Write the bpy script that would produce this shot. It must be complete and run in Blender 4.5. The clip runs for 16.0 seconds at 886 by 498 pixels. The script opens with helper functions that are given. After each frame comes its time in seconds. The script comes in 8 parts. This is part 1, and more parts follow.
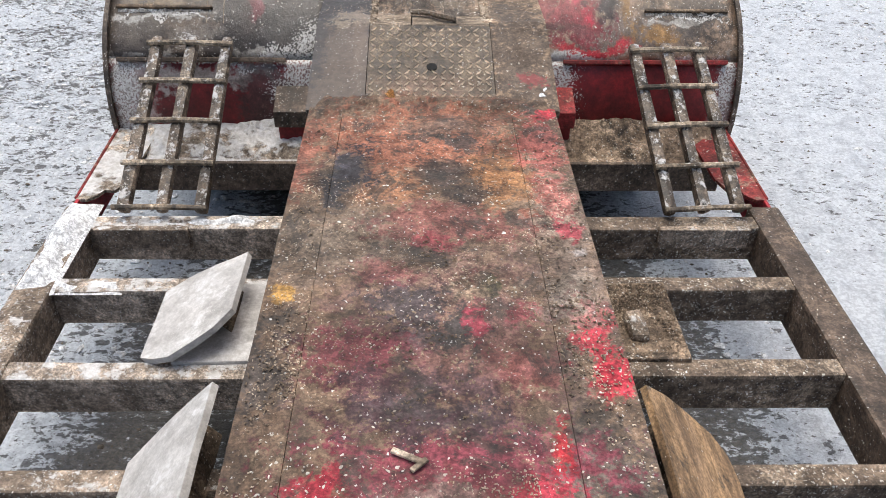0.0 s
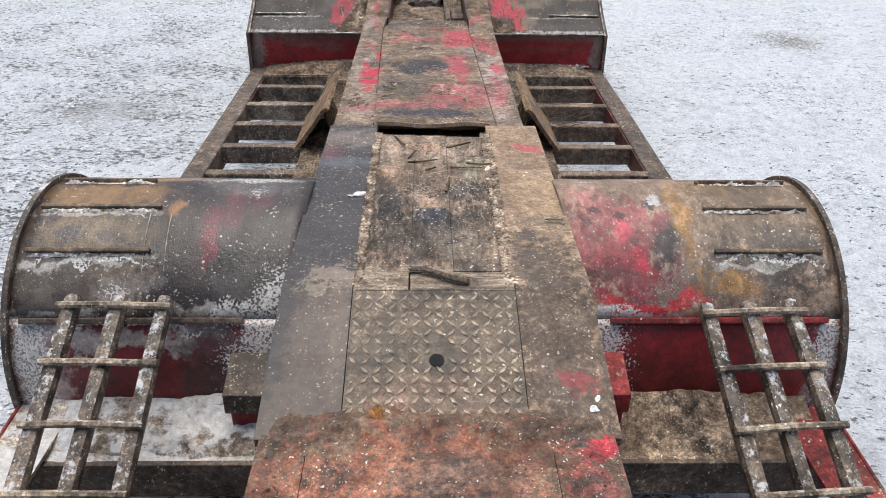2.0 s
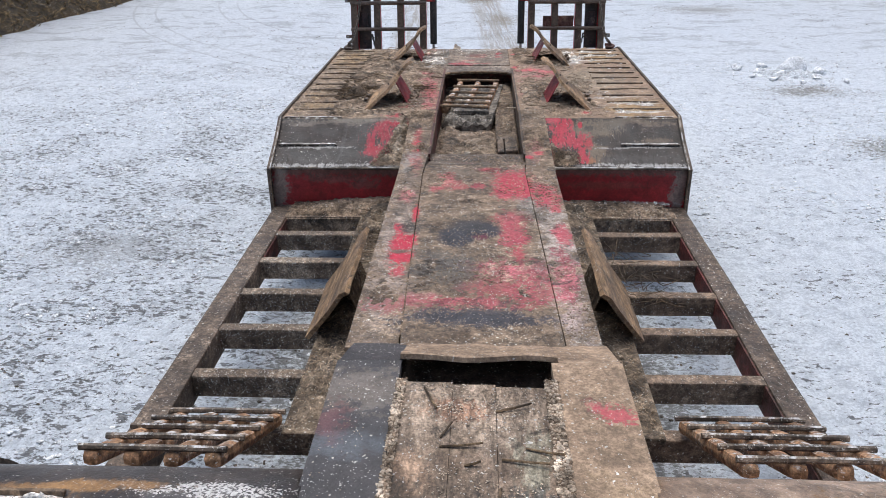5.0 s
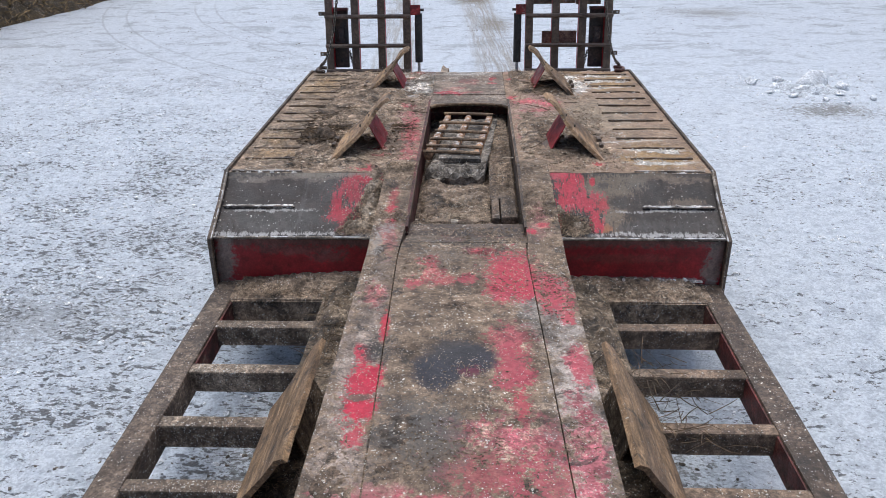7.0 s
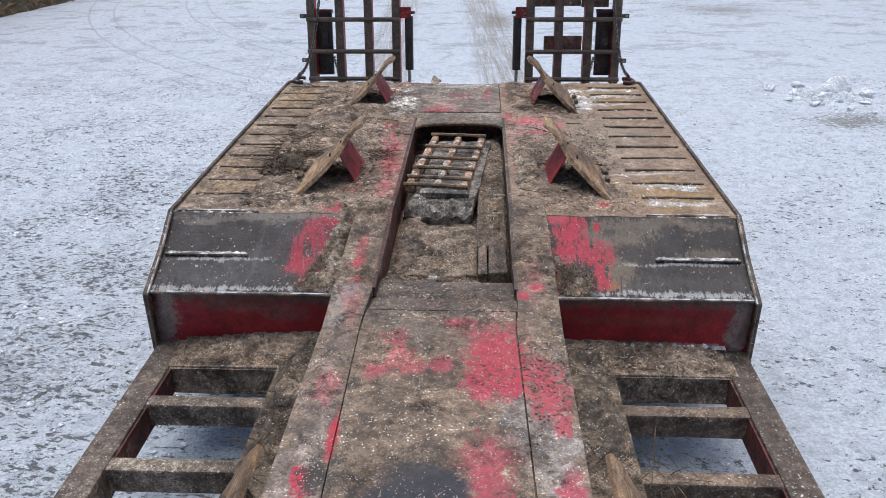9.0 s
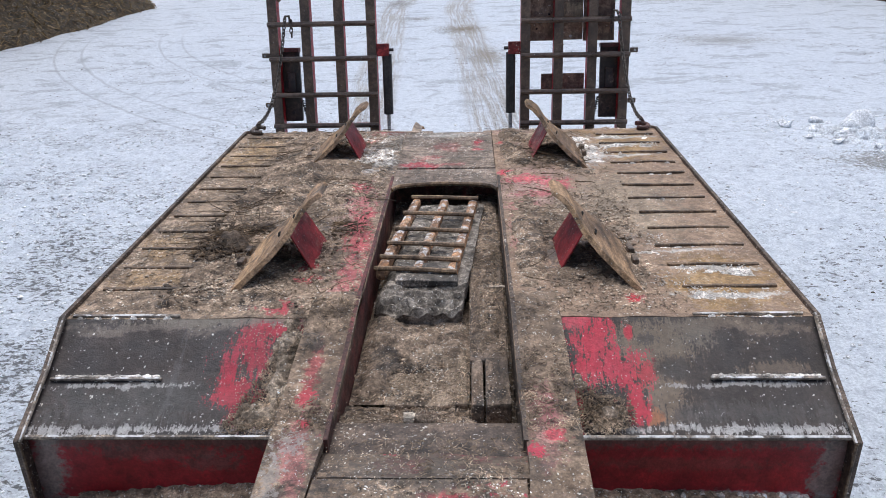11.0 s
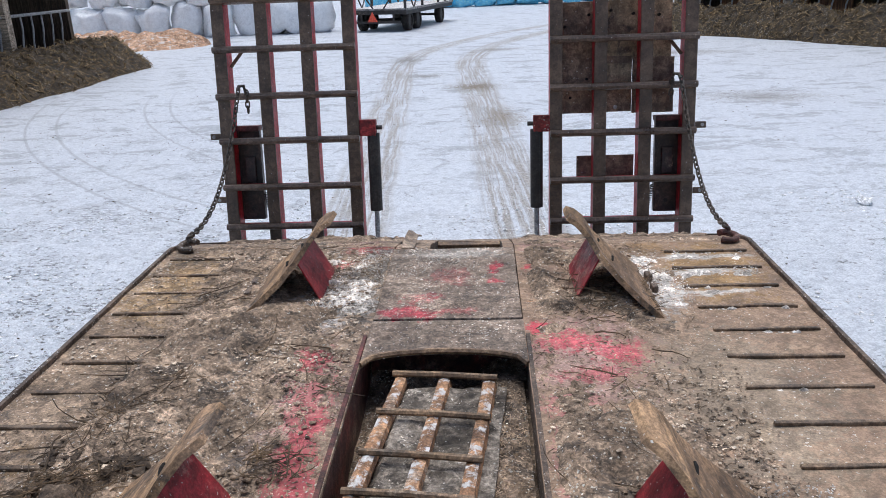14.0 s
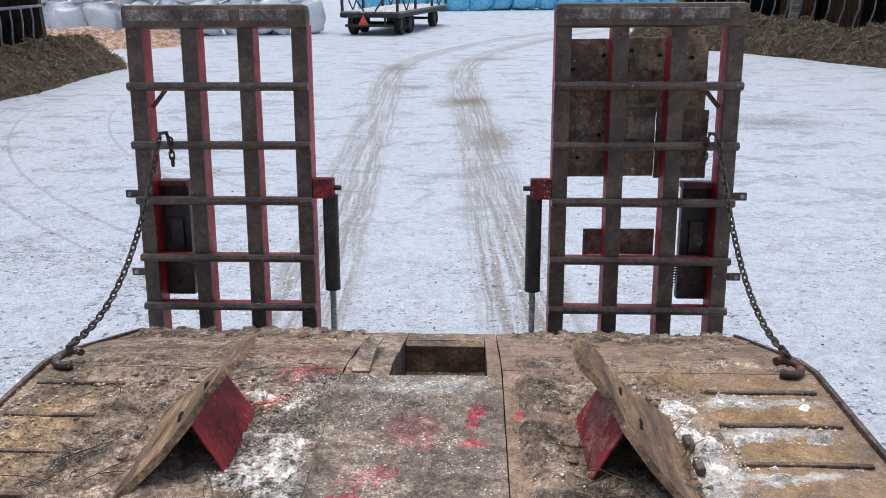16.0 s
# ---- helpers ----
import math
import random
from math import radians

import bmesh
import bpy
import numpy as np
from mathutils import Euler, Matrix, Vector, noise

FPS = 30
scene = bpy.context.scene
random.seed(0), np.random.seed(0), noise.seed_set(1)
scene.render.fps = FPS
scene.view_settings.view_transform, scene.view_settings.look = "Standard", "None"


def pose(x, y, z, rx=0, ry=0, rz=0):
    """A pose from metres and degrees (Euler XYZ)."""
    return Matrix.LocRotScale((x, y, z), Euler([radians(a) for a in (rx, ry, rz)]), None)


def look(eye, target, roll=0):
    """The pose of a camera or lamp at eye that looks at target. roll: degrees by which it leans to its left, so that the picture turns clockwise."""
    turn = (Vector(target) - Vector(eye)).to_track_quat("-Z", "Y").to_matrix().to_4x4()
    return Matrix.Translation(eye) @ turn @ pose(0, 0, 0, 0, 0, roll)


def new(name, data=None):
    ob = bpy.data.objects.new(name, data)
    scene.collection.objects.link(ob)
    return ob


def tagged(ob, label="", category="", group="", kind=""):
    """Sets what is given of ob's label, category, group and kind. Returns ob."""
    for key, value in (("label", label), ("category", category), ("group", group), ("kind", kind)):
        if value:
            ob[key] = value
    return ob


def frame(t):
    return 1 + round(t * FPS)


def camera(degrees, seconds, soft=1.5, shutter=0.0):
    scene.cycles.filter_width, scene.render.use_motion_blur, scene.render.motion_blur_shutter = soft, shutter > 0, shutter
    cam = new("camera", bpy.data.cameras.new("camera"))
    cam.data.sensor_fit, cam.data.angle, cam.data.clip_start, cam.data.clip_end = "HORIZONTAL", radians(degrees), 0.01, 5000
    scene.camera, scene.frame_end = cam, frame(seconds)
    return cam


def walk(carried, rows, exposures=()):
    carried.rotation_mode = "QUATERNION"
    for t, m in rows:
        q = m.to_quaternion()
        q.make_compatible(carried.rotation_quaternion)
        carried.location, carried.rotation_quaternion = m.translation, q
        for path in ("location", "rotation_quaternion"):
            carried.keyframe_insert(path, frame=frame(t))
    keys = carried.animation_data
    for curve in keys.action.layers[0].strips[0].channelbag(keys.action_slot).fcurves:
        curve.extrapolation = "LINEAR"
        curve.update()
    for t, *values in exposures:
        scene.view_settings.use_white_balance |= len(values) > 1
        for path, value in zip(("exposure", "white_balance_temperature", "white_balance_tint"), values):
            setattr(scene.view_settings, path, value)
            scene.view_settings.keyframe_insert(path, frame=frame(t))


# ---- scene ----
cam = camera(59.1, 16.0, soft=0.5)
PATH = [
    (0, (-0.017, 0.5, 2.106), (0.039, 2.09, 0.895), 1.2),
    (0.5, (-0.019, 0.714, 2.108), (0.031, 2.354, 0.964), 0.7),
    (1, (-0.051, 0.99, 2.13), (-0.007, 2.671, 1.048), 0.4),
    (1.5, (-0.037, 1.248, 2.122), (0.005, 2.964, 1.094), 0.5),
    (2, (-0.007, 1.505, 2.159), (0.037, 3.246, 1.176), 0.8),
    (2.5, (-0.02, 1.696, 2.154), (0.022, 3.455, 1.204), 1.1),
    (3, (-0.049, 1.923, 2.176), (-0.021, 3.697, 1.253), 1.1),
    (3.5, (-0.033, 2.111, 2.216), (-0.038, 3.899, 1.32), 0.7),
    (4, (0.007, 2.301, 2.269), (-0.041, 4.108, 1.413), 0.0),
    (4.2, (0.014, 2.356, 2.276), (-0.049, 4.169, 1.433), -0.2),
    (6.3, (0.041, 3.221, 2.291), (-0.061, 5.038, 1.461), -1.0),
    (6.5, (0.047, 3.34, 2.278), (-0.047, 5.154, 1.441), -0.9),
    (7, (0.035, 3.635, 2.344), (-0.04, 5.444, 1.495), -0.7),
    (7.5, (0.033, 3.74, 2.384), (-0.034, 5.547, 1.528), -0.5),
    (8, (0.078, 3.922, 2.38), (0.005, 5.725, 1.519), -0.3),
    (8.2, (0.097, 4.011, 2.379), (0.02, 5.813, 1.517), -0.2),
    (10.3, (0.149, 4.829, 2.289), (0.044, 6.62, 1.404), -1.0),
    (10.5, (0.154, 4.944, 2.278), (0.059, 6.744, 1.411), -1.1),
    (11, (0.133, 5.207, 2.234), (0.063, 7.039, 1.435), -1.3),
    (11.5, (0.123, 5.507, 2.199), (0.068, 7.365, 1.461), -1.3),
    (12, (0.151, 5.743, 2.185), (0.097, 7.619, 1.494), -1.4),
    (12.5, (0.148, 5.924, 2.168), (0.084, 7.808, 1.5), -1.7),
    (13, (0.112, 6.204, 2.157), (0.034, 8.089, 1.492), -2.0),
    (13.5, (0.105, 6.437, 2.135), (0.01, 8.319, 1.464), -2.2),
    (14, (0.14, 6.727, 2.124), (0.034, 8.604, 1.444), -2.1),
    (14.5, (0.144, 6.948, 2.107), (0.034, 8.822, 1.417), -1.9),
    (15, (0.132, 7.202, 2.12), (0.028, 9.074, 1.424), -1.4),
    (15.5, (0.151, 7.477, 2.097), (0.06, 9.351, 1.403), -0.9),
    (16, (0.175, 7.7, 2.214), (0.095, 9.58, 1.534), -0.4),
]
walk(cam, [(t, look(eye, target, roll)) for t, eye, target, roll in PATH], [(0.0, 0.66, 6650, 7), (3.5, 0.54, 6350, 7), (8.0, 0.36, 5950, 7), (12.0, 0.45, 6000, 8), (16.0, 0.39, 6050, 8)])

# ---- light ----
world = bpy.data.worlds.new("world")
scene.world = world
world.use_nodes = True
wt = world.node_tree
sky = wt.nodes.new("ShaderNodeTexSky")
sky.sky_type = "NISHITA"
sky.sun_disc = False
sky.sun_elevation, sky.sun_rotation = radians(72), radians(20)
sky.air_density, sky.dust_density, sky.ozone_density = 1.0, 4.0, 1.0
wt.links.new(sky.outputs[0], wt.nodes["Background"].inputs[0])
wt.nodes["Background"].inputs[1].default_value = 0.10

sun_data = bpy.data.lights.new("sun", "SUN")
sun_data.energy, sun_data.angle, sun_data.color = 1.55, radians(45), (1.0, 0.98, 0.95)
sun = new("sun", sun_data)
sun.matrix_world = look((-1.5, 6.3, 9), (0, 5, 0))


# ---- node helpers ----
def put(nt, sock, v):
    if isinstance(v, bpy.types.NodeSocket):
        nt.links.new(v, sock)
    elif v is not None:
        sock.default_value = (*v, 1) if isinstance(v, tuple) and len(v) == 3 and sock.type == "RGBA" else v


def n_math(nt, op, a, b=0.5, c=0.5):
    n = nt.nodes.new("ShaderNodeMath")
    n.operation = op
    put(nt, n.inputs[0], a), put(nt, n.inputs[1], b), put(nt, n.inputs[2], c)
    return n.outputs[0]


def n_vec(nt, op, a, b=None, c=None):
    n = nt.nodes.new("ShaderNodeVectorMath")
    n.operation = op
    put(nt, n.inputs[0], a), put(nt, n.inputs[1], b), put(nt, n.inputs[2], c)
    return n.outputs["Value"] if op in ("LENGTH", "DISTANCE") else n.outputs[0]


def n_noise(nt, vec, scale, detail=4, rough=0.55, dist=0.0, colour=False):
    n = nt.nodes.new("ShaderNodeTexNoise")
    put(nt, n.inputs["Vector"], vec)
    n.inputs["Scale"].default_value, n.inputs["Detail"].default_value = scale, detail
    n.inputs["Roughness"].default_value, n.inputs["Distortion"].default_value = rough, dist
    return n.outputs["Color"] if colour else n.outputs["Fac"]


def n_cells(nt, vec, scale, feature="F1"):
    n = nt.nodes.new("ShaderNodeTexVoronoi")
    n.feature = feature
    put(nt, n.inputs["Vector"], vec)
    n.inputs["Scale"].default_value = scale
    return n


def n_step(nt, v, a, b, lo=0.0, hi=1.0):
    n = nt.nodes.new("ShaderNodeMapRange")
    n.interpolation_type = "SMOOTHSTEP"
    put(nt, n.inputs[0], v)
    for i, x in enumerate((a, b, lo, hi)):
        put(nt, n.inputs[i + 1], x)
    return n.outputs[0]


def n_mix(nt, fac, a, b, blend="MIX"):
    n = nt.nodes.new("ShaderNodeMix")
    n.data_type, n.blend_type = "RGBA", blend
    put(nt, n.inputs[0], fac), put(nt, n.inputs[6], a), put(nt, n.inputs[7], b)
    return n.outputs[2]


def n_pos(nt):
    return nt.nodes.new("ShaderNodeNewGeometry").outputs["Position"]


def n_scale(nt, vec, s):
    return n_vec(nt, "MULTIPLY", vec, s)


def n_bump(nt, height, strength, distance):
    n = nt.nodes.new("ShaderNodeBump")
    put(nt, n.inputs["Height"], height)
    n.inputs["Strength"].default_value, n.inputs["Distance"].default_value = strength, distance
    return n.outputs[0]


def material(name):
    m = bpy.data.materials.new(name)
    m.use_nodes = True
    return m, m.node_tree, m.node_tree.nodes["Principled BSDF"]


def finish(nt, bsdf, colour, rough, normal=None, metal=0.0):
    put(nt, bsdf.inputs["Base Color"], colour)
    put(nt, bsdf.inputs["Roughness"], rough)
    put(nt, bsdf.inputs["Metallic"], metal)
    if normal is not None:
        put(nt, bsdf.inputs["Normal"], normal)


def worn(name, base, alt, blobs=(), dust=0.35, dust_col=(0.30, 0.255, 0.20), rust=0.0, chips=0.12, rough=0.78,
         bump=0.6, snow=0.0, grain=(1, 1, 1), flake=0.6, soot=0.0, warm=1.0, var=0.8, speck=0.0, mottle=0.5, upright=False, snow_scale=7, rime=(), stains=(), streak=(1, 1, 1)):
    """Weathered paint or steel: two tones, paint and stain patches (x, y, rx, ry, colour, strength), dust, rust, stuck chips, snow. upright: patches lie in x and z.
    rime: grainy frost (x, y, rx, ry, strength) that thins out into single grains. stains: solid patches (x, y, rx, ry, colour, strength, raggedness) over all that."""
    m, nt, bsdf = material(name)
    tone = lambda c: (c[0] * (1 + 0.08 * warm), c[1] * (1 - 0.02 * warm), c[2] * (1 - 0.11 * warm))
    base, alt, dust_col = tone(base), tone(alt), tone(dust_col)
    pos = n_pos(nt)
    big = n_noise(nt, pos, 2.3, 3)
    mid = n_noise(nt, n_scale(nt, pos, grain), 9, 5, 0.62)
    fine = n_noise(nt, n_scale(nt, pos, grain), 44, 5, 0.72)
    grit = n_noise(nt, pos, 125, 2, 0.7)
    col = n_mix(nt, n_step(nt, mid, 0.38, 0.62), base, alt)
    if rust > 0:
        r = n_noise(nt, n_scale(nt, pos, grain), 6, 6, 0.65, 0.4)
        rc = n_mix(nt, n_step(nt, fine, 0.35, 0.65), (0.16, 0.060, 0.022), (0.30, 0.14, 0.05))
        col = n_mix(nt, n_step(nt, r, 0.66 - rust * 0.4, 0.78 - rust * 0.4), col, rc)
    if blobs:
        warp = n_vec(nt, "MULTIPLY_ADD", n_noise(nt, pos, 5, 5, 0.65, 0, True), (0.16, 0.16, 0), (-0.08, -0.08, 0))
        wp = n_vec(nt, "ADD", pos, warp)
        if upright:
            parts = nt.nodes.new("ShaderNodeSeparateXYZ")
            flat = nt.nodes.new("ShaderNodeCombineXYZ")
            put(nt, parts.inputs[0], wp)
            put(nt, flat.inputs[0], parts.outputs[0]), put(nt, flat.inputs[1], parts.outputs[2])
            wp = flat.outputs[0]
        wear = n_math(nt, "ADD", n_math(nt, "MULTIPLY", n_noise(nt, n_scale(nt, pos, grain), 13, 8, 0.75, 0.3), 0.6), n_math(nt, "MULTIPLY", fine, 0.7))
        for x, y, rx, ry, c, k in blobs:
            d = n_vec(nt, "LENGTH", n_vec(nt, "MULTIPLY_ADD", wp, (1 / rx, 1 / ry, 0), (-x / rx, -y / ry, 0)))
            d = n_math(nt, "MULTIPLY_ADD", n_math(nt, "SUBTRACT", wear, 0.63), 8.0 * flake, d)
            col = n_mix(nt, n_step(nt, d, 1.22, 0.60, 0.0, k), col, c)
    if soot > 0:
        sm0 = n_noise(nt, pos, 7, 8, 0.74, 0.6)
        col = n_mix(nt, n_step(nt, sm0, 0.66 - soot * 0.3, 0.74 - soot * 0.3, 0.0, 0.8), col, (0.055, 0.045, 0.038))
    if dust > 0:
        dm = n_math(nt, "ADD", n_math(nt, "MULTIPLY", big, 0.45), n_math(nt, "MULTIPLY", n_noise(nt, pos, 16, 8, 0.78), 0.55))
        dc = n_mix(nt, n_step(nt, grit, 0.35, 0.65), tuple(v * 0.72 for v in dust_col), tuple(v * 1.2 for v in dust_col))
        col = n_mix(nt, n_step(nt, dm, 0.66 - dust * 0.4, 0.74 - dust * 0.4, 0.0, 0.8), col, dc)
    col = n_mix(nt, 1.0, col, n_mix(nt, n_step(nt, fine, 0.34, 0.66), (1 - 0.46 * var, 1 - 0.47 * var, 1 - 0.48 * var), (1 + 0.42 * var,) * 3), "MULTIPLY")
    col = n_mix(nt, 1.0, col, n_mix(nt, n_step(nt, grit, 0.38, 0.62), (1 - 0.34 * var,) * 3, (1 + 0.30 * var,) * 3), "MULTIPLY")
    h = n_math(nt, "ADD", n_math(nt, "MULTIPLY", fine, 0.7), n_math(nt, "MULTIPLY", grit, 0.3))
    if chips > 0:
        v = n_cells(nt, n_vec(nt, "ADD", pos, n_vec(nt, "MULTIPLY_ADD", n_noise(nt, pos, 60, 2, 0.5, 0, True), (0.02, 0.02, 0.02), (-0.01, -0.01, -0.01))), 115)
        pick = nt.nodes.new("ShaderNodeSeparateColor")
        put(nt, pick.inputs[0], v.outputs["Color"])
        crowd = n_step(nt, n_noise(nt, pos, 4.5, 4, 0.6), 0.45, 0.66, 1.0 - chips * 0.08, 1.0 - chips * 1.3)
        spot = n_math(nt, "MULTIPLY", n_step(nt, v.outputs["Distance"], 0.46, 0.34), n_math(nt, "GREATER_THAN", pick.outputs[0], crowd))
        col = n_mix(nt, spot, col, n_mix(nt, pick.outputs[1], (0.40, 0.35, 0.28), (0.80, 0.77, 0.72)))
        h = n_math(nt, "ADD", h, n_math(nt, "MULTIPLY", spot, 0.5))
    spots = n_noise(nt, n_scale(nt, pos, grain), 21, 3, 0.6, 0.6)
    col = n_mix(nt, 1.0, col, n_mix(nt, n_step(nt, spots, 0.38, 0.60), (1 - 0.62 * mottle, 1 - 0.65 * mottle, 1 - 0.68 * mottle), (1 + 0.34 * mottle,) * 3), "MULTIPLY")
    patch = n_noise(nt, n_scale(nt, pos, grain), 5.5, 7, 0.7, 0.5)
    col = n_mix(nt, 1.0, col, n_mix(nt, n_step(nt, patch, 0.36, 0.62), (1 - 0.85 * mottle, 1 - 0.88 * mottle, 1 - 0.92 * mottle), (1 + 0.5 * mottle, 1 + 0.5 * mottle, 1 + 0.48 * mottle)), "MULTIPLY")
    if stains:
        sway = n_vec(nt, "ADD", pos, n_vec(nt, "MULTIPLY_ADD", n_noise(nt, pos, 7, 4, 0.6, 0, True), (0.05, 0.05, 0), (-0.025, -0.025, 0)))
        ragged = n_math(nt, "ADD", n_math(nt, "MULTIPLY", n_noise(nt, n_scale(nt, pos, streak), 17, 8, 0.72, 0.2), 0.7), n_math(nt, "MULTIPLY", n_noise(nt, n_scale(nt, pos, streak), 60, 4, 0.7), 0.5))
        for x, y, rx, ry, c, k, rag in stains:
            d = n_vec(nt, "LENGTH", n_vec(nt, "MULTIPLY_ADD", sway, (1 / rx, 1 / ry, 0), (-x / rx, -y / ry, 0)))
            d = n_math(nt, "MULTIPLY_ADD", n_math(nt, "SUBTRACT", ragged, 0.6), 9.0 * rag, d)
            d = n_math(nt, "MULTIPLY_ADD", n_math(nt, "SUBTRACT", grit, 0.5), 3.2 * rag, d)
            tint = n_mix(nt, n_step(nt, fine, 0.32, 0.68), tuple(q * 0.78 for q in c), tuple(q * 1.18 for q in c))
            col = n_mix(nt, n_step(nt, d, 1.26, 0.72, 0.0, k), col, tint)
    if speck > 0:
        v = n_cells(nt, n_vec(nt, "ADD", pos, n_vec(nt, "MULTIPLY_ADD", n_noise(nt, pos, 150, 2, 0.5, 0, True), (0.012, 0.012, 0.012), (-0.006, -0.006, -0.006))), 200)
        pick = nt.nodes.new("ShaderNodeSeparateColor")
        put(nt, pick.inputs[0], v.outputs["Color"])
        dens = n_step(nt, n_noise(nt, pos, 6, 5, 0.7), 0.40, 0.65, 1.0 - speck * 0.15, 1.0 - speck)
        dot = n_math(nt, "MULTIPLY", n_step(nt, n_math(nt, "ADD", v.outputs["Distance"], n_math(nt, "MULTIPLY", pick.outputs[2], 0.3)), 0.5, 0.38), n_math(nt, "GREATER_THAN", pick.outputs[0], dens))
        col = n_mix(nt, dot, col, (0.62, 0.59, 0.56))
        h = n_math(nt, "ADD", h, n_math(nt, "MULTIPLY", dot, 0.25))
    rg = n_step(nt, mid, 0.3, 0.7, rough - 0.12, min(1.0, rough + 0.12))
    if snow > 0:
        g = nt.nodes.new("ShaderNodeNewGeometry")
        sep = nt.nodes.new("ShaderNodeSeparateXYZ")
        put(nt, sep.inputs[0], g.outputs["Normal"])
        sn = n_math(nt, "ADD", n_math(nt, "MULTIPLY", n_noise(nt, pos, snow_scale, 6, 0.68), 0.8), n_math(nt, "MULTIPLY", sep.outputs[2], 0.2))
        sm = n_step(nt, sn, 0.82 - snow * 0.5, 0.90 - snow * 0.5)
        col = n_mix(nt, sm, col, n_mix(nt, n_step(nt, fine, 0.3, 0.7), (0.50, 0.47, 0.44), (0.76, 0.74, 0.73)))
        h = n_math(nt, "ADD", h, n_math(nt, "MULTIPLY", sm, 0.6))
    if rime:
        grains = n_noise(nt, pos, 130, 3, 0.62)
        drift = n_vec(nt, "ADD", pos, n_vec(nt, "MULTIPLY_ADD", n_noise(nt, pos, 7, 4, 0.6, 0, True), (0.14, 0.14, 0), (-0.07, -0.07, 0)))
        for x, y, rx, ry, k in rime:
            d = n_vec(nt, "LENGTH", n_vec(nt, "MULTIPLY_ADD", drift, (1 / rx, 1 / ry, 0), (-x / rx, -y / ry, 0)))
            on = n_step(nt, n_math(nt, "ADD", grains, n_math(nt, "MINIMUM", n_math(nt, "MULTIPLY_ADD", d, -0.34, 0.34 * k), 0.065)), 0.52, 0.56)
            col = n_mix(nt, on, col, n_mix(nt, n_step(nt, fine, 0.3, 0.7), (0.52, 0.485, 0.45), (0.74, 0.715, 0.69)))
            h = n_math(nt, "ADD", h, n_math(nt, "MULTIPLY", on, 0.35))
    finish(nt, bsdf, col, rg, n_bump(nt, h, bump, 0.008))
    return m


m_tread_top = worn("rubbed_tread_bars", (0.56, 0.48, 0.385), (0.70, 0.62, 0.52), dust=0.1, chips=0, rough=0.42, var=0.4, mottle=0.3)
RED, DARK = (0.48, 0.022, 0.032), (0.040, 0.036, 0.038)

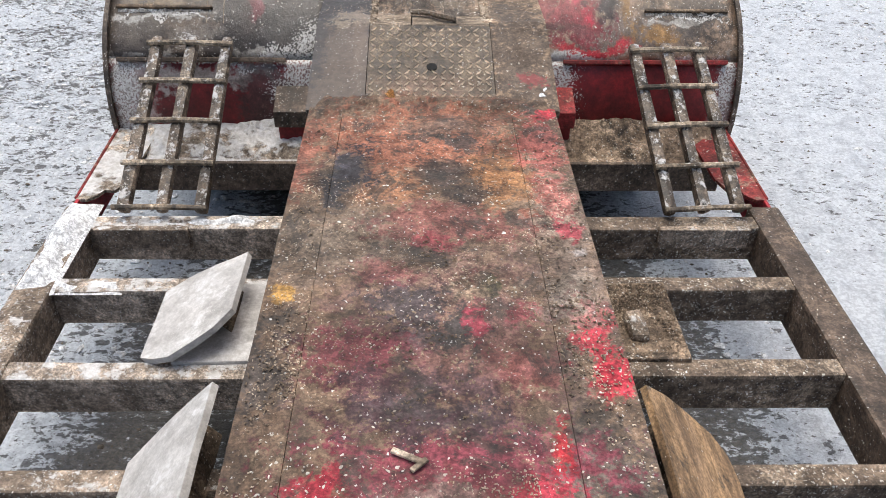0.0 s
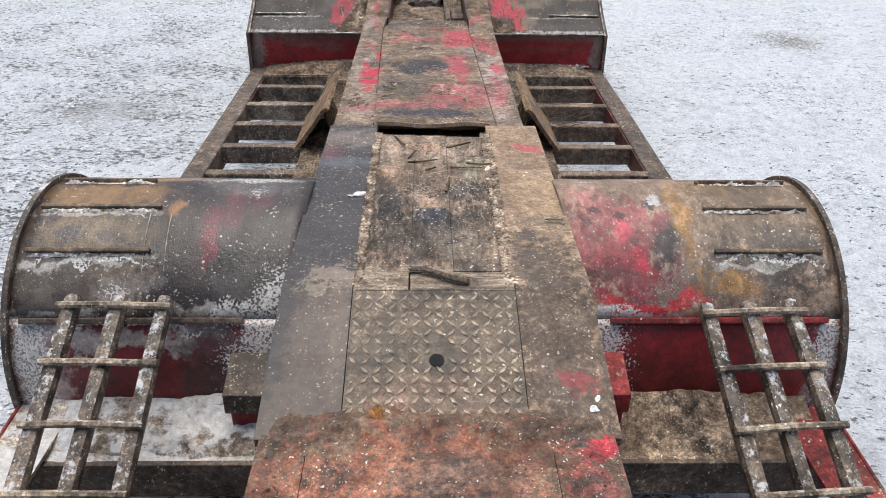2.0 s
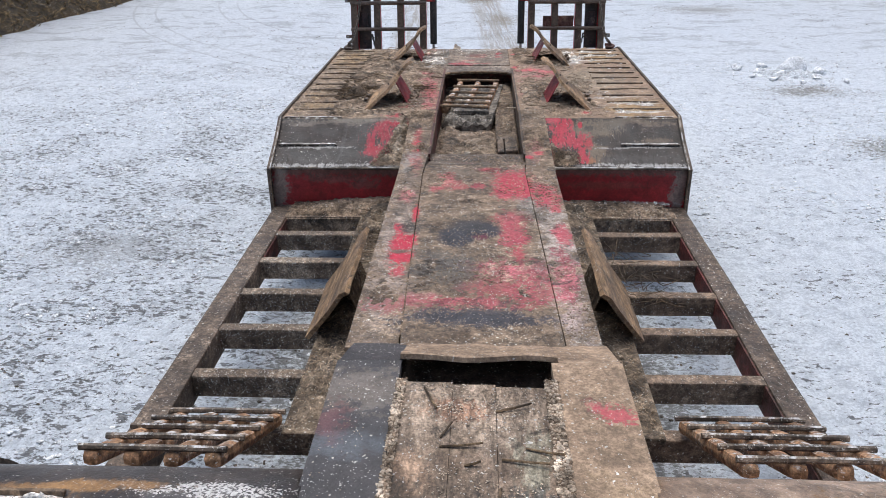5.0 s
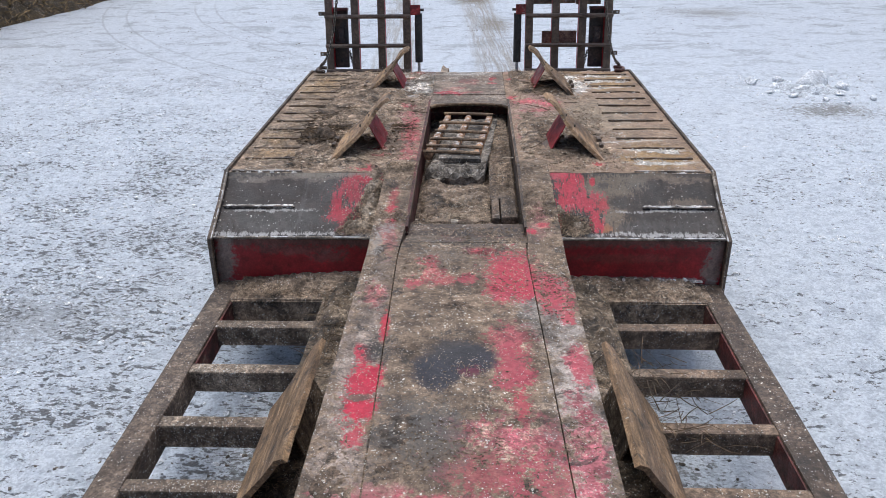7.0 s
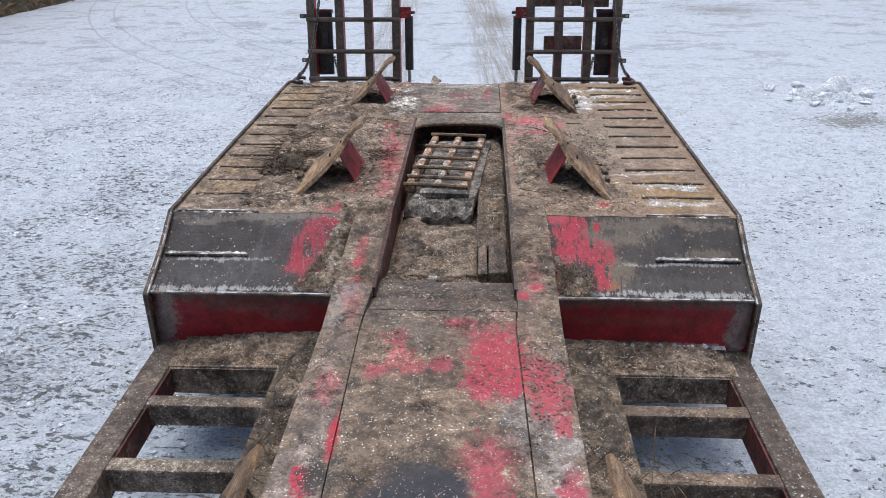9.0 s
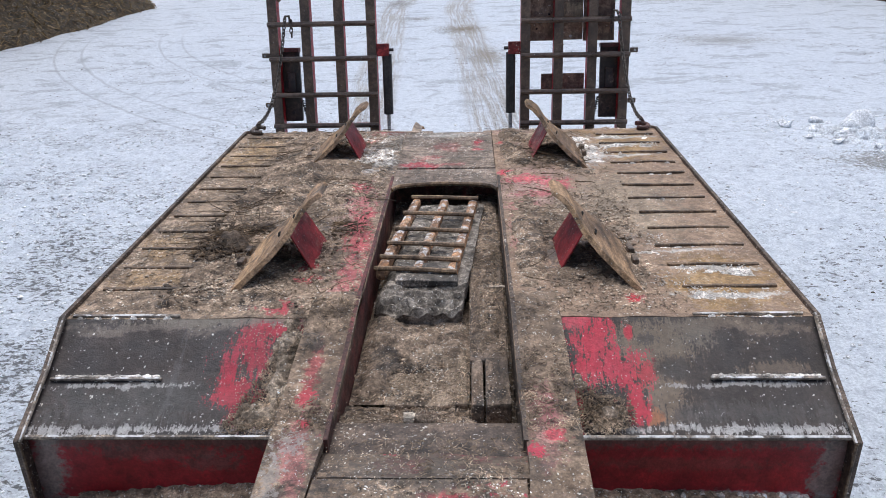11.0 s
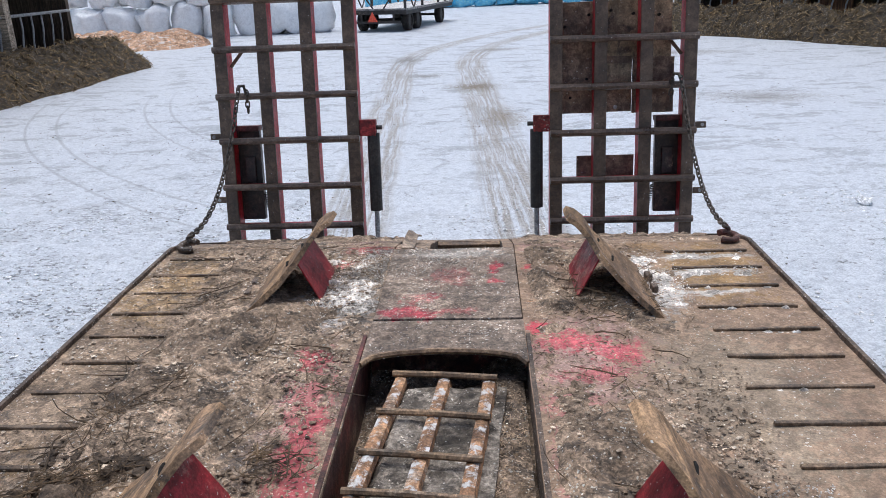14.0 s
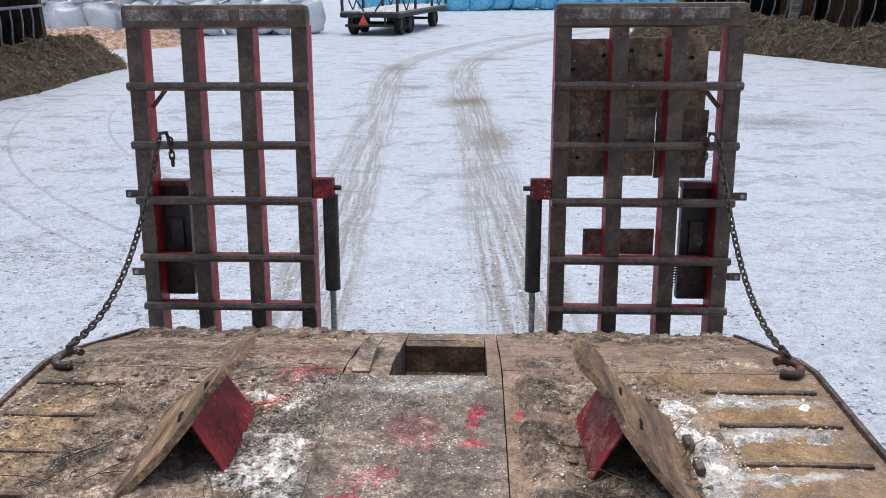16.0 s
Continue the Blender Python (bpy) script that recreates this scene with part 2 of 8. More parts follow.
m_beam_front = worn("worn_paint_front_beam", (0.105, 0.076, 0.056), (0.165, 0.12, 0.09), [(0.35, 2.1, 0.12, 0.6, (0.30, 0.225, 0.18), 0.7), (0.05, 1.95, 0.35, 0.25, (0.25, 0.155, 0.12), 0.6), (0.02, 1.72, 0.30, 0.34, (0.16, 0.065, 0.065), 0.6), (0.30, 1.40, 0.16, 0.14, (0.10, 0.085, 0.075), 0.8),
    (0.0, 2.64, 0.44, 0.26, (0.33, 0.125, 0.075), 0.92), (0.22, 2.42, 0.14, 0.16, (0.42, 0.20, 0.085), 0.85), (-0.11, 2.36, 0.14, 0.10, (0.36, 0.16, 0.08), 0.75), (0.05, 2.72, 0.2, 0.07, (0.20, 0.15, 0.12), 0.7),
    (-0.20, 2.12, 0.24, 0.2, (0.22, 0.17, 0.13), 0.7), (0.03, 2.20, 0.22, 0.10, (0.30, 0.09, 0.085), 0.6), (0.02, 2.13, 0.08, 0.04, (0.36, 0.05, 0.075), 0.6),
    (-0.23, 2.48, 0.085, 0.14, (0.036, 0.038, 0.05), 0.95), (-0.27, 2.36, 0.03, 0.10, (0.045, 0.045, 0.055), 0.8), (-0.03, 2.66, 0.07, 0.06, (0.09, 0.07, 0.06), 0.75), (0.10, 2.63, 0.07, 0.07, (0.08, 0.065, 0.06), 0.8), (0.04, 2.45, 0.10, 0.08, (0.07, 0.06, 0.055), 0.8), (0.11, 2.34, 0.08, 0.06, (0.075, 0.06, 0.055), 0.85),
    (-0.04, 1.86, 0.13, 0.12, (0.075, 0.062, 0.065), 0.88), (0.08, 1.79, 0.06, 0.10, (0.05, 0.048, 0.045), 0.88), (-0.16, 1.70, 0.14, 0.12, (0.24, 0.045, 0.065), 0.7), (-0.02, 1.62, 0.2, 0.06, (0.10, 0.06, 0.07), 0.7), (-0.10, 1.98, 0.1, 0.06, (0.30, 0.08, 0.085), 0.5),
    (0.06, 1.42, 0.30, 0.12, (0.28, 0.04, 0.075), 0.75), (0.0, 1.52, 0.18, 0.07, (0.07, 0.055, 0.06), 0.8), (-0.18, 1.36, 0.06, 0.06, (0.46, 0.035, 0.06), 0.9), (0.2, 1.34, 0.08, 0.05, (0.46, 0.035, 0.06), 0.85), (0.0, 1.33, 0.1, 0.05, (0.30, 0.24, 0.20), 0.6), (0.116, 1.85, 0.02, 0.12, (0.42, 0.045, 0.08), 0.75), (0.22, 1.84, 0.05, 0.05, (0.36, 0.07, 0.09), 0.65), (0.20, 1.66, 0.08, 0.06, (0.36, 0.12, 0.11), 0.6), (0.15, 1.93, 0.03, 0.03, (0.10, 0.10, 0.05), 0.8),
    (0.36, 1.80, 0.06, 0.10, (0.52, 0.045, 0.07), 0.97), (0.40, 1.65, 0.05, 0.10, (0.52, 0.035, 0.06), 0.95), (0.36, 2.62, 0.09, 0.20, (0.48, 0.14, 0.12), 0.85), (0.36, 2.33, 0.06, 0.12, (0.44, 0.15, 0.13), 0.75), (0.37, 2.08, 0.04, 0.03, (0.56, 0.5, 0.48), 0.8), (0.36, 2.18, 0.03, 0.05, (0.5, 0.07, 0.1), 0.85),
    (0.40, 2.82, 0.05, 0.05, (0.54, 0.04, 0.06), 0.95), (-0.34, 1.915, 0.035, 0.03, (0.48, 0.27, 0.08), 0.97), (-0.38, 2.55, 0.06, 0.22, (0.34, 0.13, 0.09), 0.8), (-0.36, 1.66, 0.08, 0.12, (0.10, 0.085, 0.08), 0.7),
    (0.32, 1.9, 0.08, 0.10, (0.36, 0.31, 0.26), 0.6), (0.25, 1.45, 0.03, 0.07, RED, 0.8)], dust=0.18, dust_col=(0.20, 0.16, 0.12), chips=0.07, soot=0.40, speck=0.11)
m_beam_rear = worn("worn_paint_rear_beam", (0.15, 0.115, 0.085), (0.22, 0.172, 0.13), [
    (-0.14, 6.62, 0.05, 0.06, (0.48, 0.06, 0.08), 0.85), (-0.06, 6.90, 0.05, 0.05, (0.46, 0.06, 0.08), 0.85), (0.14, 6.94, 0.12, 0.04, (0.48, 0.09, 0.11), 0.8), (0.06, 6.75, 0.06, 0.05, (0.46, 0.05, 0.07), 0.8), (0.17, 6.35, 0.06, 0.10, (0.48, 0.06, 0.09), 0.85),
    (-0.35, 5.75, 0.09, 0.9, (0.34, 0.27, 0.23), 0.7), (-0.34, 6.35, 0.05, 0.1, (0.44, 0.1, 0.11), 0.7),
    (0.18, 5.45, 0.22, 0.12, (0.46, 0.11, 0.14), 0.8), (0.36, 5.6, 0.08, 0.9, (0.40, 0.34, 0.30), 0.85), (0.36, 5.4, 0.06, 0.30, (0.50, 0.12, 0.15), 0.85), (0.38, 5.88, 0.04, 0.10, (0.50, 0.09, 0.12), 0.85), (0.28, 6.15, 0.06, 0.2, (0.42, 0.37, 0.33), 0.7), (0.02, 5.05, 0.32, 0.07, (0.05, 0.045, 0.055), 0.9), (-0.2, 5.2, 0.1, 0.06, (0.3, 0.12, 0.12), 0.6), (0.36, 5.05, 0.06, 0.12, (0.4, 0.3, 0.27), 0.7),
    (0.02, 5.17, 0.22, 0.05, (0.46, 0.09, 0.12), 0.75), (-0.14, 6.5, 0.06, 0.10, (0.44, 0.10, 0.11), 0.7), (0.17, 6.0, 0.09, 0.12, (0.44, 0.09, 0.11), 0.8), (0.2, 5.75, 0.04, 0.06, (0.46, 0.06, 0.1), 0.8),
    (-0.12, 5.5, 0.14, 0.1, (0.12, 0.10, 0.09), 0.7), (0.0, 6.85, 0.25, 0.1, (0.10, 0.085, 0.075), 0.7), (-0.34, 6.9, 0.05, 0.2, (0.36, 0.12, 0.12), 0.65), (-0.36, 7.3, 0.03, 0.12, (0.38, 0.07, 0.08), 0.7),
    (0.35, 7.05, 0.05, 0.2, (0.36, 0.16, 0.15), 0.55), (0.37, 6.98, 0.03, 0.04, (0.46, 0.06, 0.08), 0.8)], dust=0.28, dust_col=(0.40, 0.33, 0.265), chips=0.18, soot=0.38, speck=0.16, var=0.6, stains=[
    (0.0, 6.94, 0.30, 0.11, (0.125, 0.098, 0.076), 0.65, 0.5), (-0.1, 6.68, 0.12, 0.08, (0.12, 0.095, 0.075), 0.5, 0.7),
    (0.20, 6.50, 0.105, 0.20, (0.44, 0.05, 0.075), 0.92, 0.45), (0.24, 6.36, 0.05, 0.09, (0.46, 0.05, 0.075), 0.92, 0.3), (0.355, 6.36, 0.065, 0.15, (0.46, 0.07, 0.095), 0.9, 0.5), (0.39, 6.18, 0.03, 0.06, (0.46, 0.08, 0.1), 0.85, 0.5),
    (-0.322, 5.70, 0.047, 0.17, (0.50, 0.03, 0.06), 0.96, 0.5), (-0.300, 5.60, 0.045, 0.06, (0.52, 0.03, 0.06), 0.96, 0.35), (-0.287, 5.75, 0.03, 0.08, (0.48, 0.03, 0.06), 0.95, 0.3), (-0.345, 5.92, 0.03, 0.05, (0.50, 0.04, 0.07), 0.95, 0.3), (-0.282, 6.09, 0.016, 0.11, (0.48, 0.035, 0.06), 0.9, 0.4), (-0.31, 5.45, 0.03, 0.05, (0.46, 0.06, 0.08), 0.9, 0.45),
    (-0.298, 5.93, 0.05, 0.06, (0.055, 0.048, 0.042), 0.92, 0.55), (-0.318, 5.655, 0.045, 0.022, (0.12, 0.10, 0.075), 0.9, 0.3), (0.165, 5.82, 0.06, 0.12, (0.42, 0.075, 0.095), 0.85, 0.6), (0.19, 5.61, 0.03, 0.07, (0.42, 0.06, 0.08), 0.8, 0.4), (0.40, 5.84, 0.035, 0.11, (0.44, 0.09, 0.11), 0.85, 0.5),
    (0.10, 5.30, 0.12, 0.07, (0.36, 0.07, 0.085), 0.6, 0.9), (0.24, 5.27, 0.08, 0.08, (0.40, 0.08, 0.10), 0.65, 0.9), (-0.075, 6.455, 0.04, 0.05, (0.40, 0.08, 0.09), 0.7, 0.5), (-0.20, 6.44, 0.035, 0.06, (0.42, 0.07, 0.09), 0.8, 0.5), (0.02, 6.47, 0.035, 0.05, (0.40, 0.075, 0.09), 0.75, 0.4),
    (0.0, 7.0, 0.19, 0.035, (0.42, 0.055, 0.075), 0.85, 0.5), (-0.36, 7.16, 0.022, 0.045, (0.44, 0.04, 0.06), 0.85, 0.7), (-0.352, 7.03, 0.016, 0.020, (0.44, 0.04, 0.06), 0.85, 0.6), (0.31, 6.925, 0.020, 0.025, (0.5, 0.04, 0.07), 0.9, 0.6), (-0.37, 6.93, 0.03, 0.04, (0.36, 0.325, 0.29), 0.55, 1.0), (-0.40, 6.80, 0.025, 0.08, (0.36, 0.325, 0.29), 0.5, 1.0), (0.0, 5.06, 0.21, 0.065, (0.050, 0.047, 0.055), 0.85, 0.45), (-0.30, 5.16, 0.09, 0.05, (0.42, 0.12, 0.13), 0.6, 0.8), (0.36, 7.08, 0.02, 0.07, (0.34, 0.12, 0.12), 0.6, 0.9), (-0.10, 5.48, 0.13, 0.16, (0.115, 0.10, 0.085), 0.6, 0.5),
    (-0.079, 5.785, 0.082, 0.105, (0.036, 0.034, 0.042), 0.97, 0.12), (0.03, 5.865, 0.09, 0.10, (0.038, 0.035, 0.043), 0.97, 0.13), (-0.02, 5.92, 0.09, 0.07, (0.046, 0.042, 0.044), 0.85, 0.2), (0.03, 5.795, 0.035, 0.028, (0.16, 0.035, 0.055), 0.75, 0.5)])
m_hump_left = worn("worn_slate_side_plate", (0.044, 0.043, 0.049), (0.058, 0.056, 0.062), [(-0.31, 4.45, 0.18, 0.12, (0.22, 0.18, 0.15), 0.7), (-0.36, 4.30, 0.05, 0.08, (0.26, 0.08, 0.09), 0.4), (-0.33, 4.22, 0.12, 0.06, (0.15, 0.17, 0.20), 0.4)],
    dust=0.04, chips=0.04, speck=0.18, var=0.35, flake=0.45, mottle=0.25, rough=0.55, stains=[
    (-0.275, 3.10, 0.095, 0.30, (0.122, 0.090, 0.071), 0.92, 0.22), (-0.31, 2.93, 0.11, 0.12, (0.112, 0.084, 0.067), 0.9, 0.3), (-0.262, 3.385, 0.062, 0.055, (0.27, 0.215, 0.165), 0.85, 0.55), (-0.31, 3.33, 0.04, 0.03, (0.25, 0.20, 0.15), 0.75, 0.6), (-0.24, 3.2, 0.03, 0.2, (0.19, 0.14, 0.11), 0.5, 0.8)])
m_hump_right = worn("worn_tan_side_plate", (0.26, 0.195, 0.140), (0.34, 0.262, 0.195), [
    (0.34, 3.15, 0.2, 0.50, (0.125, 0.092, 0.070), 0.92), (0.36, 3.9, 0.1, 0.25, (0.38, 0.265, 0.165), 0.6), (0.33, 4.39, 0.03, 0.03, (0.45, 0.10, 0.12), 0.6)],
    dust=0.2, dust_col=(0.40, 0.33, 0.26), chips=0.06, speck=0.12, var=0.6, mottle=0.28, stains=[
    (0.39, 4.345, 0.045, 0.035, (0.48, 0.08, 0.10), 0.85, 0.6), (0.31, 3.62, 0.035, 0.035, (0.075, 0.062, 0.055), 0.85, 0.4), (0.355, 3.60, 0.025, 0.02, (0.08, 0.065, 0.058), 0.8, 0.4), (0.375, 3.02, 0.045, 0.03, (0.32, 0.06, 0.065), 0.7, 0.8), (0.37, 3.72, 0.08, 0.04, (0.15, 0.115, 0.085), 0.6, 0.8), (0.29, 3.45, 0.04, 0.12, (0.10, 0.08, 0.065), 0.6, 0.7)])
m_tread = worn("trodden_tread_plate", (0.10, 0.08, 0.061), (0.15, 0.123, 0.094), [(0.02, 3.30, 0.08, 0.03, DARK, 0.7), (0.0, 2.90, 0.25, 0.06, (0.30, 0.15, 0.10), 0.7), (0.0, 3.0, 0.2, 0.05, (0.24, 0.15, 0.11), 0.5)],
               dust=0.28, dust_col=(0.23, 0.19, 0.145), chips=0.10, rough=0.55, soot=0.35, speck=0.1)
m_fender_left = worn("worn_dark_fender_paint", (0.036, 0.030, 0.029), (0.056, 0.047, 0.044), [
    (-1.08, 3.60, 0.24, 0.11, (0.13, 0.105, 0.085), 0.8), (-0.95, 3.55, 0.1, 0.06, (0.22, 0.15, 0.10), 0.5), (-0.56, 3.56, 0.16, 0.05, (0.15, 0.135, 0.12), 0.6), (-0.64, 3.80, 0.05, 0.13, (0.13, 0.03, 0.04), 0.5), (-0.69, 3.65, 0.035, 0.06, (0.16, 0.035, 0.045), 0.55), (-0.54, 3.84, 0.06, 0.05, (0.16, 0.04, 0.055), 0.4),
    (-0.60, 3.95, 0.15, 0.08, (0.20, 0.18, 0.175), 0.55), (-1.06, 3.88, 0.24, 0.10, (0.25, 0.145, 0.062), 0.93), (-0.92, 4.02, 0.24, 0.035, (0.33, 0.18, 0.07), 0.9), (-1.06, 3.70, 0.20, 0.085, (0.185, 0.125, 0.07), 0.92), (-1.12, 3.70, 0.05, 0.035, (0.07, 0.06, 0.055), 0.75), (-0.99, 3.68, 0.05, 0.03, (0.075, 0.062, 0.055), 0.7),
    (-1.06, 3.60, 0.22, 0.012, (0.50, 0.47, 0.43), 0.8), (-1.06, 3.775, 0.22, 0.010, (0.46, 0.43, 0.40), 0.7), (-0.815, 3.80, 0.028, 0.06, (0.34, 0.17, 0.07), 0.9), (-0.69, 3.69, 0.035, 0.11, (0.17, 0.032, 0.043), 0.6), (-0.84, 3.877, 0.04, 0.032, DARK, 0.9), (-1.15, 3.70, 0.04, 0.03, DARK, 0.6),
    (-0.66, 3.49, 0.16, 0.020, (0.54, 0.50, 0.45), 0.9), (-1.08, 3.49, 0.22, 0.016, (0.46, 0.42, 0.38), 0.85), (-0.93, 3.54, 0.10, 0.03, (0.36, 0.32, 0.28), 0.5), (-0.455, 3.49, 0.10, 0.06, (0.20, 0.175, 0.155), 0.5)], dust=0.05, chips=0.05, flake=0.34, mottle=0.3, rough=0.42, var=0.34, speck=0.16, grain=(1, 0.5, 1), rime=[(-0.42, 3.48, 0.10, 0.09, 1.15), (-0.60, 3.478, 0.20, 0.022, 0.85), (-1.06, 3.478, 0.24, 0.020, 0.85), (-0.95, 3.53, 0.16, 0.03, 0.2), (-0.60, 4.02, 0.26, 0.05, 0.6), (-0.58, 3.90, 0.10, 0.12, 0.15), (-1.06, 3.608, 0.22, 0.010, 0.9), (-1.06, 3.779, 0.22, 0.008, 0.7)])
m_fender_right = worn("worn_red_fender_paint", (0.24, 0.18, 0.14), (0.32, 0.25, 0.20), [
    (1.10, 3.80, 0.26, 0.40, (0.17, 0.122, 0.082), 0.92), (0.80, 3.56, 0.34, 0.08, (0.13, 0.10, 0.085), 0.85), (0.76, 3.68, 0.06, 0.10, (0.10, 0.08, 0.07), 0.85), (1.12, 3.62, 0.2, 0.1, (0.10, 0.082, 0.07), 0.8), (0.60, 3.62, 0.19, 0.10, (0.27, 0.028, 0.042), 0.88), (0.62, 3.76, 0.16, 0.10, (0.34, 0.07, 0.085), 0.72), (0.55, 3.86, 0.12, 0.06, (0.38, 0.14, 0.13), 0.6), (0.48, 3.66, 0.05, 0.14, (0.27, 0.07, 0.07), 0.8), (0.68, 3.64, 0.03, 0.07, (0.46, 0.03, 0.055), 0.9), (0.62, 3.72, 0.03, 0.05, (0.48, 0.05, 0.08), 0.8), (0.56, 3.57, 0.16, 0.02, (0.13, 0.06, 0.055), 0.7),
    (0.66, 3.508, 0.21, 0.020, (0.52, 0.03, 0.045), 0.97), (0.62, 3.489, 0.20, 0.014, (0.62, 0.59, 0.55), 0.95), (1.08, 3.485, 0.2, 0.012, (0.42, 0.37, 0.33), 0.8), (0.50, 3.46, 0.08, 0.05, (0.52, 0.49, 0.45), 0.95),
    (0.83, 3.78, 0.036, 0.25, (0.36, 0.20, 0.075), 0.93), (0.95, 3.555, 0.09, 0.035, (0.40, 0.22, 0.08), 0.9), (0.755, 3.65, 0.035, 0.06, (0.06, 0.05, 0.05), 0.9), (1.07, 3.60, 0.22, 0.012, (0.50, 0.47, 0.43), 0.7), (1.05, 3.88, 0.2, 0.08, (0.24, 0.165, 0.10), 0.7), (0.93, 3.95, 0.14, 0.06, (0.26, 0.165, 0.085), 0.8),
    (0.728, 3.806, 0.030, 0.035, DARK, 0.9), (0.757, 3.832, 0.022, 0.04, (0.6, 0.6, 0.6), 0.9), (0.54, 3.78, 0.022, 0.02, (0.10, 0.05, 0.05), 0.85), (0.62, 3.763, 0.025, 0.02, (0.10, 0.05, 0.05), 0.85), (0.58, 3.86, 0.018, 0.02, (0.14, 0.08, 0.07), 0.8),
    (0.50, 3.72, 0.02, 0.02, (0.10, 0.05, 0.05), 0.8), (0.67, 3.68, 0.022, 0.02, (0.10, 0.05, 0.05), 0.8), (0.65, 3.90, 0.02, 0.018, (0.14, 0.08, 0.07), 0.8)],
    dust=0.12, dust_col=(0.36, 0.30, 0.25), chips=0.04, flake=0.42, mottle=0.4, rough=0.5, var=0.45, speck=0.16, grain=(1, 0.5, 1), rime=[(0.62, 3.485, 0.20, 0.012, 1.2), (0.48, 3.475, 0.08, 0.02, 0.9), (1.08, 3.48, 0.2, 0.012, 0.5), (1.07, 3.608, 0.22, 0.010, 0.75), (0.76, 3.84, 0.03, 0.035, 0.7), (0.56, 4.0, 0.12, 0.06, 0.2)])
m_face_l = worn("red_fender_front", (0.17, 0.011, 0.015), (0.11, 0.012, 0.014), [(-0.95, 3.465, 0.4, 0.018, (0.46, 0.41, 0.38), 0.85), (-1.17, 3.45, 0.09, 0.05, (0.44, 0.36, 0.34), 0.85), (-0.50, 3.45, 0.10, 0.10, (0.30, 0.25, 0.22), 0.5), (-1.24, 3.45, 0.045, 0.2, (0.33, 0.29, 0.26), 0.7),
    (-0.65, 3.43, 0.12, 0.06, (0.06, 0.035, 0.035), 0.7)], dust=0.12, dust_col=(0.2, 0.12, 0.10), chips=0, var=0.4, flake=0.3, mottle=0.3, rough=0.5, bump=0.3, rime=[(-0.44, 3.45, 0.12, 0.2, 1.15), (-0.60, 3.44, 0.10, 0.05, 0.3), (-1.22, 3.45, 0.07, 0.2, 0.75), (-0.95, 3.475, 0.35, 0.008, 0.8)])
m_face_r = worn("red_fender_front", (0.20, 0.010, 0.013), (0.15, 0.012, 0.014), [(0.52, 3.47, 0.07, 0.08, (0.30, 0.22, 0.19), 0.5), (1.235, 3.45, 0.05, 0.2, (0.33, 0.29, 0.26), 0.7)], dust=0.1, dust_col=(0.2, 0.12, 0.10), chips=0, var=0.4, flake=0.3, mottle=0.3, rough=0.5, bump=0.3, rime=[(0.47, 3.45, 0.13, 0.2, 1.0), (1.23, 3.45, 0.05, 0.2, 0.6)])
m_red = worn("faded_red_paint", (0.27, 0.016, 0.022), (0.20, 0.016, 0.02), dust=0.10, dust_col=(0.22, 0.11, 0.09), chips=0, var=0.4, mottle=0.25, rough=0.55, bump=0.3)
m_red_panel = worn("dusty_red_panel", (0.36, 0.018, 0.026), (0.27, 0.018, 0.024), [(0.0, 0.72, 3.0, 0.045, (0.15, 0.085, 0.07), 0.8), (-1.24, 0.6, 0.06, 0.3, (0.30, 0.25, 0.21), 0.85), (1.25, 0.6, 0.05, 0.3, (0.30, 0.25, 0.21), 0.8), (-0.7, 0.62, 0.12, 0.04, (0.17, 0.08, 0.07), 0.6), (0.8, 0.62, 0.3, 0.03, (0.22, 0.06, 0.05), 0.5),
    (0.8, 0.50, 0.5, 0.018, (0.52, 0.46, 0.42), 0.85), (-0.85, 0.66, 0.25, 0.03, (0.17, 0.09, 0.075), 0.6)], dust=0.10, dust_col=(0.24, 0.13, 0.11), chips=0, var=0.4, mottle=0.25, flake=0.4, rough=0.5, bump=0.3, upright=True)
m_steel = worn("grimy_brown_steel", (0.088, 0.069, 0.056), (0.138, 0.111, 0.091), dust=0.30, dust_col=(0.27, 0.225, 0.185), chips=0.05, rough=0.68, speck=0.14)
m_steel_frost = worn("frosty_grimy_steel", (0.19, 0.158, 0.13), (0.31, 0.265, 0.225), dust=0.40, dust_col=(0.38, 0.335, 0.29), chips=0.35, rough=0.75, snow=0.38, snow_scale=24, speck=0.35)
m_steel_snow = worn("snowy_grimy_steel", (0.26, 0.226, 0.198), (0.42, 0.375, 0.335), dust=0.5, dust_col=(0.46, 0.42, 0.38), chips=0.15, rough=0.75, snow=0.50, snow_scale=15, speck=0.35)
m_rail = worn("dark_side_rail_steel", (0.080, 0.061, 0.049), (0.124, 0.097, 0.079), dust=0.2, dust_col=(0.24, 0.2, 0.165), chips=0.08, rough=0.65, speck=0.16)
m_rim = worn("frost_edged_flange", (0.075, 0.06, 0.05), (0.12, 0.10, 0.085), dust=0.25, dust_col=(0.3, 0.26, 0.22), chips=0.1, rough=0.6, speck=0.2, snow=0.36)
m_pocket = worn("dark_pocket_dirt", (0.145, 0.114, 0.088), (0.25, 0.203, 0.162), dust=0.34, dust_col=(0.32, 0.265, 0.21), chips=0.35, soot=0.5, rough=0.95, bump=1.0, speck=0.14)
m_member = worn("frost_speckled_steel", (0.115, 0.09, 0.07), (0.19, 0.155, 0.125), dust=0.40, dust_col=(0.33, 0.285, 0.235), chips=0.3, rough=0.75, speck=0.3)
m_member_brown = worn("brown_dusty_steel", (0.135, 0.100, 0.074), (0.20, 0.152, 0.115), dust=0.34, dust_col=(0.30, 0.25, 0.20), chips=0.1, rough=0.7, speck=0.16)
